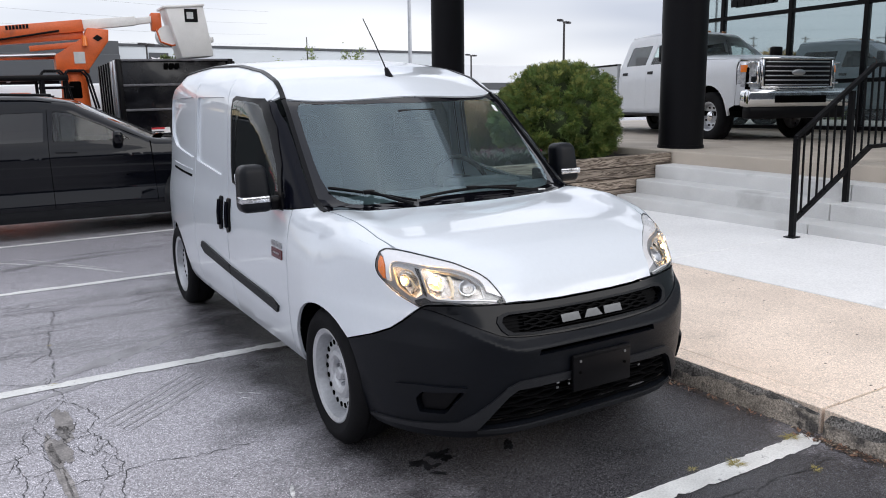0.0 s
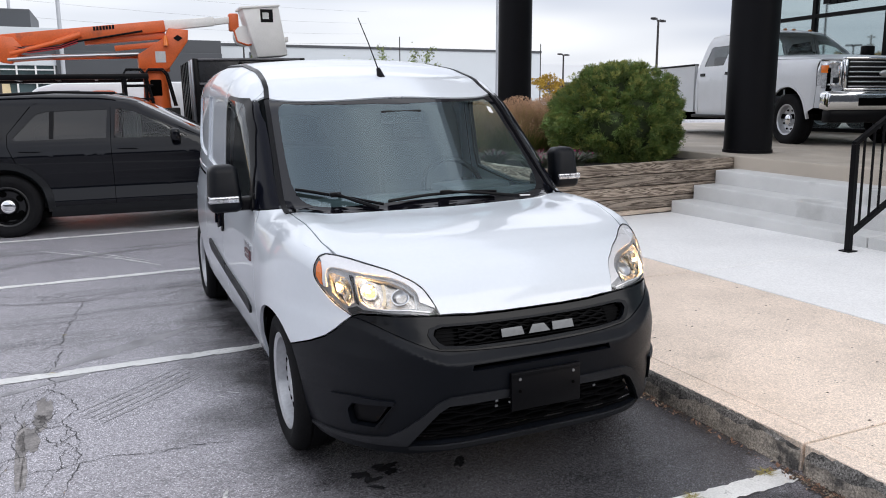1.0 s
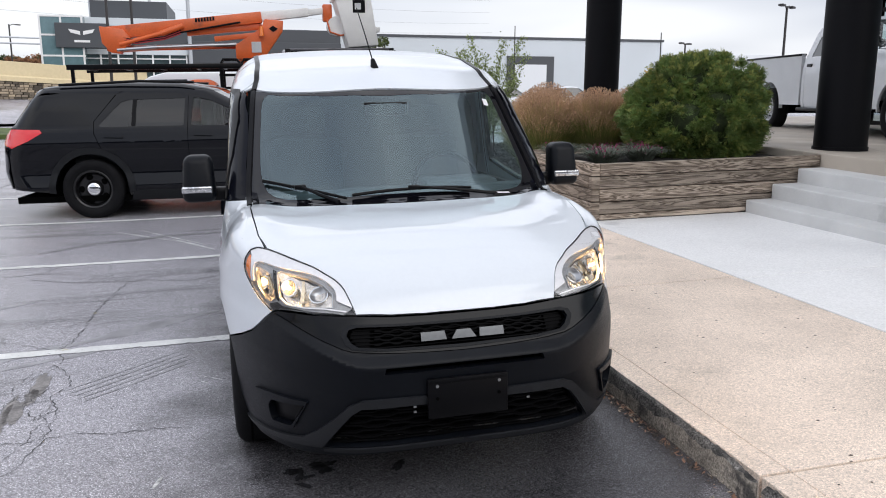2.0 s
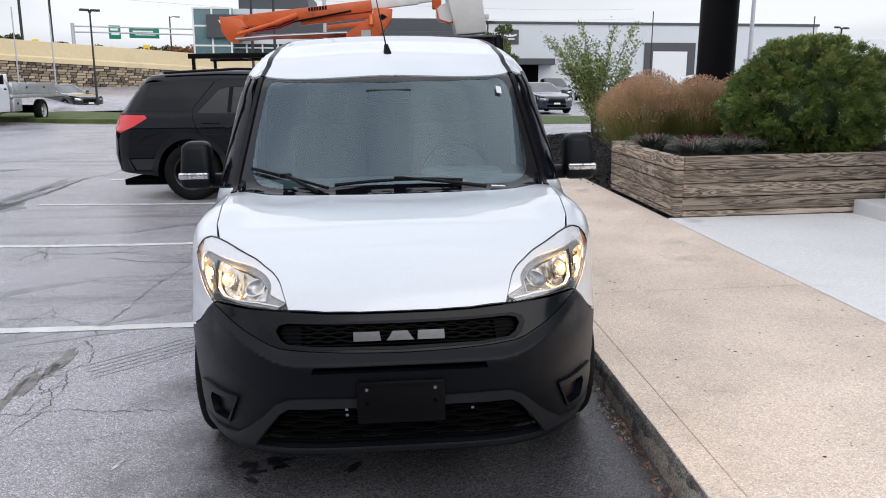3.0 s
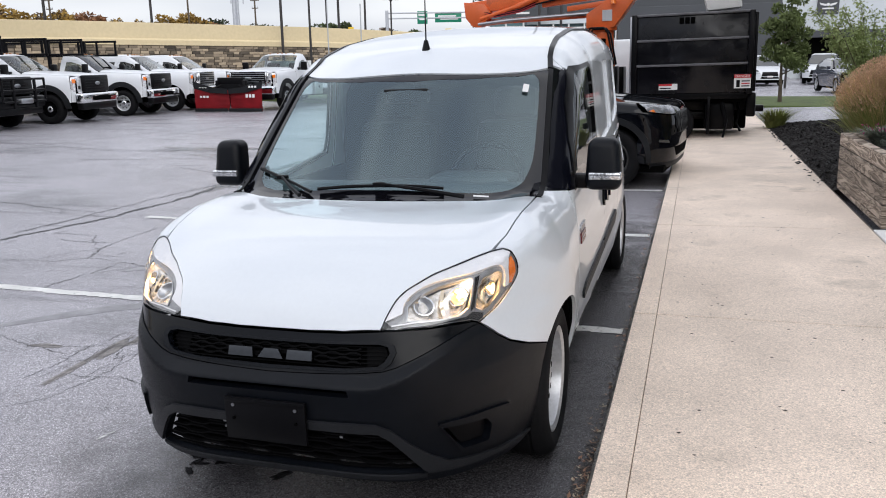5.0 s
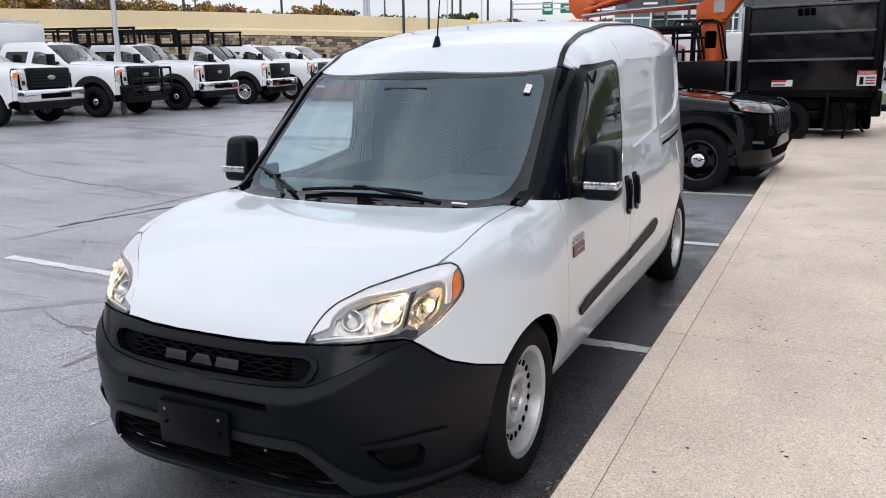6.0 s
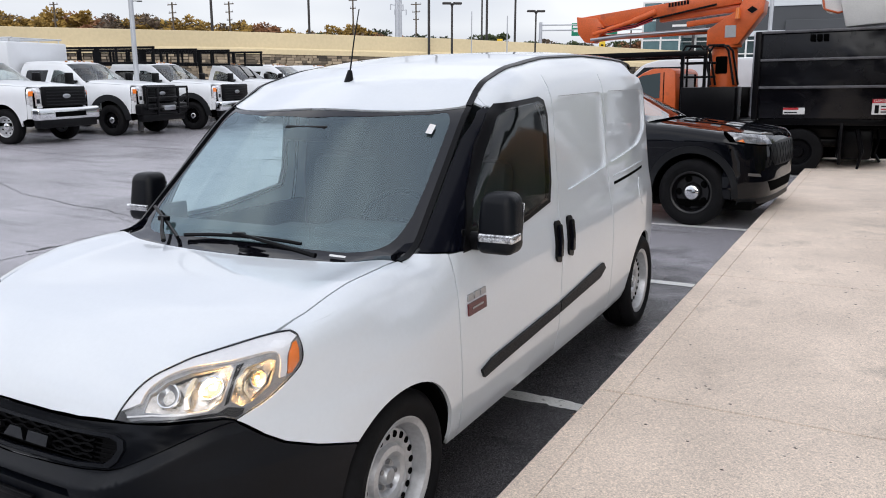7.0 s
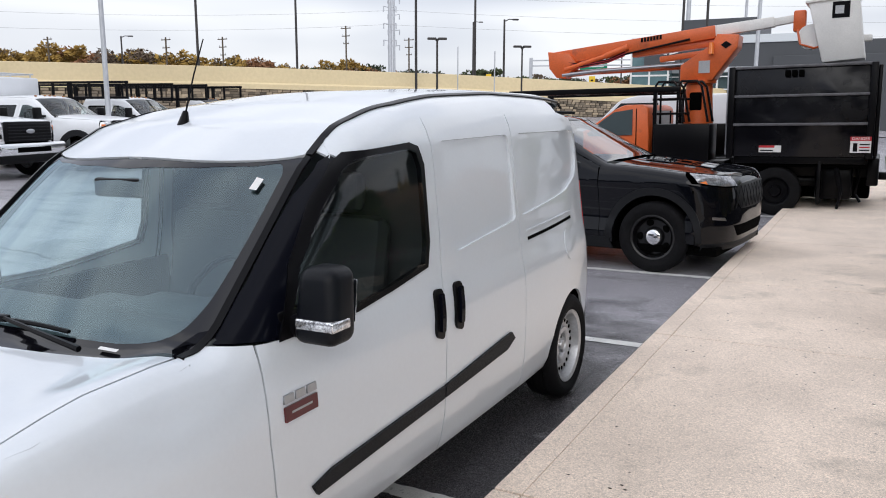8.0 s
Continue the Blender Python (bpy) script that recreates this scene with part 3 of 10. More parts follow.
def flat_grid(xs, ys, zf):
    bm = bmesh.new()
    rows = [[bm.verts.new((x, y, zf(x, y))) for x in xs] for y in ys]
    for a, b in zip(rows, rows[1:]):
        for i in range(len(xs) - 1):
            bm.faces.new((a[i], a[i + 1], b[i + 1], b[i]))
    return bm


xs = [-900, -300, -120, -60, -40, -30, -22, -18, -14, -12, -10, -9, -8, -7, -6, -5.5, -5, -4.5, -4, -3.6, -3.2, -2.8, -2.4, -2, -1.6, 0, 1.06, 6, 14, 40, 120, 400, 900]
ys = [-900, -300, -80, -30, -10, 0, 10, 20, 30, 45, 70, 120, 300, 900]
ground = link("ground", flat_grid(xs, ys, lambda x, y: ground_z(max(min(x, 8.0), -60))), ASPHALT)
tagged(ground, "dark wet asphalt of the parking lot, cracked and patched", "asphalt", kind="structure")


def lot_slab(name, x0, x1, y0, y1, z0, z1, material, label="", category="", parent=None, bevel=0.008):
    bm = boxed(x0, x1, y0, y1, z0, z1, bevel)
    ob = link(name, bm, material, parent, label, smooth=False)
    if parent is None:
        ob.matrix_world = LOT
        tagged(ob, label, category, kind="structure")
    return ob


JOINTS = [-9.5, -6.74, -3.97, -1.195, 1.57, 4.29, 6.36, 9.0, 11.6, 14.3, 17.0, 20.3]
pave = thing("pavement", LOT.copy(), "tan exposed aggregate sidewalk with tooled joints along the lot", "sidewalk", kind="structure")
for a, b in zip(JOINTS, JOINTS[1:]):
    lot_slab("slab", 1.193, 2.832, a + 0.007, b - 0.007, -0.1, 0.125, TAN, parent=pave, bevel=0.004)
    lot_slab("kerb_strip", 1.062, 1.190, a + 0.008, b - 0.008, -0.1, 0.125, TAN, parent=pave, bevel=0.004)
lot_slab("joint_bed", 1.17, 2.86, -9.5, 20.3, -0.1, 0.114, JOINT_MAT, parent=pave)
kerb = thing("kerb", LOT.copy(), "worn grimy concrete kerb with chipped face beside the asphalt", "kerb", kind="structure")
random.seed(4)
for a, b in zip(JOINTS, JOINTS[1:]):
    n = int((b - a) / 0.022)
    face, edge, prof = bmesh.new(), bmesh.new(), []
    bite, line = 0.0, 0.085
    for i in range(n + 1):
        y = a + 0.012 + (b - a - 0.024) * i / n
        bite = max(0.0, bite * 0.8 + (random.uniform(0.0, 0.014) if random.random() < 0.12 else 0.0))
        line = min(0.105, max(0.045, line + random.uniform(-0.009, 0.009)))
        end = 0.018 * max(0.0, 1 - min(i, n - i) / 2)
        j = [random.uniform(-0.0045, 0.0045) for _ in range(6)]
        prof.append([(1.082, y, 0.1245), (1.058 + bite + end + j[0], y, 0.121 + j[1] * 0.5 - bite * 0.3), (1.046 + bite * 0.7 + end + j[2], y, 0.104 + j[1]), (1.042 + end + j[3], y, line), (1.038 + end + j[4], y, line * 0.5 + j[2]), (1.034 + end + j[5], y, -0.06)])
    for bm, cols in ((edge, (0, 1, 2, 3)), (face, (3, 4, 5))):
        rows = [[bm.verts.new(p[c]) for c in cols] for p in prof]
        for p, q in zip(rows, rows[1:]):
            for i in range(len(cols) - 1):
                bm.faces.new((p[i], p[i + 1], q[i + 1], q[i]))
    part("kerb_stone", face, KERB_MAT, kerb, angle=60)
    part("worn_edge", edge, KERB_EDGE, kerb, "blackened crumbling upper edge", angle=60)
plaza = thing("plaza", LOT.copy(), "pale smooth concrete landing before the steps", "landing", kind="structure")
for a, b in ((-9.0, -4.0), (-3.99, -1.19), (-1.18, 1.525), (1.535, 4.3)):
    lot_slab("slab", 2.846, 4.9, a, b, -0.1, 0.127, PALE, parent=plaza)
RISE = LOT @ pose(0, 4.3, 0, 0.86) @ Matrix.Translation((0, -4.3, 0))
steps = thing("steps", RISE, "three grey concrete steps up to the raised deck", "steps", kind="structure")
for i, (x, z) in enumerate(((4.8, 0.272), (5.13, 0.44), (5.46, 0.605))):
    for y0, y1 in ((1.56, 4.28), (-9.2, 1.55)):
        lot_slab("step", x, 5.85, y0, y1, -0.05 if i == 0 else 0.1, z, STEP_MAT, parent=steps, bevel=0.012)
DECK = LOT @ pose(5.79, 4.3, 0.765, 0.7, 1.5)
deck = thing("deck", DECK, "raised beige concrete display deck", "deck", kind="structure")
for y0, y1 in ((-9.2, -4.2), (-4.19, -1.2), (-1.19, 1.8), (1.81, 4.6), (4.61, 7.4), (7.41, 10.2), (10.21, 13.0), (13.01, 16.0)):
    lot_slab("deck_slab", 0.0, 24.0, y0 - 4.3, y1 - 4.3, -0.9, 0.0, DECK_MAT, parent=deck, bevel=0.015)

# parking lines
LINE_Y = [-1.2, 1.57, 4.34, 7.06, 9.8, 12.55, 15.3]
for y in LINE_Y:
    bm = bmesh.new()
    rows = []
    bites = [0.0, 0.0]
    for i in range(251):
        x = 0.995 - 5.6 * i / 250
        bites = [q * 0.6 + (random.uniform(0.0, 0.02) if random.random() < 0.16 else 0.0) for q in bites]
        rows.append([bm.verts.new((x, y + d + sg * (random.uniform(-0.0025, 0.0025) - q), ground_z(x) + 0.004)) for d, sg, q in ((-0.055, -1, bites[0]), (0.055, 1, bites[1]))])
    for p, q in zip(rows, rows[1:]):
        bm.faces.new((p[0], p[1], q[1], q[0]))
    tagged(link("parking_line", bm, LINE_PAINT, smooth=False), "worn white painted parking line on asphalt", "parking line", "parking lines", "structure")

# timber planter
planter = thing("planter", LOT.copy(), "weathered timber plank planter box filled with black mulch", "planter")
PX0, PX1, PY0, PY1 = 2.9, 5.78, 4.3, 6.62
PLANK_Z = [0.127, 0.192, 0.332, 0.472, 0.612, 0.752]
for i, (z0, z1) in enumerate(zip(PLANK_Z, PLANK_Z[1:])):
    part("plank", boxed(PX0 + (0.0 if i % 2 else 0.092), PX1, PY0, PY0 + 0.09, z0 + 0.0045, z1 - 0.0045, 0.007), WOOD, planter, smooth=False)
    yc = [PY0 + (0.092 if i % 2 else 0.0), (5.5, 5.9, 5.3, 5.7, 6.0)[i], PY1]
    for a, b in zip(yc, yc[1:]):
        part("plank", boxed(PX0, PX0 + 0.09, a + 0.002, b - 0.002, z0 + 0.0045, z1 - 0.0045, 0.007), WOOD, planter, smooth=False)
    part("plank", boxed(PX0, PX1, PY1 - 0.09, PY1, z0 + 0.0045, z1 - 0.0045, 0.007), WOOD, planter, smooth=False)
for z0, z1 in ((PLANK_Z[1], PLANK_Z[2]), (PLANK_Z[3], PLANK_Z[4])):
    part("end_block", boxed(PX0 - 0.006, PX0 + 0.088, PY0 - 0.006, PY0 + 0.08, z0 + 0.004, z1 - 0.004, 0.006), WOOD, planter, "sawn plank end at the corner", smooth=False)
part("soil", boxed(PX0 + 0.07, PX1, PY0 + 0.07, PY1 - 0.08, 0.13, 0.68), MULCH, planter, "black mulch")

# columns
for cx, cy in ((6.4, 4.75), (5.47, 9.65)):
    bm = bmesh.new()
    cyl(bm, (cx, cy, 0.7), (cx, cy, 9.4), 0.305, seg=48)
    cyl(bm, (cx, cy, 0.7), (cx, cy, 0.93), 0.318, seg=48)
    tagged(link("column", bm, COLUMN, angle=40), "tall round black column carrying the entrance canopy", "column", "canopy columns", "structure")
# canopy out of view; height and white chosen to brighten van side and deck
tagged(link("canopy", boxed(5.1, 12.5, -8, 11.3, 9.4, 10.0, 0.02), WALL_WHITE, smooth=False), "unseen canopy over the showroom deck, white and high for light", "canopy", kind="structure")

# added wall out of view: keeps low sky out of bumper and paint reflections
south = link("wall_south", boxed(-60, 40, -34.3, -34, -2, 11.0), WALL_DARK, smooth=False)
tagged(south, "plain dark unseen wall, added to darken reflections", "wall", kind="structure")

# ---- handrail at the steps ----
def handrail(y, name="handrail"):
    rail = thing(name, LOT @ pose(0.12, 0.07, 0), "black steel handrail with square balusters on the steps", "railing", "step railings")
    zf = lambda x, base: base + (x - 4.42) * 0.572
    part("post", boxed(4.395, 4.445, y - 0.025, y + 0.025, 0.127, 1.08, 0.004), BLACK_STEEL, rail, smooth=False)
    part("foot_plate", boxed(4.365, 4.475, y - 0.055, y + 0.055, 0.127, 0.139, 0.003), BLACK_STEEL, rail, smooth=False)
    part("post", boxed(5.2, 5.25, y - 0.025, y + 0.025, 0.38, 1.5, 0.004), BLACK_STEEL, rail, smooth=False)
    part("post", boxed(6.3, 6.35, y - 0.025, y + 0.025, 0.66, 1.78, 0.004), BLACK_STEEL, rail, smooth=False)
    for nm, b0, top_end in (("top_rail", 1.08, 1.74), ("lower_rail", 0.27, 0.93)):
        bm = bmesh.new()
        h = 0.02
        prism(bm, [(4.4, b0 - h), (5.58, b0 - h + 1.16 * 0.572), (6.34, b0 - h + 1.16 * 0.572), (6.34, b0 + h + 1.16 * 0.572), (5.57, b0 + h + 1.16 * 0.572), (4.4, b0 + h)], y - 0.022, y + 0.022, plane="xz")
        part(nm, bm, BLACK_STEEL, rail, smooth=False)
    x = 4.53
    while x < 6.3:
        d = min(x, 5.57) - 4.42
        if abs(x - 5.225) > 0.05:
            part("baluster", boxed(x - 0.008, x + 0.008, y - 0.008, y + 0.008, 0.27 + d * 0.572, 1.08 + d * 0.572), BLACK_STEEL, rail, smooth=False)
        x += 0.113
    return rail


handrail(1.46)

# ---- planting ----
def leaf_cloud(name, parent, material, n, place, size, seed, label="", tilt=1.0):
    """Many small folded leaf sprays at places given by a function, as one mesh."""
    rng = np.random.default_rng(seed)
    verts, faces = [], []
    for i in range(n):
        p, out = place(rng)
        s = size * rng.uniform(0.6, 1.35)
        a = Vector(out) + Vector(rng.normal(0, 0.55 * tilt, 3))
        a.normalize()
        side = a.cross(Vector(rng.normal(0, 1, 3)))
        if side.length < 1e-4:
            continue
        side.normalize()
        up = side.cross(a)
        b = len(verts)
        p = Vector(p)
        verts += [p - a * s * 0.5, p + side * s * 0.3 + up * s * 0.07, p + a * s * 0.62, p - side * s * 0.3 + up * s * 0.07]
        faces.append((b, b + 1, b + 2, b + 3))
    me = bpy.data.meshes.new(name)
    me.from_pydata([tuple(v) for v in verts], [], faces)
    me.materials.append(material)
    ob = new(name, me)
    ob.parent = parent
    if label:
        ob["label"] = label
    return ob


def lumps(seed, k, amp):
    rng = np.random.default_rng(seed)
    dirs = rng.normal(0, 1, (k, 3))
    dirs /= np.linalg.norm(dirs, axis=1, keepdims=True)
    amps = rng.uniform(-amp, amp, k)
    return lambda d: 1 + float(sum(a * max(0, float(np.dot(d, q))) ** 6 for a, q in zip(amps, dirs)))


bush = thing("arborvitae_bush", LOT @ pose(5.03, 5.7, 0.66), "dense rounded green arborvitae bush in the timber planter", "bush")
bulge0 = lumps(3, 60, 0.2)


def bulge(d):
    return 0.95 * min(1.1, max(0.85, bulge0(d)))



def tufts(count, seed):
    """Directions and depths of the clumps that the sprays gather in."""
    rng = np.random.default_rng(seed)
    d = rng.normal(0, 1, (count, 3))
    return d / np.linalg.norm(d, axis=1, keepdims=True), rng.uniform(0.8, 1.06, count) + np.where(rng.random(count) < 0.12, 0.07, 0.0)


TUFT_AT, TUFT_R = tufts(620, 77)


def bush_place(rng):
    k = rng.integers(len(TUFT_R))
    d = TUFT_AT[k] + rng.normal(0, 0.042, 3)
    d /= np.linalg.norm(d)
    r = bulge(d) * (TUFT_R[k] - abs(rng.normal(0, 0.07)))
    p = np.array([d[0] * 0.96, d[1] * 0.92, 0.58 + d[2] * 0.69]) * np.array([r, r, 1]) + np.array([0, 0, (r - 1) * 0.5])
    p[2] = max(0.03, p[2])
    return p, d + np.array([0, 0, 0.7])


# dark core: the shade in the gaps between sprays is put into its colour
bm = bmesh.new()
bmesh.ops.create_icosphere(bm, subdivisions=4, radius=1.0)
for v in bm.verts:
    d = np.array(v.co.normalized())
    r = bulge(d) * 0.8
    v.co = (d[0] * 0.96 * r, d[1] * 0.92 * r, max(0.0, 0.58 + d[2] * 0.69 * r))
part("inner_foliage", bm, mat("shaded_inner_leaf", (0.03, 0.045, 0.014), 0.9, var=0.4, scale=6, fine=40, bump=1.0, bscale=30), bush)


def frond_cloud(name, parent, material, n, place, length, seed, label=""):
    """Flat feathery sprays: each a short stalk with pairs of narrow leaflets, drooping at the tip."""
    rng = np.random.default_rng(seed)
    verts, faces = [], []
    for i in range(n):
        p, out = place(rng)
        ln = length * rng.uniform(0.6, 1.4)
        a = np.array(out) + rng.normal(0, 0.5, 3)
        a /= np.linalg.norm(a)
        side = np.cross(a, rng.normal(0, 1, 3))
        side /= max(1e-6, np.linalg.norm(side))
        for k in range(6):
            f = (k + 0.4) / 6
            c = np.array(p) + a * ln * f - np.array([0, 0, 0.35 * ln * f * f])
            for sg in (1, -1):
                d = a * 0.7 + side * sg * (0.95 - 0.4 * f) + rng.normal(0, 0.16, 3)
                w = np.cross(d, np.cross(a, side)) * 0.0044
                q = d * ln * (0.5 - 0.3 * abs(f - 0.35))
                b = len(verts)
                verts += [tuple(c - w * 0.4), tuple(c + q * 0.5 - w), tuple(c + q), tuple(c + q * 0.5 + w)]
                faces.append((b, b + 1, b + 2, b + 3))
    me = bpy.data.meshes.new(name)
    me.from_pydata(verts, [], faces)
    me.materials.append(material)
    ob = new(name, me)
    ob.parent = parent
    if label:
        ob["label"] = label
    return ob


frond_cloud("fronds", bush, LEAF, 15000, lambda rng: (lambda pd: (np.array(pd[0]) * 0.97, pd[1]))(bush_place(rng)), 0.1, 13, "feathery green sprays")
# paler copy of the sprays, with the look of lit tips in its colour
frond_cloud("pale_fronds", bush, mat("olive_frond", (0.25, 0.27, 0.065), 0.6, var=0.3, scale=5), 4200, bush_place, 0.085, 14, "paler olive sprays")
bm = bmesh.new()
for k in range(5):
    a = k * 1.25
    sweep(bm, [(0.06 * math.cos(a), 0.06 * math.sin(a), 0), (0.3 * math.cos(a), 0.3 * math.sin(a), 0.6), (0.55 * math.cos(a), 0.5 * math.sin(a), 1.0)], 0.03, 6, 0.01)
part("stems", bm, BARK, bush)


def blades(name, parent, material, n, radius, height, seed, lean=0.5, width=0.006, label=""):
    """Arching grass blades from one crown."""
    rng = np.random.default_rng(seed)
    verts, faces = [], []
    for i in range(n):
        a, r = rng.uniform(0, 2 * math.pi), radius * 0.45 * math.sqrt(rng.uniform(0, 1))
        h, ln = height * rng.uniform(0.65, 1.08), lean * rng.uniform(0.2, 1.2)
        b = a + rng.normal(0, 0.6)
        p0 = np.array([r * math.cos(a), r * math.sin(a), 0.0])
        d = np.array([math.cos(b), math.sin(b), 0])
        t = np.array([-d[1], d[0], 0]) * width * rng.uniform(0.7, 1.4)
        k = len(verts)
        for f, w in ((0, 1), (0.45, 0.9), (0.8, 0.6), (1.0, 0.15)):
            q = p0 + d * (radius * ln * f**1.8) + np.array([0, 0, h * (f - 0.12 * ln * f**3)])
            verts += [tuple(q - t * w), tuple(q + t * w)]
        for j in range(3):
            faces.append((k + 2 * j, k + 2 * j + 1, k + 2 * j + 3, k + 2 * j + 2))
    me = bpy.data.meshes.new(name)
    me.from_pydata(verts, [], faces)
    me.materials.append(material)
    ob = new(name, me)
    ob.parent = parent
    if label:
        ob["label"] = label
    return ob


def grass_clump(x, y, z, radius, height, seed):
    c = thing("ornamental_grass", LOT @ pose(x, y, z), "tall ornamental grass clump with russet seed heads", "grass", "ornamental grasses")
    blades("green_blades", c, GREEN_BLADE, 2200, radius, height * 0.72, seed, 0.9, 0.006)
    blades("straw_blades", c, STRAW, 2600, radius, height * 0.92, seed + 1, 0.75, 0.004)
    rng = np.random.default_rng(seed + 5)

    def seed_place(r):
        a, f = r.uniform(0, 2 * math.pi), math.sqrt(r.uniform(0, 1))
        hz = height * (1.02 - 0.32 * f * f) * r.uniform(0.72, 1.04)
        return np.array([radius * 0.95 * f * math.cos(a), radius * 0.95 * f * math.sin(a), hz]), np.array([math.cos(a) * 0.5, math.sin(a) * 0.5, 1.0])

    leaf_cloud("seed_heads", c, SEED, 15000, seed_place, 0.022, seed + 2, "russet seed heads", 0.5)
    return c


for i, (x, y, z, r, h) in enumerate(((3.55, 7.55, 0.3, 0.62, 1.42), (4.35, 7.35, 0.35, 0.6, 1.35), (5.05, 7.6, 0.4, 0.6, 1.3), (3.95, 8.3, 0.35, 0.6, 1.45))):
    grass_clump(x, y, z, r, h * 0.86, 40 + 10 * i)

# tall airy shrub behind the grasses
wild = thing("feathery_shrub", LOT @ pose(4.2, 12.2, 0.25), "tall airy shrub with arching feathery green shoots", "shrub")
rng = np.random.default_rng(8)
shoots = []
for i in range(26):
    a, h, ln = rng.uniform(0, 6.28), rng.uniform(1.5, 2.75), rng.uniform(0.25, 1.15)
    pts = [(0.1 * math.cos(a), 0.1 * math.sin(a), 0)] + [(ln * f**1.5 * math.cos(a), ln * f**1.5 * math.sin(a), h * (f - 0.12 * f**3)) for f in (0.25, 0.5, 0.75, 1.0)]
    shoots.append(np.array(pts))
    bm = bmesh.new()
    sweep(bm, pts, 0.012, 5, 0.003)
    part("shoot", bm, BARK, wild)


def shoot_place(r):
    s = shoots[r.integers(len(shoots))]
    f = r.uniform(0.25, 1) ** 0.8 * 4
    k = min(int(f), 3)
    p = s[k] + (s[k + 1] - s[k]) * (f - k)
    return p + r.normal(0, 0.05 + 0.05 * (4 - f) / 4, 3), r.normal(0, 1, 3) + np.array([0, 0, 0.6])


leaf_cloud("foliage", wild, mat("grey_green_leaf", (0.27, 0.33, 0.12), 0.7, var=0.3, scale=4), 12000, shoot_place, 0.045, 21, "narrow grey-green leaves")

# low plants: lavender and a small tuft on the mulch
LAV = mat("lavender_leaf", (0.13, 0.15, 0.115), 0.8, var=0.3, scale=8)
MAGENTA = mat("magenta_flower", (0.3, 0.03, 0.12), 0.7, var=0.3)
for i, (x, y, z) in enumerate(((3.2, 5.9, 0.68), (3.5, 5.4, 0.68), (3.85, 5.0, 0.68), (3.3, 4.85, 0.68), (4.1, 5.5, 0.68))):
    t = thing("flowering_tuft", LOT @ pose(x, y, z), "low grey-green tuft with small magenta flowers", "plant", "planter tufts")
    blades("leaves", t, LAV, 420, 0.24, 0.2, 300 + i, 1.2, 0.006)
    leaf_cloud("flower_cluster", t, MAGENTA, 60, lambda r: (np.array([r.normal(0, 0.1), r.normal(0, 0.1), r.uniform(0.1, 0.22)]), (0, 0, 1)), 0.025, 320 + i, "small magenta flowers")["kind"] = "stuff"
t = thing("low_tuft", LOT @ pose(2.95, 15.0, 0.13), "small green plant at the mulch edge", "plant")
blades("leaves", t, GREEN_BLADE, 500, 0.35, 0.42, 350, 1.1, 0.009)

# mulch bed with loose chips
def mulch_z(x, y):
    e = min(x - 2.86, 15.6 - y, 3.0)
    return 0.118 + 0.3 * (1 - math.exp(-max(0, e) * 0.9)) + 0.03 * noise.noise(Vector((x * 2.3, y * 2.3, 0)))


bm = flat_grid([2.85 + 0.22 * i for i in range(13)], [6.5 + 0.3 * i for i in range(31)], mulch_z)
mb = link("mulch_bed", bm, MULCH)
mb.matrix_world = LOT
tagged(mb, "black shredded mulch bed beside the sidewalk", "mulch", kind="structure")
rng = np.random.default_rng(77)
verts, faces = [], []
for i in range(7000):
    y = rng.uniform(6.6, 15.4)
    x = 2.84 + abs(rng.normal(0, 1.1)) - (0.12 if rng.uniform() < 0.1 else 0)
    x = min(x, 5.4)
    z = mulch_z(max(x, 2.9), y) if x > 2.86 else 0.126
    a, s = rng.uniform(0, 6.28), rng.uniform(0.012, 0.04)
    d, e = np.array([math.cos(a), math.sin(a), rng.normal(0, 0.4)]) * s, np.array([-math.sin(a), math.cos(a), rng.normal(0, 0.3)]) * s * 0.35
    c, k = np.array([x, y, z + 0.012]), len(verts)
    verts += [tuple(c - d - e), tuple(c + d - e), tuple(c + d + e), tuple(c - d + e), tuple(c + np.array([0, 0, s * 0.4]))]
    faces += [(k, k + 1, k + 4), (k + 1, k + 2, k + 4), (k + 2, k + 3, k + 4), (k + 3, k, k + 4)]
me = bpy.data.meshes.new("mulch_chips")
me.from_pydata(verts, [], faces)
me.materials.append(MULCH)
chips = new("mulch_chips", me)
chips.matrix_world = LOT
tagged(chips, "loose black mulch chips on the bed", "mulch", kind="stuff")

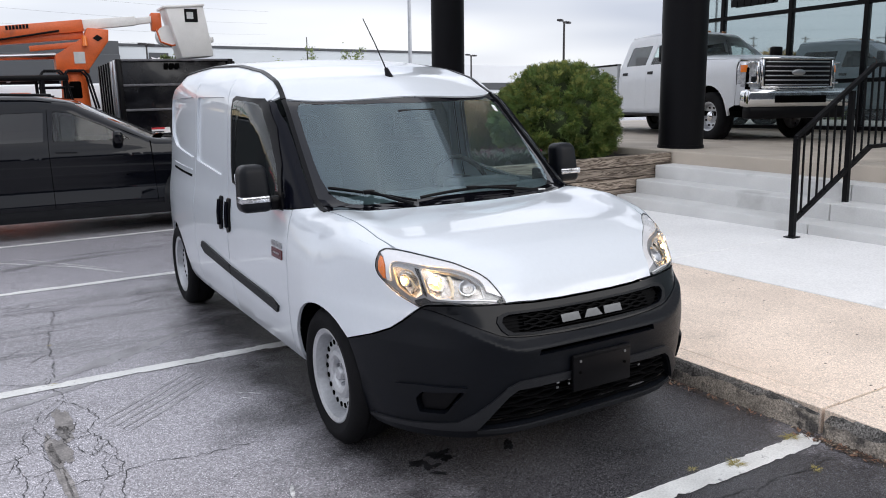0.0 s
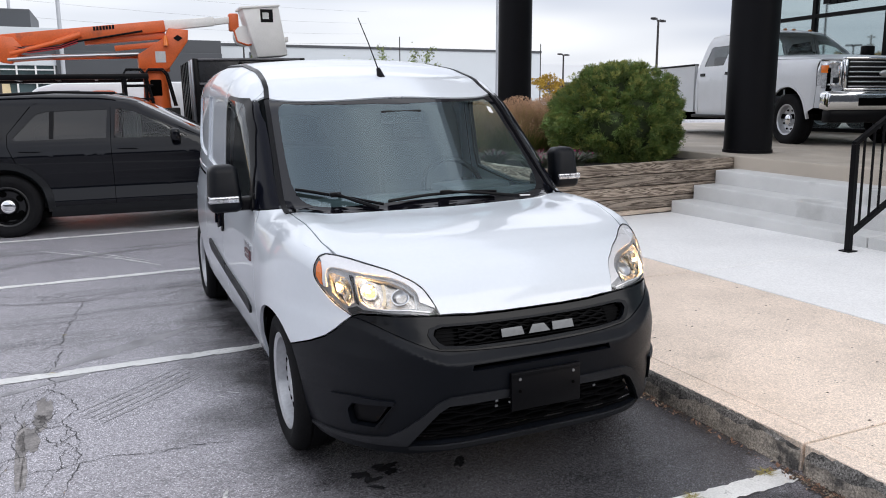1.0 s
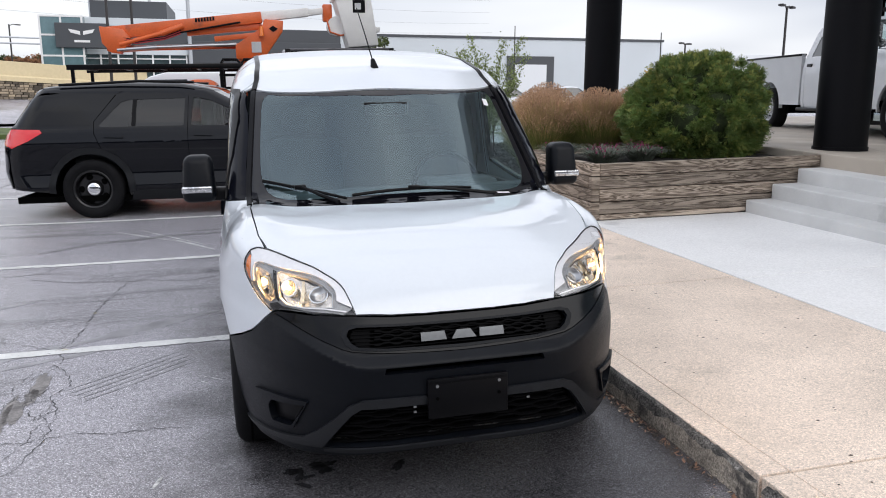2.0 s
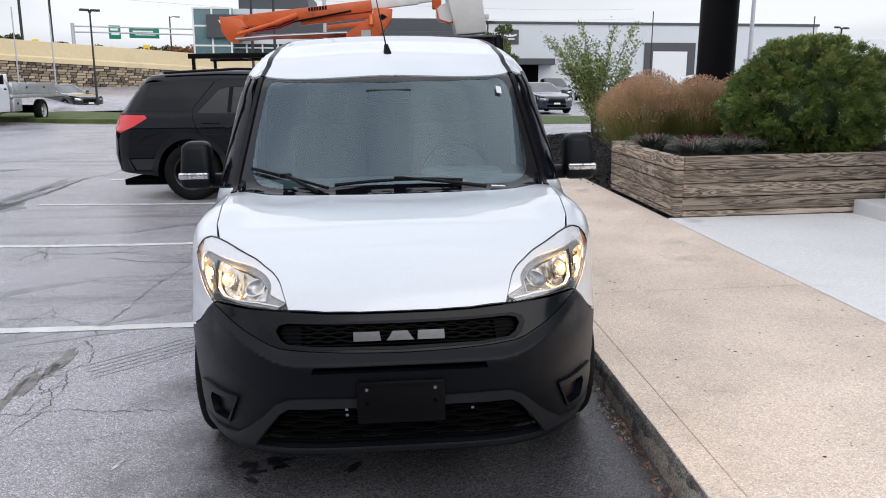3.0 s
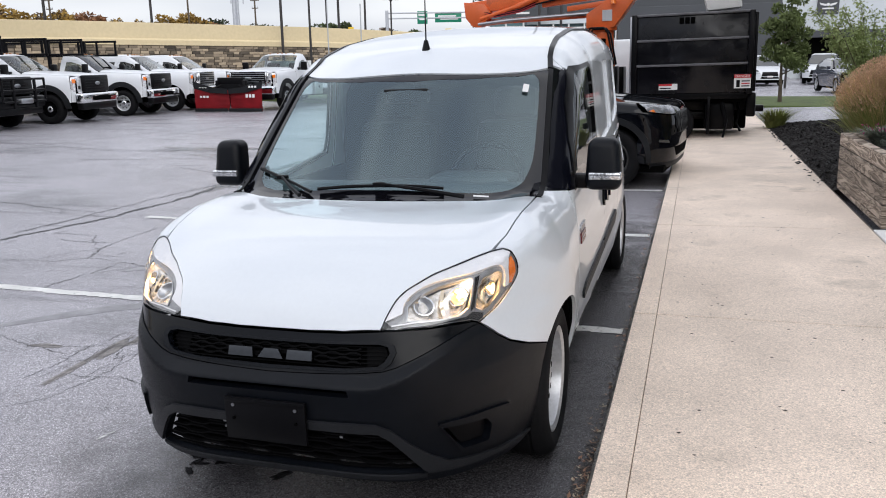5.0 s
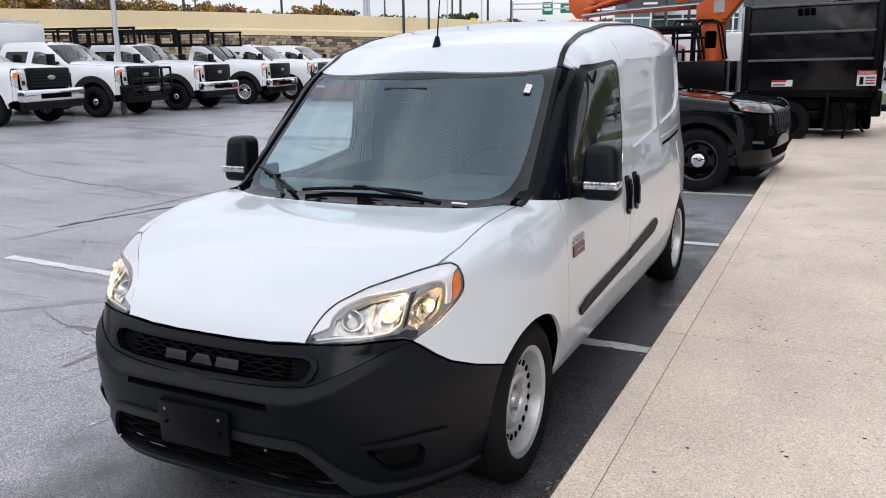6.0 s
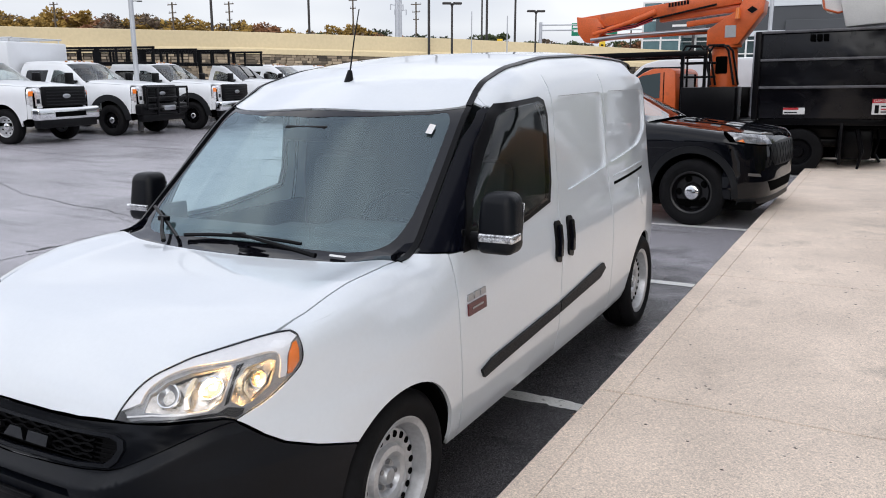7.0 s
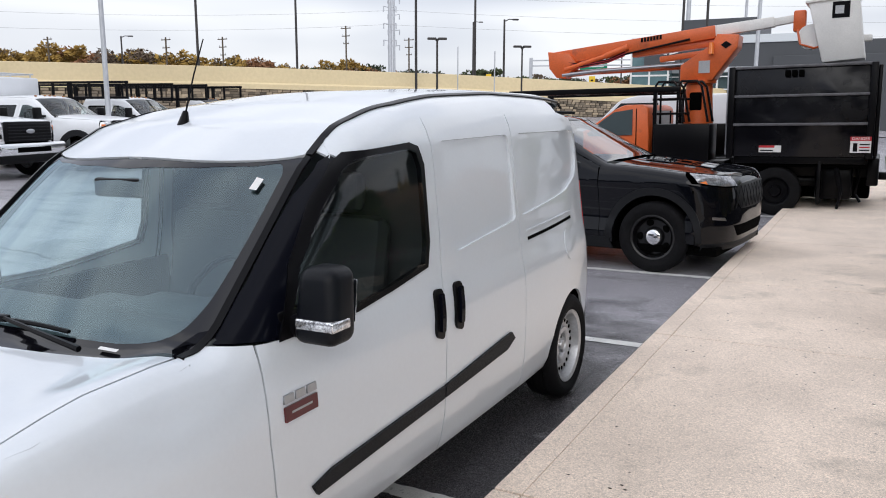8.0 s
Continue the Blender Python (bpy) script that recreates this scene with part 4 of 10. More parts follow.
# ---- cracks in the asphalt, debris at the kerb ----
def crack(name, pts, seed, w=0.012, branch=0.0):
    """A wandering crack: a thin dark ragged strip laid on the asphalt."""
    rng = random.Random(seed)
    bm = bmesh.new()

    def run(p, q, w0, depth):
        n = max(4, int((Vector(q) - Vector(p)).length / 0.02))
        prev, off = None, 0.0
        side = Vector((-(q[1] - p[1]), q[0] - p[0])).normalized()
        for i in range(n + 1):
            f = i / n
            off += rng.uniform(-0.013, 0.013) - off * 0.05
            c = Vector(p).lerp(Vector(q), f) + side * off
            ww = w0 * rng.uniform(0.3, 1.4) * (0.5 + 0.5 * math.sin(math.pi * min(1, f + 0.12)))
            row = [bm.verts.new((c.x - side.x * ww / 2, c.y - side.y * ww / 2, ground_z(c.x) + 0.003)), bm.verts.new((c.x + side.x * ww / 2, c.y + side.y * ww / 2, ground_z(c.x) + 0.003))]
            if prev:
                bm.faces.new((prev[0], prev[1], row[1], row[0]))
            prev = row
            if depth and rng.random() < branch * 0.5:
                ang2 = rng.uniform(0.5, 1.3) * rng.choice((-1, 1))
                d = Vector((q[0] - p[0], q[1] - p[1])).normalized()
                d = Vector((d.x * math.cos(ang2) - d.y * math.sin(ang2), d.x * math.sin(ang2) + d.y * math.cos(ang2))) * rng.uniform(0.08, 0.4)
                run((c.x, c.y), (c.x + d.x, c.y + d.y), w0 * 0.6, depth - 1)

    for p, q in zip(pts, pts[1:]):
        run(p, q, w, 2)
    bmesh.ops.recalc_face_normals(bm, faces=bm.faces)
    return tagged(link(name, bm, ROAD_CRACK, smooth=False), "dark branching crack in the worn asphalt", "crack", "asphalt cracks", "structure")


# the network beside the van
CRACKS_NEAR = [
    ([(-1.78, 3.44), (-1.84, 3.06), (-1.86, 2.57), (-1.85, 2.06), (-1.9, 1.72), (-1.9, 1.32)], 0.0085, 0.04),
    ([(-1.9, 1.32), (-1.98, 1.19), (-2.04, 0.98), (-1.98, 0.82), (-2.01, 0.62), (-2.01, 0.35), (-2.03, 0.1)], 0.0045, 0.12),
    ([(-1.9, 1.32), (-1.77, 1.1), (-1.74, 0.93), (-1.79, 0.72), (-1.72, 0.41), (-1.71, 0.22), (-1.77, -0.1)], 0.0055, 0.12),
    ([(-1.93, 0.17), (-1.71, 0.22), (-1.58, 0.23), (-1.41, 0.18), (-1.23, 0.2), (-1.05, 0.17)], 0.006, 0.05),
    ([(-1.79, 0.72), (-1.8, 0.56), (-1.76, 0.36), (-1.81, 0.0)], 0.004, 0.14),
    ([(-2.19, 0.4), (-2.06, 0.37), (-1.93, 0.36)], 0.005, 0.1),
    ([(-1.98, 0.82), (-1.9, 0.75), (-1.79, 0.72)], 0.003, 0.1),
]
CRACKS_BESIDE = [
    ([(-2.12, 0.1), (-2.11, 0.43), (-2.08, 0.66), (-2.05, 0.93)], 0.006, 0.14),
    ([(-1.82, 0.45), (-1.89, 0.62), (-1.84, 1.0)], 0.005, 0.14),
    ([(-2.39, 0.53), (-2.15, 0.48), (-2.11, 0.57)], 0.006, 0.12),
    ([(-2.4, 0.8), (-2.11, 0.82), (-2.04, 0.88)], 0.003, 0.1),
    ([(-1.55, -0.16), (-1.4, -0.12), (-1.16, -0.05)], 0.003, 0.1),
    ([(-2.6, 3.75), (-1.94, 3.47), (-1.52, 3.42), (-1.23, 3.34), (-0.96, 3.49), (-0.6, 3.62)], 0.012, 0.08),
    ([(-1.69, 3.56), (-1.47, 3.62), (-1.15, 3.7), (-0.83, 3.6)], 0.008, 0.08),
    ([(-2.5, 3.95), (-2.14, 3.81), (-1.97, 3.68), (-1.92, 3.82)], 0.008, 0.1),
]
CRACKS_KERB = [
    ([(0.1, -1.33), (0.4, -1.39), (0.59, -1.37), (0.96, -1.39)], 0.006, 0.06),
    ([(0.84, 3.1), (0.85, 3.6), (0.96, 3.95)], 0.007, 0.06),
    ([(-2.0, 2.5), (-2.35, 2.1), (-2.5, 1.5)], 0.005, 0.08),
    ([(-2.3, -0.9), (-1.9, -0.2), (-1.77, -0.05)], 0.005, 0.08),
    ([(-2.05, 0.66), (-2.5, 0.5), (-3.0, 0.7)], 0.006, 0.06),
]
# longer ones across the open lot
CRACKS_LOT = [
    ([(-5.4, 3.2), (-5.36, 5.3), (-5.2, 7.0), (-5.2, 9.1), (-4.9, 10.6), (-4.9, 14.0)], 0.022, 0.03),
    ([(-11.5, 10.4), (-8.3, 10.2), (-5.3, 8.5)], 0.02, 0.015),
    ([(-3.45, 1.6), (-3.41, 2.07), (-3.43, 2.46), (-3.22, 2.42), (-2.97, 2.35)], 0.011, 0.12),
    ([(-4.6, 2.3), (-4.03, 2.36), (-3.76, 2.55), (-3.43, 2.46)], 0.009, 0.12),
    ([(-3.4, 4.74), (-3.31, 4.09), (-3.05, 3.65)], 0.009, 0.08),
    ([(-1.9, 1.6), (-2.3, 1.85), (-3.0, 1.75)], 0.006, 0.06),
    ([(-4.67, 3.09), (-4.02, 3.1), (-4.07, 3.47), (-4.1, 3.83), (-3.47, 3.99)], 0.011, 0.1),
    ([(-4.02, 3.1), (-3.79, 2.54)], 0.012, 0.12),
    ([(-3.46, 4.18), (-3.2, 3.97), (-2.86, 3.92), (-2.3, 4.05)], 0.012, 0.07),
]
CRACKS_AISLE = [
    ([(-6.2, 4.4), (-5.53, 4.2), (-4.6, 4.3), (-4.1, 4.1)], 0.01, 0.07),
    ([(-5.0, 3.33), (-4.5, 3.36), (-4.0, 2.83)], 0.01, 0.08),
]
# wide tarred seams
CRACKS_FAR = [
    ([(-5.23, 1.98), (-5.08, 2.95)], 0.016, 0.07),
    ([(-16.5, 7.0), (-12.5, 6.2), (-9.0, 5.0), (-5.4, 4.4)], 0.024, 0.01),
    ([(-12.0, 14.5), (-9.0, 13.2), (-5.0, 12.6)], 0.024, 0.01),
    ([(-5.3, 2.6), (-5.12, 3.62), (-5.01, 4.35), (-4.97, 5.34), (-5.04, 6.68), (-4.96, 8.14), (-5.1, 10.1)], 0.07, 0.0),
    ([(-9.3, 10.6), (-5.34, 10.24)], 0.035, 0.0),
    ([(-11.3, 13.4), (-11.2, 26.4)], 0.055, 0.0),
    ([(-7.9, 10.55), (-8.03, 12.5), (-6.8, 13.5)], 0.04, 0.0),
]
CRACKS_ROW = [
    ([(-13.2, 6.9), (-13.0, 8.8), (-12.5, 10.7), (-11.65, 18.7)], 0.03, 0.01),
    ([(-18.8, 12.2), (-15.8, 11.9), (-12.9, 10.9), (-9.86, 10.42), (-7.6, 10.37)], 0.03, 0.01),
    ([(-15.8, 12.8), (-14.3, 12.26), (-11.7, 11.26)], 0.025, 0.01),
    ([(-9.63, 8.84), (-7.95, 9.33), (-5.8, 9.51)], 0.03, 0.02),
    ([(-7.07, 8.34), (-6.21, 7.87), (-5.34, 7.76)], 0.02, 0.03),
]
for i, (pts, w, br) in enumerate(CRACKS_NEAR + CRACKS_BESIDE + CRACKS_KERB + CRACKS_LOT + CRACKS_AISLE + CRACKS_FAR + CRACKS_ROW):
    crack("crack", pts, 100 + i, w, br)

# damp stains and tyre marks on the asphalt
DAMP = mat("damp_dark_asphalt", (0.13, 0.13, 0.14), 0.2, var=0.3, scale=3, fine=90, bump=0.4, bscale=130)
MARK = mat("tyre_marked_asphalt", (0.235, 0.23, 0.246), 0.32, var=0.35, scale=6, fine=120, bump=0.4, bscale=130)


def blot(name, cx, cy, rx, ry, turn, seed, material, label, category, ragged=0.8):
    """A ragged flat stain lying on the ground."""
    r = random.Random(seed)
    bm = bmesh.new()
    ring = []
    ph = [r.uniform(0, 6.28) for _ in range(6)]
    ca, sa = math.cos(radians(turn)), math.sin(radians(turn))
    for i in range(72):
        a = 2 * math.pi * i / 72
        k = 1 + sum(0.16 * math.sin((j + 2) * a + ph[j]) for j in range(6)) * ragged + r.uniform(-0.12, 0.12)
        u, v = rx * k * math.cos(a), ry * k * math.sin(a)
        x, y = cx + u * ca - v * sa, cy + u * sa + v * ca
        ring.append(bm.verts.new((x, y, ground_z(x) + 0.0022)))
    mid = bm.verts.new((cx, cy, ground_z(cx) + 0.0022))
    for i in range(72):
        bm.faces.new((ring[i], ring[(i + 1) % 72], mid))
    return tagged(link(name, bm, material, smooth=False), label, category, "ground stains", "structure")


for i, (cx, cy, rx, ry, tn) in enumerate(((-5.1, 7.3, 0.16, 1.3, 3), (-5.0, 6.9, 0.3, 0.35, 0), (-5.25, 8.8, 0.12, 1.0, 3), (-8.0, 11.0, 1.2, 0.3, 15))):
    blot("damp_stain", cx, cy, rx, ry, tn, 60 + i, DAMP, "dark damp stain on the asphalt", "stain")
for i, pts in enumerate(([(-3.3, 0.5), (-2.85, 0.99), (-2.58, 1.28), (-2.13, 1.58), (-1.5, 1.9)], [(-2.8, 5.0), (-2.4, 5.4), (-1.6, 5.7), (-0.6, 5.8)], [(-3.2, 2.2), (-3.08, 2.36), (-2.76, 2.7), (-2.3, 3.0)])):
    bm = bmesh.new()
    fine = []
    for a, b in zip(pts, pts[1:]):
        fine += [Vector(a).lerp(Vector(b), k / 10) for k in range(10)]
    prev = None
    for k, c in enumerate(fine):
        d = (fine[min(k + 1, len(fine) - 1)] - fine[max(k - 1, 0)]).normalized()
        w = 0.07 * (0.1 + 0.9 * math.sin(math.pi * k / (len(fine) - 1)))
        row = [bm.verts.new((c.x - d.y * w * q, c.y + d.x * w * q, ground_z(c.x) + 0.0018)) for q in (-1, 1)]
        if prev:
            bm.faces.new((prev[0], row[0], row[1], prev[1]))
        prev = row
    bmesh.ops.recalc_face_normals(bm, faces=bm.faces)
    tagged(link("tyre_mark", bm, MARK, smooth=False), "faint curved tyre mark on the asphalt", "tyre mark", "ground stains", "structure")
# tread scuffs: thin strips side by side, and pale paint scrapes
SCRAPE = mat("pale_paint_scrape", (0.5, 0.5, 0.5), 0.6, var=0.3, scale=30, dirt=(0.2, 0.2, 0.21), dirt_at=0.5, dirt_scale=40)


def scuff(name, p, q, width, material, label, category, seed):
    r = random.Random(seed)
    bm, prev = bmesh.new(), None
    d = (Vector(q) - Vector(p)).normalized()
    n = max(6, int((Vector(q) - Vector(p)).length / 0.03))
    for k in range(n + 1):
        c = Vector(p).lerp(Vector(q), k / n)
        w = width * (0.25 + 0.75 * math.sin(math.pi * k / n)) * r.uniform(0.6, 1.2)
        row = [bm.verts.new((c.x - d.y * w * g, c.y + d.x * w * g, ground_z(c.x) + 0.0019)) for g in (-0.5, 0.5)]
        if prev:
            bm.faces.new((prev[0], row[0], row[1], prev[1]))
        prev = row
    bmesh.ops.recalc_face_normals(bm, faces=bm.faces)
    return tagged(link(name, bm, material, smooth=False), label, category, "ground stains", "structure")


for k in range(5):
    scuff("tread_scuff", (-1.76 + k * 0.035, 0.84 - k * 0.045), (-1.2 + k * 0.03, 1.37 - k * 0.05), 0.022, MARK, "dark tread scuff on the asphalt", "tyre mark", 70 + k)
scuff("tread_scuff", (-1.85, 1.72), (-1.0, 2.27), 0.16, MARK, "broad dark rubber smear on the asphalt", "tyre mark", 80)
scuff("tread_scuff", (-2.3, 1.25), (-1.5, 1.62), 0.07, MARK, "broad dark rubber smear on the asphalt", "tyre mark", 81)
for k, (p, q, w) in enumerate((((-1.06, 0.89), (-0.92, 0.77), 0.012), ((-1.05, 0.8), (-1.0, 0.74), 0.01), ((-1.14, -0.31), (-1.17, -0.42), 0.02), ((-2.3, 6.2), (-1.5, 5.3), 0.05), ((-1.6, 5.5), (-1.1, 4.7), 0.05), ((-2.0, 6.2), (-1.2, 5.0), 0.03))):
    scuff("paint_scrape", p, q, w, SCRAPE, "pale scraped mark on the asphalt", "scrape", 90 + k)
OILY = mat("oily_brown_stain", (0.2, 0.185, 0.178), 0.5, var=0.4, scale=14, fine=120, spec=0.4)
for k, (cx, cy, rx, ry) in enumerate(((-1.965, 0.45, 0.022, 0.4), (-2.4, 0.56, 0.12, 0.03), (-1.9, 0.98, 0.04, 0.2), (-1.94, 0.6, 0.045, 0.17), (-1.93, 0.22, 0.014, 0.17), (-1.905, 0.8, 0.03, 0.12))):
    blot("oil_stain", cx, cy, rx, ry, 4, 170 + k, OILY, "brown oily stain beside the cracks", "stain", 0.35)
WATER = mat("standing_water", (0.025, 0.025, 0.028), 0.08, var=0.1)
r = random.Random(31)
for k in range(12):
    blot("wet_spot", -0.55 + r.gauss(0, 0.14), -0.46 + r.gauss(0, 0.05), r.uniform(0.015, 0.05), r.uniform(0.01, 0.025), r.uniform(0, 180), 190 + k, WATER, "black wet spot under the front bumper", "puddle", 0.5)
# weeds in the line and at the kerb
WEED = mat("yellow_weed", (0.3, 0.25, 0.075), 0.8, var=0.3)
for i, (x, y) in enumerate(((0.92, -1.14), (0.51, -1.18), (0.32, -1.12), (0.74, -1.39), (-1.9, 1.6), (-1.87, 2.45))):
    t = thing("weed", LOT @ pose(x, y, 0.004), "small flattened yellow weed in a crack", "weed", "kerb weeds")
    blades("leaves", t, WEED, (60, 70, 20, 24, 20, 12)[i], (0.045, 0.04, 0.028, 0.03, 0.02, 0.02)[i], 0.004, 900 + i, 1.0, 0.0013)

rng = np.random.default_rng(5)
LEAF_DRY = [mat("dry_leaf_" + k, c, 0.8, var=0.3) for k, c in (("tan", (0.25, 0.14, 0.09)), ("straw", (0.36, 0.3, 0.22)), ("dark", (0.06, 0.045, 0.036)))]
for k in range(3):
    verts, faces = [], []
    for i in range((420, 150, 700)[k]):
        y = rng.uniform(-2.2, 8.0) if rng.uniform() < 0.45 else rng.normal(-1.38, 0.11) if rng.uniform() < 0.6 else rng.normal(-0.35, 0.3)
        x = 1.025 - abs(rng.normal(0, 0.028))
        a, s = rng.uniform(0, 6.28), rng.uniform(0.004, 0.017)
        c, b = np.array([x, y, 0.006]), len(verts)
        d, e = np.array([math.cos(a), math.sin(a), rng.uniform(0, 0.3)]) * s, np.array([-math.sin(a), math.cos(a), rng.uniform(0, 0.3)]) * s * rng.uniform(0.15, 0.6)
        verts += [tuple(c - d), tuple(c + e), tuple(c + d + np.array([0, 0, 0.004])), tuple(c - e)]
        faces.append((b, b + 1, b + 2, b + 3))
    me = bpy.data.meshes.new("kerb_litter")
    me.from_pydata(verts, [], faces)
    me.materials.append(LEAF_DRY[k])
    ob = new("kerb_litter", me)
    ob.matrix_world = LOT
    tagged(ob, "dry leaf crumbs and grit along the kerb", "leaf litter", kind="stuff")
# dark pebbles set in the sidewalk, a few chips on it
verts, faces = [], []
for i in range(240):
    x, y = rng.uniform(1.25, 2.8), rng.uniform(-4, 9)
    s = rng.uniform(0.004, 0.011)
    b = len(verts)
    for j in range(5):
        a = j * 1.2566 + rng.normal(0, 0.2)
        verts.append((x + s * math.cos(a), y + s * math.sin(a) * 0.7, 0.1265))
    verts.append((x, y, 0.1265 + s * 0.3))
    faces += [(b + j, b + (j + 1) % 5, b + 5) for j in range(5)]
me = bpy.data.meshes.new("sidewalk_specks")
me.from_pydata(verts, [], faces)
me.materials.append(LEAF_DRY[2])
ob = new("sidewalk_specks", me)
ob.matrix_world = LOT
tagged(ob, "dark pebbles and specks on the sidewalk", "gravel", kind="stuff")

# ---- glass showroom behind the deck ----
show = thing("showroom", pose(0, 0, 0), "glass-fronted showroom with black mullions behind the deck", "building")
gx = 12.6
MUL = [11.25, 9.45, 7.7, 6.05, 4.4, 2.75, 1.1, -0.55, -2.2, -3.85, -5.5, -7.15]
TRN = [0.98, 1.9, 3.36, 4.9, 6.3, 7.5]
sg = bpy.data.materials.new("coated_showroom_glass")
sg.use_nodes = True
b = sg.node_tree.nodes["Principled BSDF"]
b.inputs["Base Color"].default_value, b.inputs["Metallic"].default_value, b.inputs["Roughness"].default_value = (0.42, 0.5, 0.52, 1), 0.85, 0.02
for y0, y1 in zip(MUL, MUL[1:]):
    for z0, z1 in zip(TRN, TRN[1:]):
        part("pane", boxed(gx, gx + 0.02, y1 + 0.04, y0 - 0.04, z0 + 0.04, z1 - 0.04), sg, show, smooth=False)
for y in MUL:
    part("mullion", boxed(gx - 0.06, gx + 0.06, y - 0.045, y + 0.045, 0.9, 7.5, 0.005), BLACK_STEEL, show, smooth=False)
for z in TRN:
    part("transom", boxed(gx - 0.055, gx + 0.055, -7.2, 11.3, z - 0.04, z + 0.04, 0.005), BLACK_STEEL, show, smooth=False)
part("roof_slab", boxed(gx - 0.05, 30, -7.2, 11.3, 7.5, 8.0), WALL_DARK, show, smooth=False)
part("end_wall", boxed(gx, 30, 11.0, 11.28, 0.8, 7.5), WALL_DARK, show, smooth=False)
for y0, w in ((9.2, 1.1), (7.5, 1.2)):
    for k in range(6):
        part("sign_bar", boxed(gx - 0.09, gx - 0.062, y0 - (k + 1) * w / 6 + 0.02, y0 - k * w / 6, 3.58, 3.74, 0.004), PLASTIC, show, "plain dark sign bars on glass", smooth=False)

# ---- far service building, dark showroom building ----
far_b = thing("service_building", pose(0, 0, 0), "long pale metal-clad service building across the lot", "building")
BY = 62.0
part("wall", boxed(6.8, 36.0, BY, BY + 20, 0, 6.35, 0.03), WALL_PALE, far_b, "pale cladding", smooth=False)
part("roof_edge", boxed(6.7, 36.1, BY - 0.1, BY + 20.1, 6.3, 6.5, 0.02), WALL_DARK, far_b, smooth=False)
part("wall", boxed(36.0, 60.0, BY + 4, BY + 20, 0, 5.6, 0.03), WALL_WHITE, far_b, smooth=False)
part("band", boxed(30.0, 60.0, BY + 3.9, BY + 4.0, 3.1, 3.8), WALL_DARK, far_b, smooth=False)
dk = part("big_door", boxed(21.3, 25.6, BY - 0.12, BY + 0.02, 0.0, 4.9, 0.02), WALL_DARK, far_b, "dark door frame", smooth=False)
part("door_leaf", boxed(22.0, 24.9, BY - 0.16, BY - 0.1, 0.0, 4.2), WALL_WHITE, dk, smooth=False)
en = part("entrance", boxed(8.6, 12.4, BY - 0.3, BY + 0.02, 0.0, 3.1), VOID, far_b, "dark entrance bay", smooth=False)
part("awning", boxed(7.9, 13.6, BY - 1.2, BY, 3.05, 3.55, 0.03), WALL_DARK, en, "flat charcoal awning", smooth=False)
sgn = part("sign_panel", boxed(9.3, 10.75, BY - 0.1, BY - 0.02, 4.7, 5.85, 0.02), WALL_DARK, far_b, "charcoal sign panel with plain marks", smooth=False)
for k in (-1, 1):
    bm = bmesh.new()
    prism(bm, [(10.02 + k * 0.1, 5.4), (10.02 + k * 0.6, 5.52), (10.02 + k * 0.5, 5.36), (10.02 + k * 0.12, 5.26)], BY - 0.13, BY - 0.1, plane="xz")
    part("wing_mark", bm, SIGN_WHITE, sgn, smooth=False)
bm = bmesh.new()
cyl(bm, (10.02, BY - 0.13, 5.38), (10.02, BY - 0.1, 5.38), 0.11, seg=16)
part("round_mark", bm, SIGN_WHITE, sgn)
part("name_bar", boxed(9.65, 10.4, BY - 0.13, BY - 0.1, 5.05, 5.15), SIGN_WHITE, sgn, smooth=False)
part("name_bar", boxed(9.85, 10.2, BY - 0.13, BY - 0.1, 4.82, 4.88), SIGN_WHITE, sgn, smooth=False)

dark_b = thing("dark_showroom", pose(0, 0, 0), "charcoal car showroom with white-mullioned glass front", "building")
DY = 58.0
part("wall", boxed(-12.9, 6.6, DY, DY + 18, 4.75, 6.35, 0.03), WALL_DARK, dark_b, "charcoal fascia", smooth=False)
part("parapet", boxed(-12.9, -2.4, DY - 0.1, DY + 18, 6.35, 6.9, 0.02), WALL_PALE, dark_b, "pale parapet band", smooth=False)
part("roof_block", boxed(-11.3, -6.0, DY + 2, DY + 10, 6.9, 8.3, 0.03), WALL_DARK, dark_b, "dark roof plant screen", smooth=False)
part("wall", boxed(-4.5, 6.6, DY - 0.3, DY + 18, 0.0, 5.4, 0.03), WALL_DARK, dark_b, "charcoal side wing", smooth=False)
gls = part("glass_front", boxed(-12.9, -4.6, DY + 0.2, DY + 0.4, 0, 4.4), mat("dark_shop_glass", (0.12, 0.17, 0.18), 0.05, metal=0.5, var=0.3, scale=0.6), dark_b, smooth=False)
for i in range(8):
    x = -12.85 + 1.17 * i
    part("mullion", boxed(x - 0.05, x + 0.05, DY, DY + 0.2, 0, 4.4), SIGN_WHITE, gls, smooth=False)
part("soffit", boxed(-12.9, -2.4, DY - 0.05, DY + 18, 4.38, 4.75, 0.02), WALL_PALE, dark_b, "pale band over the glass", smooth=False)
for z in (0.1, 1.4, 2.3, 3.2, 4.1):
    part("transom", boxed(-12.9, -4.6, DY + 0.02, DY + 0.18, z - 0.04, z + 0.04), SIGN_WHITE, gls, smooth=False)
for k in (-1, 1):
    bm = bmesh.new()
    prism(bm, [(-11.4 + k * 0.1, 5.85), (-11.4 + k * 0.85, 6.0), (-11.4 + k * 0.7, 5.75), (-11.4 + k * 0.1, 5.6)], DY - 1.34, DY - 1.3, plane="xz")
    part("wing_mark", bm, SIGN_WHITE, dark_b, "plain pale wing mark", smooth=False)
part("name_bar", boxed(-11.9, -10.9, DY - 1.34, DY - 1.3, 5.1, 5.25), SIGN_WHITE, dark_b, smooth=False)
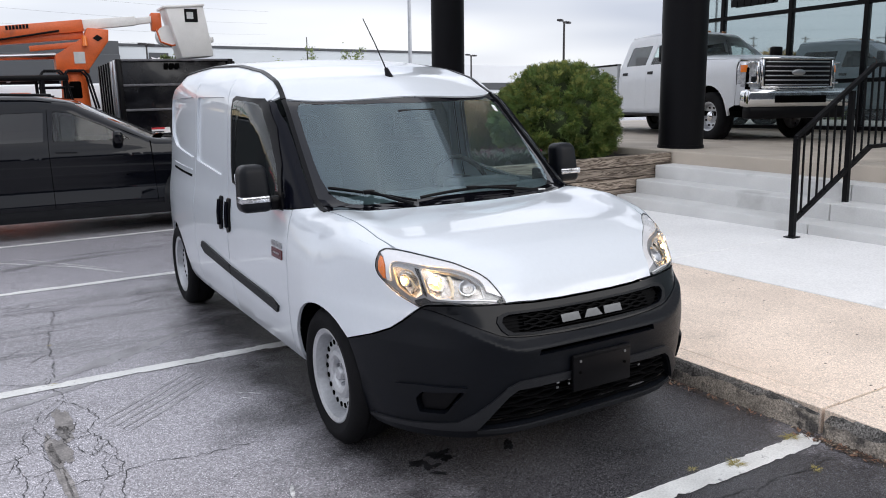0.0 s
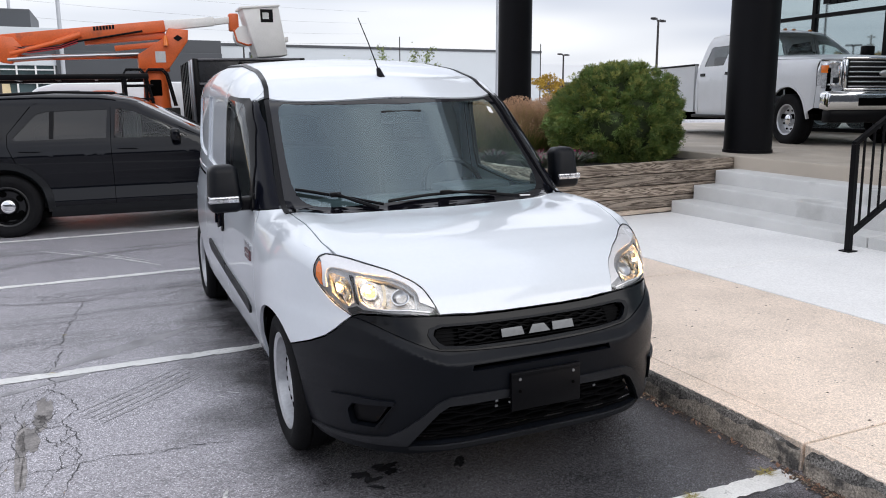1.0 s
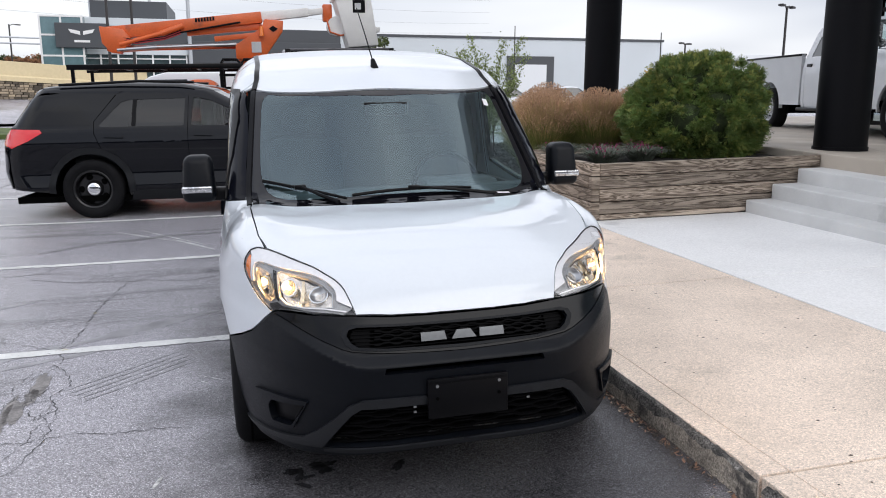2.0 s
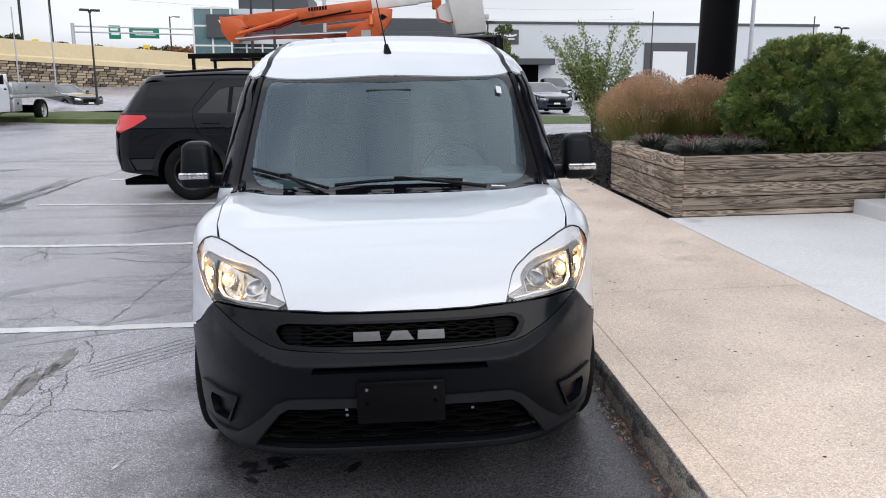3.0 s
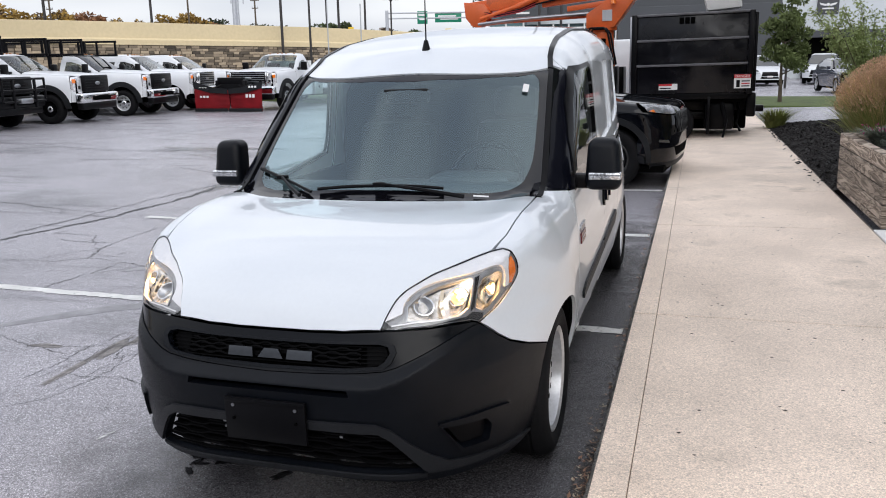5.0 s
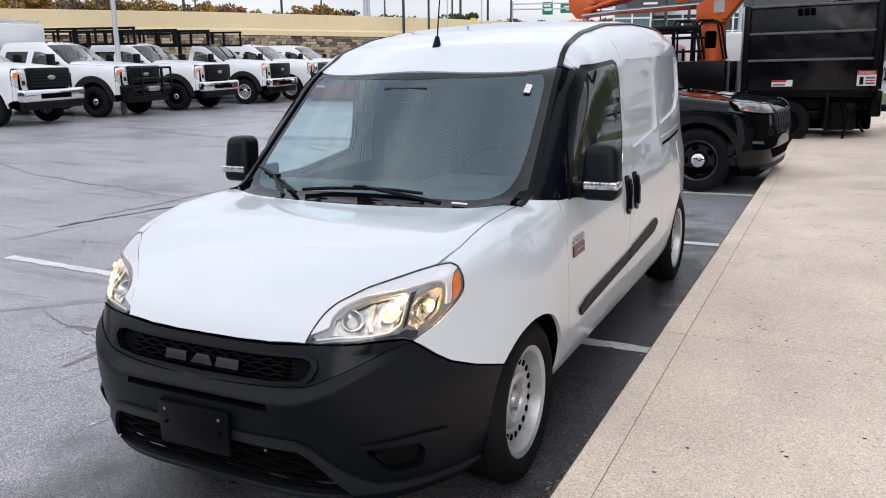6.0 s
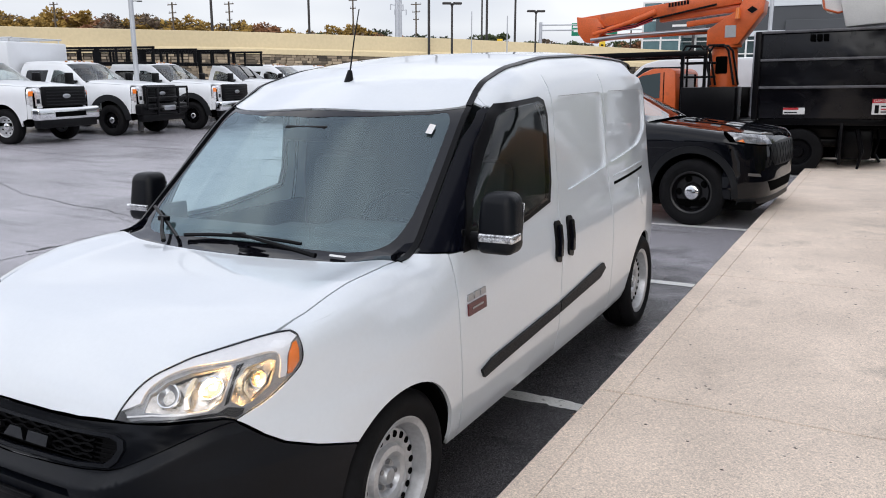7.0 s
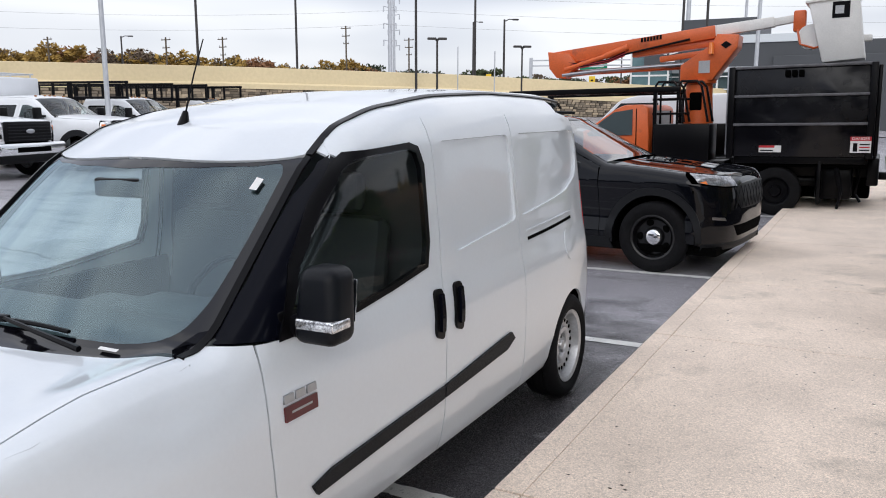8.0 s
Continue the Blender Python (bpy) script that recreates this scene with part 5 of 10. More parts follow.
# tall glass corner tower near the road signs
twr = part("stair_tower", boxed(-14.1, -11.35, DY - 1, DY + 5, 0, 6.9, 0.02), mat("teal_tower_glass", (0.12, 0.2, 0.22), 0.08, var=0.1, coat=0.6), dark_b, "teal glass corner tower", smooth=False)
for z in (1.4, 2.8, 4.2, 5.6, 6.86):
    part("transom", boxed(-14.15, -11.3, DY - 1.05, DY - 0.98, z - 0.06, z + 0.06), SIGN_WHITE, twr, smooth=False)

for x in (-14.1, -12.75, -11.4):
    part("mullion", boxed(x - 0.06, x + 0.06, DY - 1.06, DY - 0.99, 0, 6.9), SIGN_WHITE, twr, smooth=False)
part("sign_panel", boxed(-13.1, -9.6, DY - 1.3, DY - 1.1, 4.75, 6.4, 0.02), WALL_DARK, dark_b, "charcoal sign panel", smooth=False)

# ---- road embankment: stone wall, cream parapet ----
WALL = [(-52, -16), (-45, -2), (-39.5, 10), (-35.2, 21), (-30.2, 32.5), (-22.0, 43.5), (-12.5, 53.0), (-4.0, 62.0), (6, 74), (20, 92)]
TOPZ = [3.9, 3.95, 3.95, 3.95, 4.1, 3.95, 3.45, 3.1, 2.9, 2.8]


def along(f):
    """A place and the way along the wall at a share f of its length."""
    seg = [math.dist(a, b) for a, b in zip(WALL, WALL[1:])]
    d = f * sum(seg)
    for i, s in enumerate(seg):
        if d <= s or i == len(seg) - 1:
            t = d / s
            a, b2 = WALL[i], WALL[i + 1]
            return Vector((a[0] + (b2[0] - a[0]) * t, a[1] + (b2[1] - a[1]) * t)), Vector((b2[0] - a[0], b2[1] - a[1])).normalized(), TOPZ[i] + (TOPZ[i + 1] - TOPZ[i]) * t
        d -= s


N = 90
rw = thing("retaining_wall", pose(0, 0, 0), "stone retaining wall with cream parapet carrying a road", "wall", kind="structure")
bm = bmesh.new()
prev = None
for i in range(N + 1):
    p, d, zt = along(i / N)
    o = Vector((d.y, -d.x))
    row = [bm.verts.new((p.x + o.x * a, p.y + o.y * a, z)) for a, z in ((0.22, zt - 1.22), (0.22, zt - 0.95), (0.1, zt - 0.85), (0.06, zt - 0.02), (0.0, zt), (-0.3, zt), (-0.3, zt - 1.3))]
    if prev:
        for k in range(len(row) - 1):
            bm.faces.new((prev[k], prev[k + 1], row[k + 1], row[k]))
    prev = row
part("parapet", bm, YELLOW_WALL, rw, "cream painted parapet", angle=30)
bm = bmesh.new()
prev = None
for i in range(N + 1):
    p, d, zt = along(i / N)
    row = [bm.verts.new((p.x, p.y, z)) for z in (-0.2, zt - 1.1)]
    if prev:
        bm.faces.new((prev[0], prev[1], row[1], row[0]))
    prev = row
part("wall_backing", bm, mat("dark_wall_joint", (0.08, 0.07, 0.055), 0.95, var=0.2), rw)
# stones: the nearest courses singly, the rest joined
stone_me = []
rs = random.Random(9)
for k in range(6):
    bm = boxed(-0.5, 0.5, -0.5, 0.5, -0.5, 0.5, 0.06, seg=1)
    for v in bm.verts:
        v.co += Vector((rs.uniform(-0.05, 0.05), rs.uniform(-0.08, 0.08), rs.uniform(-0.05, 0.05)))
    me = bpy.data.meshes.new("stone")
    bm.to_mesh(me)
    bm.free()
    me.materials.append(STONE)
    stone_me.append(me)
STONES_AT = []
length = sum(math.dist(a, b2) for a, b2 in zip(WALL, WALL[1:]))
for c in range(14):
    s = rs.uniform(0, 0.5)
    while s < length - 1:
        w = rs.choice((0.26, 0.34, 0.45, 0.6))
        p, d, zt = along((s + w / 2) / length)
        z = zt - 1.31 - c * 0.155
        if z > 0.2:
            STONES_AT.append((p, d, z, w))
        s += w + 0.02
STONE_JOINED = mat("mixed_retaining_stone_far", (0.26, 0.215, 0.16), 0.9, var=0.2, scale=2)
nodes = STONE_JOINED.node_tree.nodes
geo = nodes.new("ShaderNodeNewGeometry")
ramp = nodes.new("ShaderNodeValToRGB")
cr = ramp.color_ramp
cr.elements[0].color, cr.elements[1].color = (0.06, 0.05, 0.04, 1), (0.46, 0.37, 0.26, 1)
e = cr.elements.new(0.35)
e.color = (0.2, 0.165, 0.125, 1)
e = cr.elements.new(0.7)
e.color = (0.32, 0.26, 0.19, 1)
STONE_JOINED.node_tree.links.new(geo.outputs["Random Per Island"], ramp.inputs["Fac"])
STONE_JOINED.node_tree.links.new(ramp.outputs["Color"], nodes["Principled BSDF"].inputs["Base Color"])
verts, faces = [], []
near = 0
for p, d, z, w in STONES_AT:
    o = Vector((d.y, -d.x))
    m = Matrix(((d.x * w, o.x * 0.22, 0, p.x + o.x * 0.05), (d.y * w, o.y * 0.22, 0, p.y + o.y * 0.05), (0, 0, 0.143, z), (0, 0, 0, 1)))
    if -31.5 < p.x < -22.5 and near < 290 and z > 1.6:
        ob = new("stone", rs.choice(stone_me))
        ob.parent = rw
        ob.matrix_local = m
        near += 1
        continue
    k = len(verts)
    j = rs.uniform(-0.1, 0.12)
    pts = [(-0.5, -0.5, -0.5), (0.5, -0.5, -0.5), (0.5, -0.5, 0.5), (-0.5, -0.5, 0.5), (-0.44, 0.5 + j, -0.42), (0.44, 0.5 + j, -0.42), (0.44, 0.5 + j, 0.42), (-0.44, 0.5 + j, 0.42)]
    verts += [tuple(m @ Vector(q)) for q in pts]
    faces += [(k + 4, k + 5, k + 6, k + 7), (k, k + 1, k + 5, k + 4), (k + 1, k + 2, k + 6, k + 5), (k + 2, k + 3, k + 7, k + 6), (k + 3, k, k + 4, k + 7)]
me = bpy.data.meshes.new("stonework")
me.from_pydata(verts, [], faces)
me.materials.append(STONE_JOINED)
ob = new("stonework", me)
ob.parent = rw
ob["kind"] = "stuff"
nds = STONE.node_tree.nodes
oi, rp2 = nds.new("ShaderNodeObjectInfo"), nds.new("ShaderNodeValToRGB")
rp2.color_ramp.elements[0].color, rp2.color_ramp.elements[1].color = (0.06, 0.05, 0.04, 1), (0.46, 0.37, 0.26, 1)
STONE.node_tree.links.new(oi.outputs["Random"], rp2.inputs["Fac"])
STONE.node_tree.links.new(rp2.outputs["Color"], nds["Principled BSDF"].inputs["Base Color"])
# far drive and grass islands
bm = bmesh.new()
prev = None
for i in range(61):
    p, d, zt = along(i / 60)
    o = Vector((d.y, -d.x))
    row = [bm.verts.new((p.x + o.x * a, p.y + o.y * a, z)) for a, z in ((0, 1.25), (3.0, 1.05), (9.0, 0.26), (9.2, 0.1))]
    if prev:
        for k in range(3):
            bm.faces.new((prev[k], row[k], row[k + 1], prev[k + 1]))
    prev = row
tagged(link("far_drive", bm, ASPHALT), "asphalt drive rising to the foot of the stone wall", "asphalt", kind="structure")


def island(x0, x1, y0, y1, label):
    bm = boxed(x0, x1, y0, y1, -0.1, 0.14, 0.03)
    return tagged(link("grass_island", bm, GRASS, smooth=False), label, "grass", "grass islands", "structure")


bm = prism(bmesh.new(), [(-19.5, 31.0), (-12.4, 28.0), (-4.0, 27.4), (2.2, 27.4), (2.2, 30.5), (-10.0, 33.5), (-15.6, 37.0), (-20.5, 38.5)], -0.1, 0.13, plane="xy")
tagged(link("grass_island", bm, GRASS, smooth=False), "mown grass strip between the parking lots", "grass", "grass islands", "structure")
island(2.6, 30.0, 24.6, 31.5, "mown grass strip before the far lot")

# ---- the cargo van ----
def wheel(parent, x, y, z, r, width, rim_r, rim_mat, style, side):
    """A road wheel standing at (x, y, z): tyre, rim, hub cap. side is 1 where its face looks along +x."""
    w = thing("wheel", Matrix.Translation((x, y, z)) @ (Matrix.Identity(4) if side > 0 else pose(0, 0, 0, 0, 0, 180)), "", "")
    w.parent = parent
    h = width / 2
    bm = bmesh.new()
    prof = [(-h * 0.72, rim_r), (-h * 0.95, rim_r + 0.02), (-h, rim_r + (r - rim_r) * 0.5), (-h * 0.9, r - 0.022), (-h * 0.72, r - 0.004), (-h * 0.4, r), (-h * 0.36, r - 0.008), (-h * 0.3, r - 0.008), (-h * 0.26, r),
            (h * 0.26, r), (h * 0.3, r - 0.008), (h * 0.36, r - 0.008), (h * 0.4, r), (h * 0.72, r - 0.004), (h * 0.9, r - 0.022), (h, rim_r + (r - rim_r) * 0.5), (h * 0.98, rim_r + (r - rim_r) * 0.45), (h * 0.93, rim_r + 0.02), (h * 0.72, rim_r)]
    lathe(bm, prof, 56)
    part("tyre", bm, RUBBER, w, angle=50)
    bm = bmesh.new()
    lathe(bm, [(-h * 0.7, rim_r - 0.002), (h * 0.68, rim_r - 0.002), (h * 0.86, rim_r + 0.012), (h * 0.88, rim_r + 0.006), (h * 0.8, rim_r - 0.012), (h * 0.3, rim_r - 0.024), (-h * 0.5, rim_r - 0.03)], 48)
    rim = part("rim", bm, rim_mat, w, angle=40)
    bm = bmesh.new()
    if style == "steel":
        lathe(bm, [(h * 0.02, rim_r - 0.02), (h * 0.22, rim_r - 0.03), (h * 0.38, rim_r - 0.042), (h * 0.43, rim_r - 0.058), (h * 0.4, rim_r - 0.082), (h * 0.34, rim_r - 0.092), (h * 0.5, rim_r - 0.1), (h * 0.53, 0.088), (h * 0.46, 0.072), (h * 0.26, 0.06), (h * 0.24, 0.0005)], 56)
        part("disc", bm, rim_mat, w, angle=30)
        # vent holes are solid black plugs, their inner darkness painted on
        for i in range(20):
            a = 2 * math.pi * i / 20
            c = Vector((h * 0.42, (rim_r - 0.06) * math.cos(a), (rim_r - 0.06) * math.sin(a)))
            bm = bmesh.new()
            cyl(bm, c - Vector((0.012, 0, 0)), c + Vector((0.0035, 0, 0)), 0.0125, seg=12)
            part("vent_hole", bm, VOID, rim, "round black vent hole")
        bm = bmesh.new()
        lathe(bm, [(h * 0.24, 0.034), (h * 0.44, 0.031), (h * 0.5, 0.026), (h * 0.5, 0.0005)], 24)
        part("hub_cap", bm, STEEL, w, angle=40)
        for i in range(5):
            a = 2 * math.pi * i / 5
            bm = bmesh.new()
            c = Vector((h * 0.24, 0.048 * math.cos(a), 0.048 * math.sin(a)))
            cyl(bm, c, c + Vector((0.02, 0, 0)), 0.011, 0.009, seg=8)
            part("wheel_bolt", bm, DULL_CHROME, w)
    else:
        lathe(bm, [(h * 0.15, rim_r - 0.026), (h * 0.3, rim_r - 0.05), (h * 0.2, 0.11), (h * 0.45, 0.09), (h * 0.45, 0.0005)], 40)
        part("disc", bm, rim_mat, w, angle=40)
        for i in range(5 if style == "police" else 8):
            a = 2 * math.pi * (i + 0.5) / (5 if style == "police" else 8)
            big = style == "police"
            rr = (rim_r - 0.03 + 0.11) / 2
            m = Matrix.Rotation(a, 4, "X") @ Matrix.Translation((h * 0.31, rr, 0))
            bm = bmesh.new()
            bmesh.ops.create_uvsphere(bm, u_segments=14, v_segments=8, radius=1.0, matrix=m @ Matrix.Diagonal((0.02, 0.034 if big else 0.018, 0.042 if big else 0.02, 1)))
            part("vent_hole", bm, VOID, rim, "dark oval vent hole")
        bm = bmesh.new()
        lathe(bm, [(h * 0.4, 0.085), (h * 0.62, 0.08), (h * 0.72, 0.06), (h * 0.74, 0.0005)], 24)
        part("hub_cap", bm, CHROME, w, "chrome centre cap", angle=40)
    return w


def van_shape(x, y, z):
    ax = np.abs(x)
    w = np.interp(z, [0.15, 0.26, 0.34, 0.46, 0.62, 0.8, 0.9, 0.97, 1.02, 1.1, 1.35, 1.6, 1.7, 1.8, 1.95], [0.76, 0.81, 0.845, 0.866, 0.874, 0.876, 0.872, 0.86, 0.848, 0.838, 0.815, 0.79, 0.77, 0.735, 0.67])
    w = w - 0.05 * np.clip((z - 0.82) / 0.2, 0, 1) * np.interp(y, [-0.4, 0.05, 0.42], [1.0, 1.0, 0.0])
    w = w - 0.085 * (np.clip(y - 2.3, 0, 2) / 1.3) ** 2
    w = w + 0.022 * np.exp(-(((y - 0.0) / 0.42) ** 2)) * np.exp(-(((z - 0.6) / 0.25) ** 2)) + 0.018 * np.exp(-(((y - 3.1) / 0.42) ** 2)) * np.exp(-(((z - 0.6) / 0.25) ** 2))
    side = ax - w
    # the bumper's proud lip climbs from under the grille to the foot of the lamps
    run = np.clip((ax - 0.35) / 0.38, 0, 1)
    climb = 0.13 * run * run * (3 - 2 * run)
    zl = z - climb * np.clip((z - 0.42) / 0.17, 0, 1)
    yf = np.interp(zl, [0.15, 0.21, 0.27, 0.4, 0.47, 0.53, 0.57, 0.584, 0.6, 0.615, 0.63, 0.655, 0.7, 0.73, 0.78, 0.9, 1.1], [-0.74, -0.80, -0.832, -0.862, -0.878, -0.883, -0.886, -0.884, -0.864, -0.847, -0.84, -0.831, -0.817, -0.811, -0.808, -0.80, -0.79])
    plain = np.interp(z, [0.15, 0.4, 0.53, 0.6, 0.65, 0.7, 0.73, 0.9, 1.1], [-0.74, -0.862, -0.883, -0.872, -0.842, -0.822, -0.811, -0.80, -0.79])
    fade = np.interp(ax, [0.48, 0.6, 0.68], [0.0, 0.35, 0.75]) * np.clip((z - 0.5) / 0.1, 0, 1)
    yf = yf * (1 - fade) + plain * fade
    sw = 0.25 * (ax / 0.7) ** 4.7
    ds = 4.7 * 0.25 / 0.7 * (np.minimum(ax, 0.95) / 0.7) ** 3.7
    front = (yf + sw - y) / np.sqrt(1 + ds * ds)
    yy = y - np.interp(y, [-0.2, 0.25, 1.0, 1.6], [0.04, 0.15, 0.15, 0.0]) * (ax / 0.68) ** 2
    zt = 0
    for d in (-0.05, -0.025, 0, 0.025, 0.05):
        zt = zt + np.interp(yy + d, [-0.83, -0.79, -0.72, -0.6, -0.43, -0.2, 0.0, 0.1, 0.69, 0.95, 1.3, 1.8, 2.4, 3.3, 3.8], [0.70, 0.77, 0.845, 0.925, 0.985, 1.02, 1.035, 1.045, 1.562, 1.695, 1.77, 1.83, 1.855, 1.85, 1.82]) / 5
    slope = np.interp(yy, [-0.8, -0.5, 0.05, 0.15, 0.65, 1.0, 1.6], [0.7, 0.3, 0.2, 0.85, 0.85, 0.3, 0.05])
    bulge = 0.026 * np.exp(-(((ax - 0.7) / 0.1) ** 2)) * np.interp(y, [-0.45, -0.1, 0.1, 0.3], [0.0, 0.9, 1.0, 0.3]) - 0.017 * (ax / 0.68) ** 4 * np.interp(y, [-0.8, -0.6, -0.4, -0.1], [0.0, 1.0, 1.0, 0.0])
    top = (z - zt - bulge + np.interp(y, [0.2, 1.2], [0.006, 0.036]) * (ax / 0.7) ** 2) / np.sqrt(1 + slope**2)
    rear = y - (3.86 - 0.2 * (ax / 0.8) ** 4 - 0.12 * np.clip(z - 0.75, 0, 2) / 0.8)
    f = smax(side, top, np.interp(y, [0.0, 0.9, 1.5], [0.06, 0.11, 0.2]))
    f = smax(f, front, 0.06)
    return smax(f, rear, 0.14)


VAN = Skin(van_shape, (0.0, 0.3), (0.695, 1.1, -0.4))
VAN_AT = pose(0.016, 0, 0, 0, 0, 0.3)
van = thing("cargo_van", LOT @ VAN_AT, "white compact cargo van with black bumper and lit headlights", "van")


def ang(x, y):
    return math.degrees(math.atan2(x, 0.3 - y))


def van_xy(pts):
    """Outline points of the polar domain as places seen from above."""
    q = VAN.cast("polar", [p[0] for p in pts], [p[1] for p in pts])
    return [(float(a), float(b)) for a, b, _ in q]


def van_yz(pts):
    q = VAN.cast("polar", [p[0] for p in pts], [p[1] for p in pts])
    return [(float(b), float(c)) for _, b, c in q]


def flow(pts, n=4):
    """The line of points made smooth by passing a curve through them."""
    out = []
    for i in range(len(pts) - 1):
        a, b, c, d = pts[max(i - 1, 0)], pts[i], pts[i + 1], pts[min(i + 2, len(pts) - 1)]
        for k in range(n):
            t = k / n
            out.append(tuple(0.5 * (2 * b[j] + (c[j] - a[j]) * t + (2 * a[j] - 5 * b[j] + 4 * c[j] - d[j]) * t * t + (3 * b[j] - a[j] - 3 * c[j] + d[j]) * t**3) for j in (0, 1)))
    return out + [pts[-1]]


FRONT_ARCH, REAR_ARCH, ARCH_R = (0.0, 0.315), (3.105, 0.315), 0.352
LAMP_TOP = flow([(19.8, 0.757), (20.9, 0.797), (22.6, 0.839), (24.6, 0.866), (26.8, 0.884), (30.2, 0.907), (34.3, 0.925), (37.0, 0.935), (40.6, 0.947), (43.6, 0.956)], 3)
LAMP_OUT = flow([(46.2, 0.961), (47.4, 0.951), (47.9, 0.92), (47.8, 0.878), (46.4, 0.845), (42.0, 0.788), (39.0, 0.762), (37.3, 0.747)], 3)
LAMP_LOW = [(35.6, 0.761), (31.2, 0.768), (26.0, 0.764), (22.3, 0.757)]
CORNER = [(38.6, 0.73), (41.2, 0.69), (44.2, 0.652), (49.3, 0.613), (57.2, 0.567)]
LIP = flow([(0.0, 0.61), (7.0, 0.613), (13.0, 0.618), (20.0, 0.63), (23.5, 0.656), (27.5, 0.69), (31.5, 0.72), (35.0, 0.738), (37.0, 0.742)], 2)

# hood
edge = [(0.0, 0.747), (7.0, 0.747), (13.4, 0.75)] + LAMP_TOP
hood_half = van_xy(edge) + [(0.706, -0.3), (0.721, -0.1), (0.727, 0.08), (0.722, 0.192)] + [(0.672 * k / 14, 0.055 + 0.138 * (0.672 * k / 14 / 0.722) ** 2.0) for k in range(14, -1, -1)]
hood_poly = hood_half + [(-u, v) for u, v in hood_half[-2:0:-1]]
VAN.panel("hood", hood_poly, "top", WHITE, van, 0.0, 0.02, 0.045)
# windscreen with its black printed border
def brow(x, y0):
    return y0 + 0.186 * (x / 0.672) ** 2.75


def cowl(x, y0):
    return y0 + 0.138 * (x / 0.722) ** 2.0


XS = [0.672 * k / 14 for k in range(15)]
border = [(x, cowl(x, 0.061)) for x in XS] + [(0.722, 0.2), (0.738, 0.3), (0.7, 0.62)] + [(x, brow(x, 0.709)) for x in XS[::-1]]
border = border + [(-u, v) for u, v in border[-2:0:-1]]
clear = [(0.0, 0.135), (0.3, 0.15), (0.5, 0.19), (0.6, 0.24), (0.652, 0.3), (0.672, 0.39), (0.667, 0.5), (0.652, 0.65), (0.634, 0.79), (0.602, 0.832), (0.528, 0.783), (0.3, 0.7), (0.0, 0.66)]
clear = rounded(clear + [(-u, v) for u, v in clear[-2:0:-1]], 0.07, 3)
VAN.panel("windscreen_surround", border, "top", SCREEN_BORDER, van, -0.006, 0.006, 0.05, holes=[clear], label="black printed border and cowl")
pane = VAN.panel("windscreen", clear, "top", SCREEN, van, -0.007, 0.0, 0.05, label="tinted curved windscreen")
pane.visible_shadow = False
# inspection sticker on the glass
sticker_at = VAN.cast("top", [0.592, 0.565, 0.565, 0.592], [0.745, 0.742, 0.70, 0.705])
bm = bmesh.new()
bm.faces.new([bm.verts.new(Vector(p) + Vector((0, -0.003, 0.004))) for p in sticker_at])
part("inspection_sticker", bm, SIGN_WHITE, pane, "small white sticker", smooth=False)
# roof
roof_half = [(x, brow(x, 0.714)) for x in XS[:-1]] + [(0.66, 0.899), (0.638, 1.0), (0.622, 1.25), (0.616, 1.9), (0.616, 2.6), (0.6, 3.2), (0.57, 3.6), (0.3, 3.73), (0.0, 3.76)]
VAN.panel("roof", roof_half + [(-u, v) for u, v in roof_half[-2:0:-1]], "top", WHITE, van, 0.0, 0.02, 0.07)

f_arch = arc(*FRONT_ARCH, ARCH_R, 128, 2, 22)
r_arch = arc(*REAR_ARCH, ARCH_R, 178, 2, 26)
hole = [(0.53, 1.05), (0.632, 1.238), (0.793, 1.405), (0.935, 1.52), (1.0, 1.548), (1.077, 1.562), (1.36, 1.58), (1.41, 1.565), (1.435, 1.5), (1.42, 1.2), (1.39, 1.115), (1.139, 1.08), (0.9, 1.05)]
frame_line = [(0.485, 1.032), (0.598, 1.25), (0.763, 1.43), (0.912, 1.548), (0.985, 1.58), (1.077, 1.584), (1.37, 1.602), (1.43, 1.585), (1.46, 1.51), (1.444, 1.2), (1.41, 1.1), (1.139, 1.06), (0.9, 1.032)]
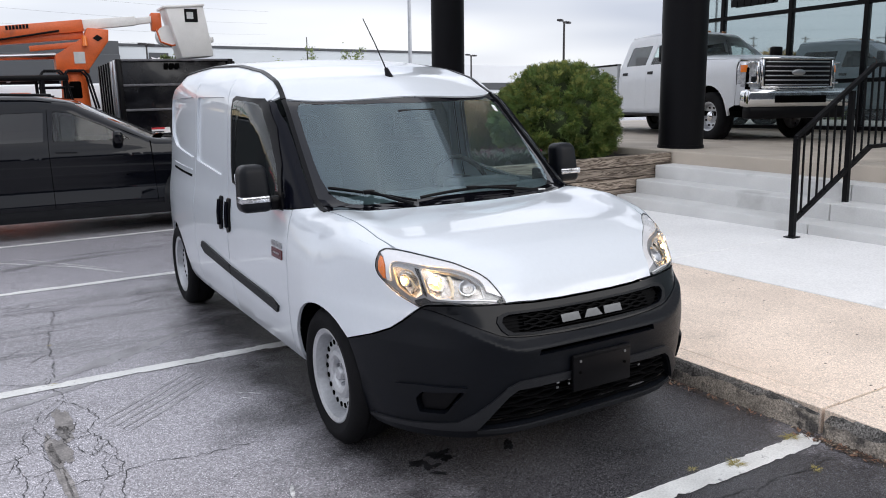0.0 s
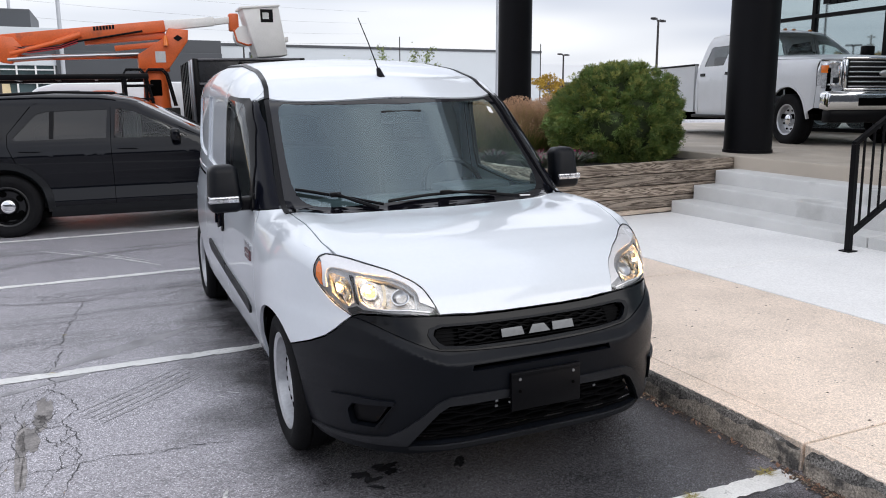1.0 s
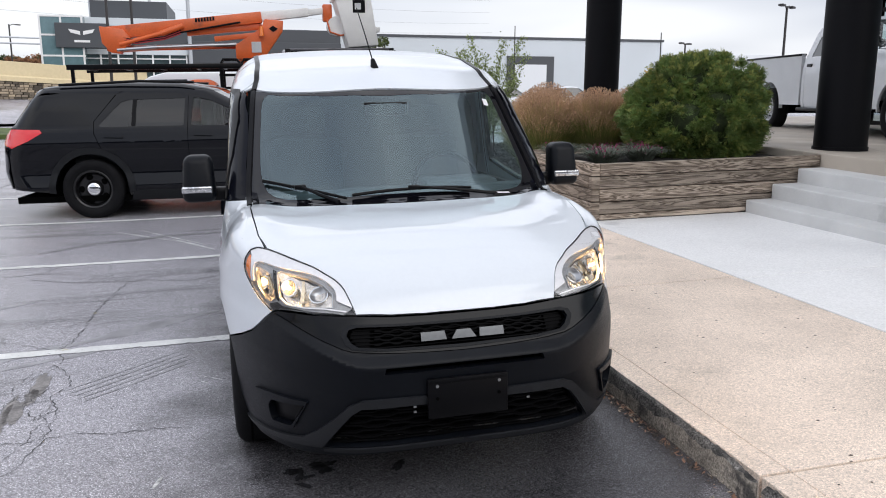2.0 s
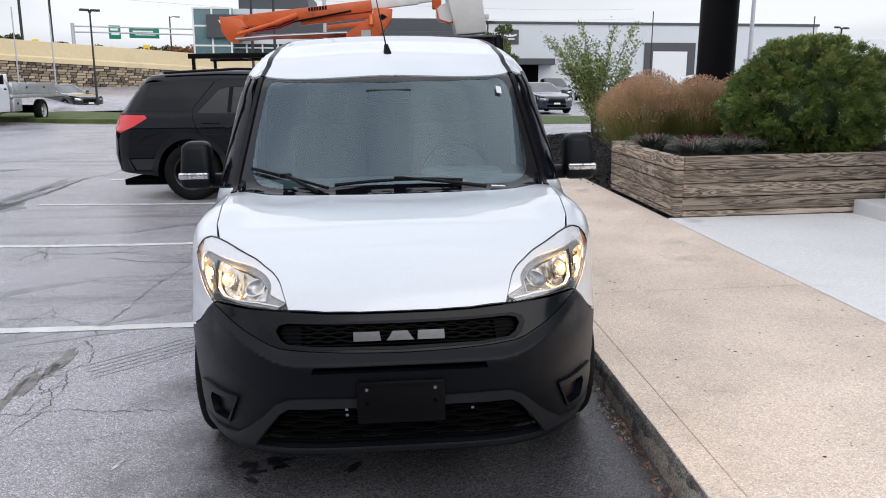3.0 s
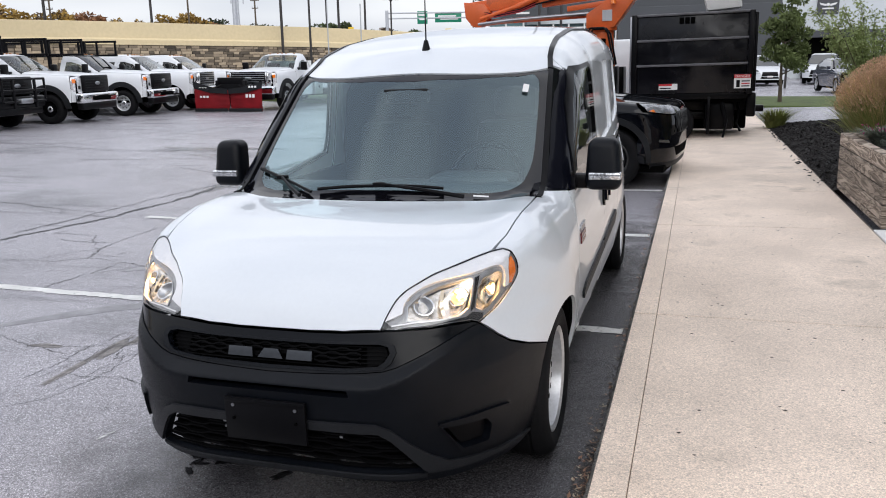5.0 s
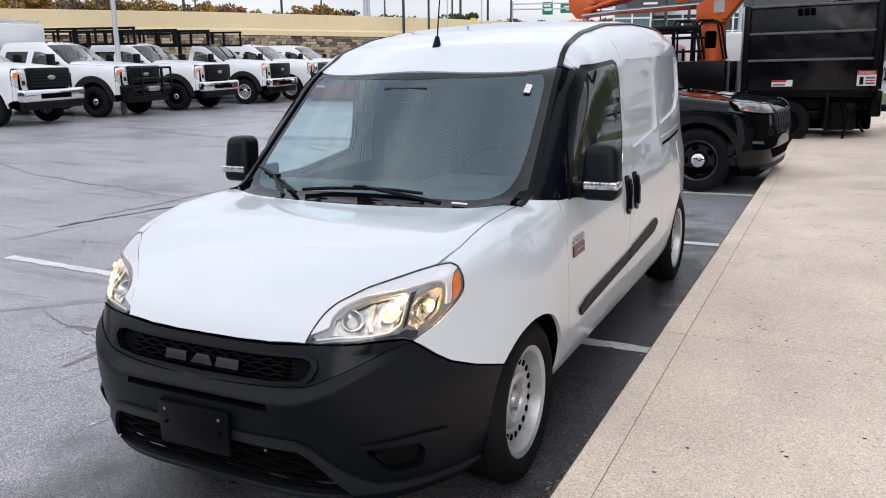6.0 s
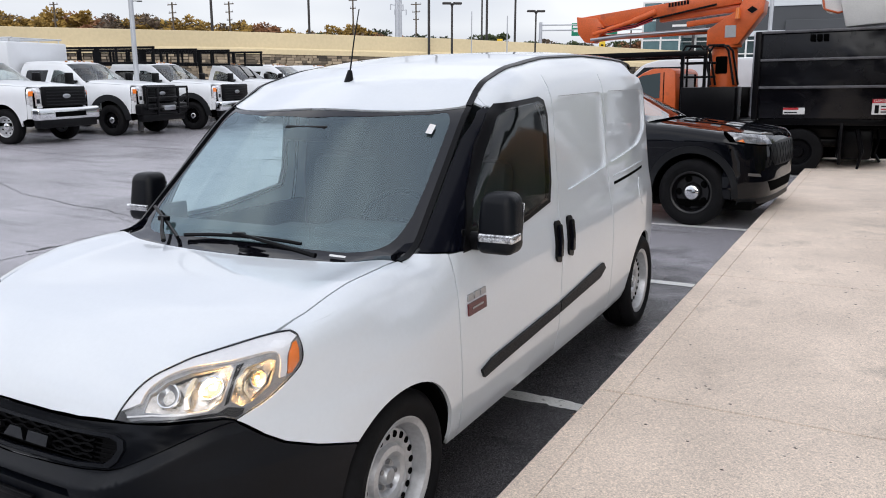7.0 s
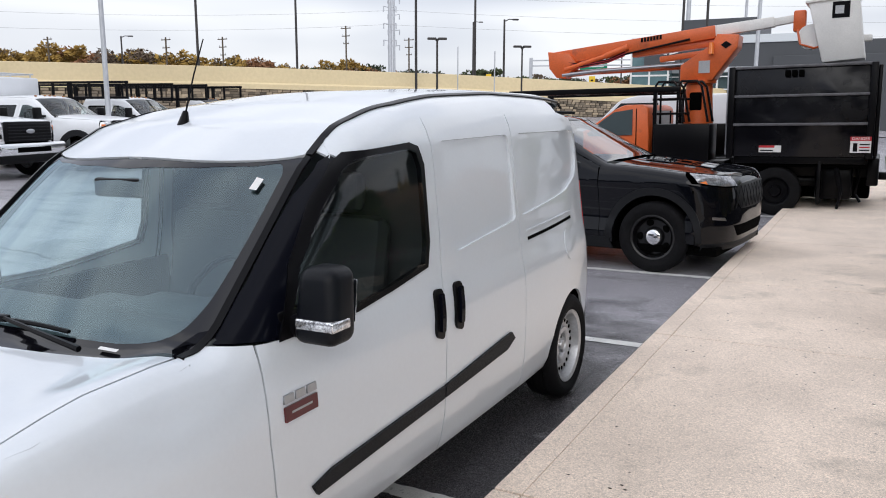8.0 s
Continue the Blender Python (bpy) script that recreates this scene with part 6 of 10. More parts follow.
for mir in (False, True):
    sd = -1 if mir else 1

    def pan(name, poly, m, off=0.0, depth=0.015, step=0.05, holes=(), label="", parent=van, dom="side"):
        return VAN.panel(name, poly, dom, m, parent, off, depth, step, holes, mir, label)

    # front fender: up to the hood seam, along the lamp, down to the bumper and round the arch
    top_z = VAN.cast("top", [0.712, 0.728, 0.734, 0.73], [-0.3, -0.1, 0.08, 0.2])
    lamp = van_yz([(44.6, 0.962)] + LAMP_OUT + CORNER)
    fender = [(float(p[1]), float(p[2]) - 0.004) for p in top_z[::-1]] + lamp + [p for p in f_arch if p[0] > lamp[-1][0]] + [(0.36, 0.29), (0.437, 0.285), (0.415, 0.45), (0.394, 0.6), (0.383, 0.75), (0.383, 0.9), (0.39, 1.046), (0.28, 1.06)]
    ff = pan("front_fender", fender, WHITE)
    ridge = [(sd * 0.691, -0.4), (sd * 0.711, -0.3), (sd * 0.727, -0.1), (sd * 0.733, 0.08), (sd * 0.729, 0.2), (sd * 0.775, 0.2), (sd * 0.79, 0.08), (sd * 0.79, -0.1), (sd * 0.775, -0.28), (sd * 0.74, -0.37)]
    VAN.panel("fender_crown", ridge, "top", WHITE, ff, -0.0008, 0.015, 0.03)
    # black pillar and mirror triangle
    pil = [(0.21, 1.066), (0.28, 1.067), (0.395, 1.054), (0.5, 1.037), (0.61, 1.248), (0.775, 1.423), (0.92, 1.541), (0.957, 1.562), (0.94, 1.576), (0.885, 1.555), (0.75, 1.456), (0.6, 1.325), (0.467, 1.203), (0.33, 1.095)]
    pan("windscreen_pillar", pil, GLOSS_BLACK, -0.003, 0.015)
    # front door with its window
    door = [(0.397, 1.044), (0.39, 0.9), (0.39, 0.75), (0.401, 0.6), (0.422, 0.45), (0.444, 0.285), (1.478, 0.285), (1.481, 0.56), (1.497, 0.93), (1.527, 1.2), (1.537, 1.48), (1.531, 1.62), (1.543, 1.696), (1.48, 1.694), (1.4, 1.69), (1.12, 1.668), (1.0, 1.63), (0.965, 1.606), (0.943, 1.58), (0.96, 1.564), (0.92, 1.542), (0.775, 1.424), (0.61, 1.249), (0.5, 1.037)]
    fd = pan("front_door", door, WHITE, holes=[hole])
    pan("window_frame", frame_line, PLASTIC, 0.0035, 0.02, parent=fd, holes=[[((u - 1.05) * 0.985 + 1.05, (v - 1.3) * 0.98 + 1.3) for u, v in hole]], label="black window frame")
    # the white panel behind the pane is opened by laying the door in two pieces round the window
    g = pan("door_glass", hole, SIDE_GLASS, 0.004, 0.0, parent=fd, label="dark side window")
    g.visible_shadow = False
    # sliding door and rear quarter
    p1 = rounded([(1.6, 1.6), (1.655, 1.122), (2.325, 1.185), (2.31, 1.609)], 0.04)
    p2 = rounded([(2.385, 1.612), (2.37, 1.192), (3.15, 1.252), (3.42, 1.33), (3.47, 1.45), (3.46, 1.58), (3.4, 1.607)], 0.08)
    slide = [(1.484, 0.285), (2.343, 0.285), (2.343, 0.6), (2.343, 1.0), (2.346, 1.2), (2.346, 1.709), (2.0, 1.703), (1.55, 1.70), (1.538, 1.62), (1.544, 1.48), (1.534, 1.2), (1.504, 0.93), (1.488, 0.56)]
    slid = pan("sliding_door", slide, WHITE, holes=[p1], step=0.06)
    pan("recessed_panel", p1, WHITE, -0.014, 0.0, parent=slid)
    cap = [p for p in r_arch]
    rear = [(2.35, 0.285)] + [(REAR_ARCH[0] - ARCH_R, 0.285)] + cap + [(3.46, 0.3), (3.6, 0.32), (3.62, 0.7), (3.6, 1.0), (3.55, 1.3), (3.5, 1.55), (3.42, 1.68), (3.2, 1.715), (2.353, 1.71), (2.353, 1.66), (2.353, 1.2), (2.35, 1.0)]
    quarter = pan("rear_quarter_panel", rear, WHITE, holes=[p2], step=0.06)
    pan("recessed_panel", p2, WHITE, -0.014, 0.0, parent=quarter)
    rail_low = [(0.93, 1.565), (1.0, 1.615), (1.12, 1.645), (1.25, 1.66), (1.4, 1.667), (1.49, 1.665), (1.55, 1.68), (2.0, 1.685), (2.39, 1.695), (3.2, 1.7)]
    foot = VAN.cast("side", [q[0] for q in rail_low], [q[1] for q in rail_low])
    rail_in = [(sd * (float(np.interp(y, [0.9, 1.0, 1.25, 1.9, 2.6, 3.2], [0.672, 0.655, 0.64, 0.634, 0.634, 0.62]))), y) for y in (0.93, 1.0, 1.12, 1.25, 1.4, 1.6, 1.9, 2.4, 2.8, 3.2)]
    VAN.panel("cant_rail", rail_in + [(sd * float(q[0]), float(q[1])) for q in foot[::-1]], "top", WHITE, van, -0.003, 0.01, 0.03)
    # dark backing behind the shut lines
    for ln in ([(0.393, 1.044), (0.386, 0.9), (0.386, 0.75), (0.397, 0.6), (0.418, 0.45), (0.44, 0.29)], [(1.481, 0.29), (1.484, 0.56), (1.5, 0.93), (1.53, 1.2), (1.54, 1.48), (1.533, 1.62), (1.5, 1.68)], [(2.347, 0.29), (2.347, 1.0), (2.35, 1.2), (2.35, 1.655)]):
        pan("shut_line", strip_poly(ln, 0.03), GREY_TRIM, -0.011, 0.0)
    # slide rail slot, fuel flap
    pan("slide_rail", strip_poly([(2.45, 1.07), (2.9, 1.082), (3.22, 1.092)], 0.017), VOID, 0.002, 0.002)
    pan("slide_rail_lip", strip_poly([(2.45, 1.112), (2.9, 1.122), (3.22, 1.13)], 0.008), WHITE, 0.006, 0.006)
    if not mir:
        fl = arc(3.1, 0.945, 0.085, 0, 360, 22, 0.088)[:-1]
        pan("fuel_flap", fl, WHITE, 0.004, 0.004)
    # grey rubbing strips on door and quarter
    for y0, y1 in ((0.565, 1.455), (1.475, 2.27)):
        pts = [(0.575, 0.53), (0.6, 0.492), (1.46, 0.535), (1.46, 0.588), (0.68, 0.552)] if y0 < 1 else [(1.472, 0.536), (2.1, 0.572), (2.19, 0.61), (2.15, 0.648), (2.05, 0.642), (1.472, 0.589)]
        pan("rubbing_strip", pts, GREY_TRIM, 0.012, 0.014, label="dark grey rubbing strip")
    # handles
    for yh in (1.437, 1.607):
        hp = rounded([(yh - 0.045, 0.815), (yh + 0.02, 0.79), (yh + 0.048, 0.95), (yh + 0.045, 1.0), (yh - 0.02, 1.005)], 0.03)
        hd = pan("door_handle", hp, PLASTIC, 0.012, 0.014, step=0.03, label="black upright door handle")
        pan("grip", rounded([(yh - 0.022, 0.83), (yh + 0.008, 0.83), (yh + 0.03, 0.98), (yh + 0.002, 0.98)], 0.01), GLOSS_BLACK, 0.026, 0.014, step=0.03, parent=hd)
    # badge: chrome shapes over a red plate
    bd = pan("badge_plate", rounded([(0.455, 0.79), (0.615, 0.79), (0.615, 0.838), (0.455, 0.838)], 0.004), mat("badge_red", (0.09, 0.008, 0.012), 0.25, var=0.1), 0.006, 0.006, step=0.04, label="dark red badge plate")
    for k in range(3):
        b0 = 0.455 + k * 0.056
        pan("badge_letter_shape", [(b0, 0.848), (b0 + 0.048, 0.848), (b0 + 0.046, 0.874), (b0 + 0.002, 0.874)], DULL_CHROME, 0.006, 0.006, step=0.04, parent=bd, label="chrome badge shape")
    pan("badge_line", [(0.485, 0.812), (0.585, 0.812), (0.585, 0.819), (0.485, 0.819)], DULL_CHROME, 0.0075, 0.001, step=0.04, parent=bd)
    # roof drip strip
    line = [(0.667, 0.895), (0.647, 1.0), (0.631, 1.25), (0.624, 1.9), (0.624, 2.6), (0.61, 3.2), (0.58, 3.6)]
    VAN.panel("roof_strip", strip_poly([(sd * u, v) for u, v in line], 0.026)[:: 1], "top", PLASTIC, van, 0.004, 0.01, 0.06, label="black roof drip strip")
    aline = [(0.733, 0.2), (0.733, 0.35), (0.703, 0.62), (0.672, 0.885)]
    VAN.panel("pillar_moulding", strip_poly([(sd * u, v) for u, v in aline], 0.022), "top", PLASTIC, van, 0.004, 0.012, 0.06)
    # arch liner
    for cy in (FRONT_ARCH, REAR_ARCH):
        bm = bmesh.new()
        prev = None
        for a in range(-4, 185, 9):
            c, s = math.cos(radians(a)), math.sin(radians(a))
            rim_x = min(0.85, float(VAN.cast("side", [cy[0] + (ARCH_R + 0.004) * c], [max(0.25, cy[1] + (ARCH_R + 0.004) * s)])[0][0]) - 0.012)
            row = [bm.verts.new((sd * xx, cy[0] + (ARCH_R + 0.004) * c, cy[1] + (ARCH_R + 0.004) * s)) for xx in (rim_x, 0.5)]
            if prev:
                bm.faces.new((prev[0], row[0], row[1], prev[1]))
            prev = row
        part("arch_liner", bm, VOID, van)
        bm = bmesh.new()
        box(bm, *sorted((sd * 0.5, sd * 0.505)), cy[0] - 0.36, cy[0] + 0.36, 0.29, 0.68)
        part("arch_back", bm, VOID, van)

# bumper with its openings
top_edge = [(0.0, 0.738), (7.0, 0.738), (13.4, 0.741), (20.0, 0.75), (26.0, 0.756), (31.2, 0.76), (35.6, 0.754), (37.1, 0.744)]
arch_ang = [(ang(0.862, y), z) for y, z in ((-0.3, 0.5), (-0.335, 0.42), (-0.352, 0.315), (-0.345, 0.235))]
half = LIP + [(u - 0.3, v - 0.006) for u, v in CORNER] + arch_ang + [(50.0, 0.212), (40.0, 0.208), (25.0, 0.212), (0.0, 0.218)]
bump_poly = half + [(-u, v) for u, v in half[-2:0:-1]]
trim_half = top_edge + [(u, v + 0.003) for u, v in LIP[-2::-1]]
trim_poly = trim_half + [(-u, v) for u, v in trim_half[-2:0:-1]]
up_gr = [(0.0, 0.706), (11.0, 0.708), (19.6, 0.713), (21.0, 0.706), (21.3, 0.688), (20.4, 0.662), (19.2, 0.646), (14.5, 0.637), (0.0, 0.631)]
up_gr = up_gr + [(-u, v) for u, v in up_gr[-2:0:-1]]
slot = [(-14.6, 0.553), (14.6, 0.553), (14.2, 0.577), (-14.2, 0.577)]
low_gr = [(0.0, 0.256), (17.0, 0.254), (26.0, 0.258), (24.8, 0.292), (22.5, 0.347), (20.4, 0.397), (18.6, 0.422), (0.0, 0.424)]
low_gr = low_gr + [(-u, v) for u, v in low_gr[-2:0:-1]]
fog = rounded([(28.7, 0.428), (37.0, 0.413), (38.3, 0.38), (37.7, 0.322), (32.4, 0.328)], 0.25, 2)
fogs = [fog, [(-u, v) for u, v in fog][::-1]]
bumper = VAN.panel("front_bumper", bump_poly, "polar", BUMPER, van, 0.0, 0.03, 0.0095, holes=[slot, low_gr, *fogs], label="unpainted grained black front bumper")
trim = VAN.panel("grille_panel", trim_poly, "polar", GLOSS_TRIM, van, -0.003, 0.02, 0.03, holes=[up_gr], label="smooth black panel between lamps and grille")
# near-black back sheets put the darkness of the openings into colour
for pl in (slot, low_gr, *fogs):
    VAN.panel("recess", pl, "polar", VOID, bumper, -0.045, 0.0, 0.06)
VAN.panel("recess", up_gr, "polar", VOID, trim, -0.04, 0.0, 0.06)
rim = [(0.0, 0.7145), (11.0, 0.7165), (20.3, 0.7225), (22.0, 0.712), (22.3, 0.69), (21.4, 0.658), (20.1, 0.638), (14.8, 0.628), (0.0, 0.621)]
rim = rim + [(-u, v) for u, v in rim[-2:0:-1]]
VAN.panel("grille_bezel", rim, "polar", BUMPER, trim, 0.004, 0.02, 0.05, holes=[up_gr], label="raised black grille bezel")
# slats: plain at the outer ends, waved behind the letters
for i in range(6):
    zz = 0.642 + i * 0.0128
    w = 20.7 - max(0, 0.672 - zz) * 50 - max(0, zz - 0.69) * 20
    VAN.panel("grille_bar", strip_poly([(-w, zz), (-17.5, zz), (17.5, zz), (w, zz)], 0.0042), "polar", GRILLE_BAR, trim, -0.02, 0.012, 0.08)
for s in (1, -1):
    VAN.panel("grille_blank", [(s * 17.2, 0.642), (s * 19.4, 0.65), (s * 20.8, 0.69), (s * 20.2, 0.708), (s * 17.2, 0.707)][:: s], "polar", GRILLE_BAR, trim, -0.026, 0.0, 0.05)
for i in range(4):
    zz = 0.655 + i * 0.014
    pts = [(-16.4 + 32.8 * k / 36, zz + (0.003 if (k // 2 + i) % 2 else -0.003)) for k in range(37)]
    VAN.panel("grille_bar", strip_poly(pts, 0.0055), "polar", GRILLE_BAR, trim, -0.012, 0.012, 0.08)
for i in range(7):
    zz = 0.272 + i * 0.0215
    w = 25.3 - max(0, zz - 0.262) * 43
    pts = []
    for k in range(33):
        a = -w + 2 * w * k / 32
        pts.append((a, zz + (0.0045 if (k // 3 + i) % 2 else -0.0045)))
    VAN.panel("grille_bar", strip_poly(pts, 0.0065), "polar", GRILLE_BAR, bumper, -0.014, 0.014, 0.08)
for u, v in ((-9.4, 0.405), (-9.4, 0.382), (-6.6, 0.41), (-6.6, 0.388), (12.4, 0.39)):
    VAN.panel("grille_clip", [(u - 0.25, v - 0.004), (u + 0.25, v - 0.004), (u + 0.25, v + 0.004), (u - 0.25, v + 0.004)], "polar", DULL_CHROME, bumper, -0.012, 0.006, 0.08, label="small bright clip")
# grey chin bar
chin = [(0.0, 0.455), (15.0, 0.461), (18.5, 0.459), (20.8, 0.438), (23.8, 0.38), (27.0, 0.329), (30.2, 0.29), (33.0, 0.281), (40.0, 0.266), (51.0, 0.254), (51.0, 0.24), (43.0, 0.243), (35.0, 0.248), (26.6, 0.256), (24.9, 0.295), (22.7, 0.35), (20.6, 0.4), (18.8, 0.425), (0.0, 0.427)]
CHIN_GREY = mat("lighter_grained_plastic", (0.013, 0.014, 0.017), 0.45, var=0.1, bump=0.2, bscale=800, spec=0.35)
for mir in (False, True):
    VAN.panel("chin_bar", chin, "polar", CHIN_GREY, bumper, 0.01, 0.02, 0.035, mirror=mir, label="dark grey chin bar")
    VAN.panel("lower_lip", [(0.0, 0.25), (20.0, 0.25), (26.4, 0.252), (26.4, 0.236), (20.0, 0.23), (0.0, 0.228)], "polar", CHIN_GREY, bumper, 0.008, 0.014, 0.05, mirror=mir)
    pod = rounded([(28.0, 0.446), (37.5, 0.441), (43.0, 0.428), (44.6, 0.381), (44.4, 0.322), (42.2, 0.297), (36.0, 0.303), (32.2, 0.314)], 0.5, 3)
    VAN.panel("fog_surround", pod, "polar", BUMPER, bumper, 0.012, 0.014, 0.03, holes=[fog], mirror=mir, label="black fog lamp surround")
    VAN.panel("fog_blank", rounded([(29.6, 0.422), (36.7, 0.408), (37.9, 0.38), (37.3, 0.328), (32.7, 0.334)], 0.4, 2), "polar", PLASTIC, bumper, -0.014, 0.03, 0.03, mirror=mir)
# three plain metal blocks for the maker's mark
for cx, shape in ((-0.111, [(-0.048, 0), (0.048, 0), (0.042, 0.03), (-0.048, 0.03)]), (0.004, [(-0.048, 0), (0.048, 0), (0.026, 0.03), (-0.026, 0.03)]), (0.112, [(-0.048, 0), (0.048, 0), (0.046, 0.03), (-0.046, 0.03)])):
    pl = []
    for u, v in shape:
        q = VAN.cast("front", [cx + u], [0.651 + v])[0]
        pl.append((ang(q[0], q[1]), 0.651 + v))
    VAN.panel("letter_shape", pl, "polar", LETTER, trim, 0.006, 0.016, 0.03, label="chrome letter shape on the grille")
# number plate bracket, blank
bm = boxed(-0.153, 0.153, -0.9, -0.884, 0.372, 0.524, 0.004)
box(bm, -0.148, 0.148, -0.902, -0.899, 0.507, 0.52, 0.001)
brk = part("plate_bracket", bm, PLASTIC, van, "blank black number plate bracket")
for u, v in ((-0.118, 0.498), (0.118, 0.498), (-0.118, 0.45), (0.118, 0.45)):
    bm = bmesh.new()
    cyl(bm, (u, -0.9, v), (u, -0.904, v), 0.006, seg=10)
    part("bracket_bolt", bm, DULL_CHROME if v > 0.48 else VOID, brk)

# headlights
REFLECTOR = mat("lamp_reflector", (0.72, 0.68, 0.62), 0.24, metal=0.85, var=0.15, scale=30)
LAMP_SILVER = mat("lamp_silver", (0.8, 0.8, 0.82), 0.4, metal=0.35, var=0.04)
LAMP_GREY = mat("lamp_housing_grey", (0.3, 0.305, 0.315), 0.35, metal=0.4, var=0.15, scale=12)
for mir in (False, True):
    s = -1 if mir else 1
    out_poly = LAMP_TOP + LAMP_OUT + LAMP_LOW

    def lamp_pan(name, poly, mt, off, depth, parent, label="", relief=None, step=0.03):
        return VAN.panel(name, poly, "polar", mt, parent, off, depth, step, mirror=mir, label=label, relief=relief)

    def ringed(poly, ku, kv, ca, cz):
        """The outline with a scaled copy of itself inside or outside it, as one band."""
        closed = poly + [poly[0]]
        return closed + [((u - ca) * ku + ca, (v - cz) * kv + cz) for u, v in closed[::-1]]

    hl = lamp_pan("headlight", out_poly, LAMP_GREY, -0.05, 0.0, van, "lit headlight with clear lens and amber corner")
    lamp_pan("lamp_wall", ringed(out_poly, 0.992, 0.988, 35, 0.86), LAMP_GREY, -0.006, 0.045, hl, step=0.2)
    lamp_pan("lamp_seal", ringed(out_poly, 0.991, 0.986, 35, 0.86), GLOSS_BLACK, -0.002, 0.004, hl, step=0.2)
    # silver brow above the chambers, running down the outer edge
    brow_low = flow([(43.9, 0.84), (44.2, 0.878), (44.0, 0.912), (42.0, 0.921), (37.0, 0.909), (30.6, 0.891), (26.8, 0.869), (24.3, 0.838), (23.6, 0.806)], 3)
    lamp_pan("brow", [(u + 0.12, v - 0.0015) for u, v in LAMP_TOP if u > 20.3] + [(46.1, 0.9585), (47.2, 0.949), (46.2, 0.936), (45.3, 0.9), (45.2, 0.86), (44.9, 0.842)] + brow_low, LAMP_SILVER, -0.005, 0.02, hl, "silver lamp brow")
    # amber corner
    lamp_pan("amber_marker", [(46.4, 0.934), (47.0, 0.938), (47.35, 0.915), (47.3, 0.878), (46.0, 0.848), (45.3, 0.846), (45.5, 0.875), (45.7, 0.91)], AMBER, -0.006, 0.03, hl, "amber side marker lens")
    # inner and outer reflector chambers
    big = [(24.3, 0.786), (24.7, 0.828), (27.0, 0.858), (30.6, 0.881), (36.6, 0.9), (37.1, 0.893), (36.5, 0.866), (35.6, 0.808), (34.4, 0.787), (29.0, 0.785)]
    small = [(39.0, 0.89), (42.6, 0.903), (43.5, 0.895), (43.4, 0.868), (42.5, 0.825), (39.8, 0.789), (38.2, 0.781), (36.8, 0.8), (37.6, 0.86)]
    for nm, poly, ca, cz, ra, rz in (("main_reflector", big, 31.5, 0.836, 8.0, 0.075), ("outer_reflector", small, 40.4, 0.845, 4.4, 0.075)):
        lamp_pan(nm, poly, REFLECTOR, -0.014, 0.01, hl, "mirror reflector chamber", lambda u, v, ca=ca * s, cz=cz, ra=ra, rz=rz: -0.032 * np.clip(1 - ((u - ca) / ra) ** 2 - ((v - cz) / rz) ** 2, 0, 1) + 0.0025 * np.sin(u * 2.6) * np.clip(1 - ((v - cz) / rz) ** 2, 0, 1), 0.012)
        lamp_pan("chamber_rim", ringed(poly, 1.03, 1.04, ca, cz), DULL_CHROME, -0.01, 0.012, hl, step=0.2)
    VAN.panel("lamp_fill", [(u + 0.1, v) for u, v in LAMP_TOP[2:]] + LAMP_OUT + LAMP_LOW, "polar", LAMP_GREY, hl, -0.016, 0.01, 0.04, holes=[big, small], mirror=mir)
    lamp_pan("divider", [(37.5, 0.9), (38.6, 0.904), (37.4, 0.86), (36.5, 0.797), (35.9, 0.79), (36.9, 0.86)], GREY_TRIM, -0.012, 0.02, hl)
    # bulb bowls, and bright arcs that paint a warm glint into the chambers
    for a, z, ra, rz, mt in ((33.9, 0.85, 1.7, 0.03, WARM_CHROME), (41.0, 0.848, 1.1, 0.026, WARM_CHROME), (27.3, 0.832, 1.6, 0.026, DULL_CHROME)):
        bowl = [(a + ra * math.cos(radians(t)), z + rz * math.sin(radians(t))) for t in range(0, 360, 24)]
        lamp_pan("bulb_bowl", bowl, mt, -0.022, 0.0, hl, "bright bulb bowl", lambda u, v, a=a * s, z=z, ra=ra, rz=rz: -0.022 * np.clip(1 - ((u - a) / ra) ** 2 - ((v - z) / rz) ** 2, 0, 1), 0.012)
        lamp_pan("bowl_ring", ringed(bowl, 1.14, 1.14, a, z), CHROME, -0.02, 0.012, hl, step=0.2)
    for line, wd, mt in (([(30.6, 0.798), (30.3, 0.825), (30.5, 0.852), (31.1, 0.876)], 0.6, WARM_CHROME), ([(39.6, 0.795), (39.0, 0.82), (39.3, 0.85), (40.4, 0.872)], 0.4, WARM_CHROME)):
        lamp_pan("reflector_arc", [(u - wd / 2, v) for u, v in line] + [(u + wd / 2, v) for u, v in line[::-1]], mt, -0.018, 0.012, hl, step=0.05)
    for a, z, r in ((33.9, 0.852, 0.0085), (41.0, 0.85, 0.006)):
        q = VAN.cast("polar", [s * a], [z])
        nn = VAN.normal(q)[0]
        bm = bmesh.new()
        bmesh.ops.create_uvsphere(bm, u_segments=14, v_segments=8, radius=r, matrix=Matrix.Translation(Vector(q[0] - nn * 0.03)))
        part("bulb", bm, BULB, hl, "lit warm bulb")
        glow = new("headlight_bulb_light", bpy.data.lights.new("headlight_bulb_light", "POINT"))
        glow.data.energy, glow.data.color, glow.data.shadow_soft_size = (1.3 if r > 0.007 else 0.6), (1.0, 0.56, 0.2), 0.012
        glow.parent = hl
        glow.location = Vector(q[0] - nn * 0.012)
    lamp_pan("light_bar", strip_poly([(21.6, 0.769), (25.6, 0.781), (29.0, 0.783), (33.6, 0.786), (35.2, 0.803)], 0.0045), LAMP_SILVER, -0.008, 0.01, hl, step=0.05)
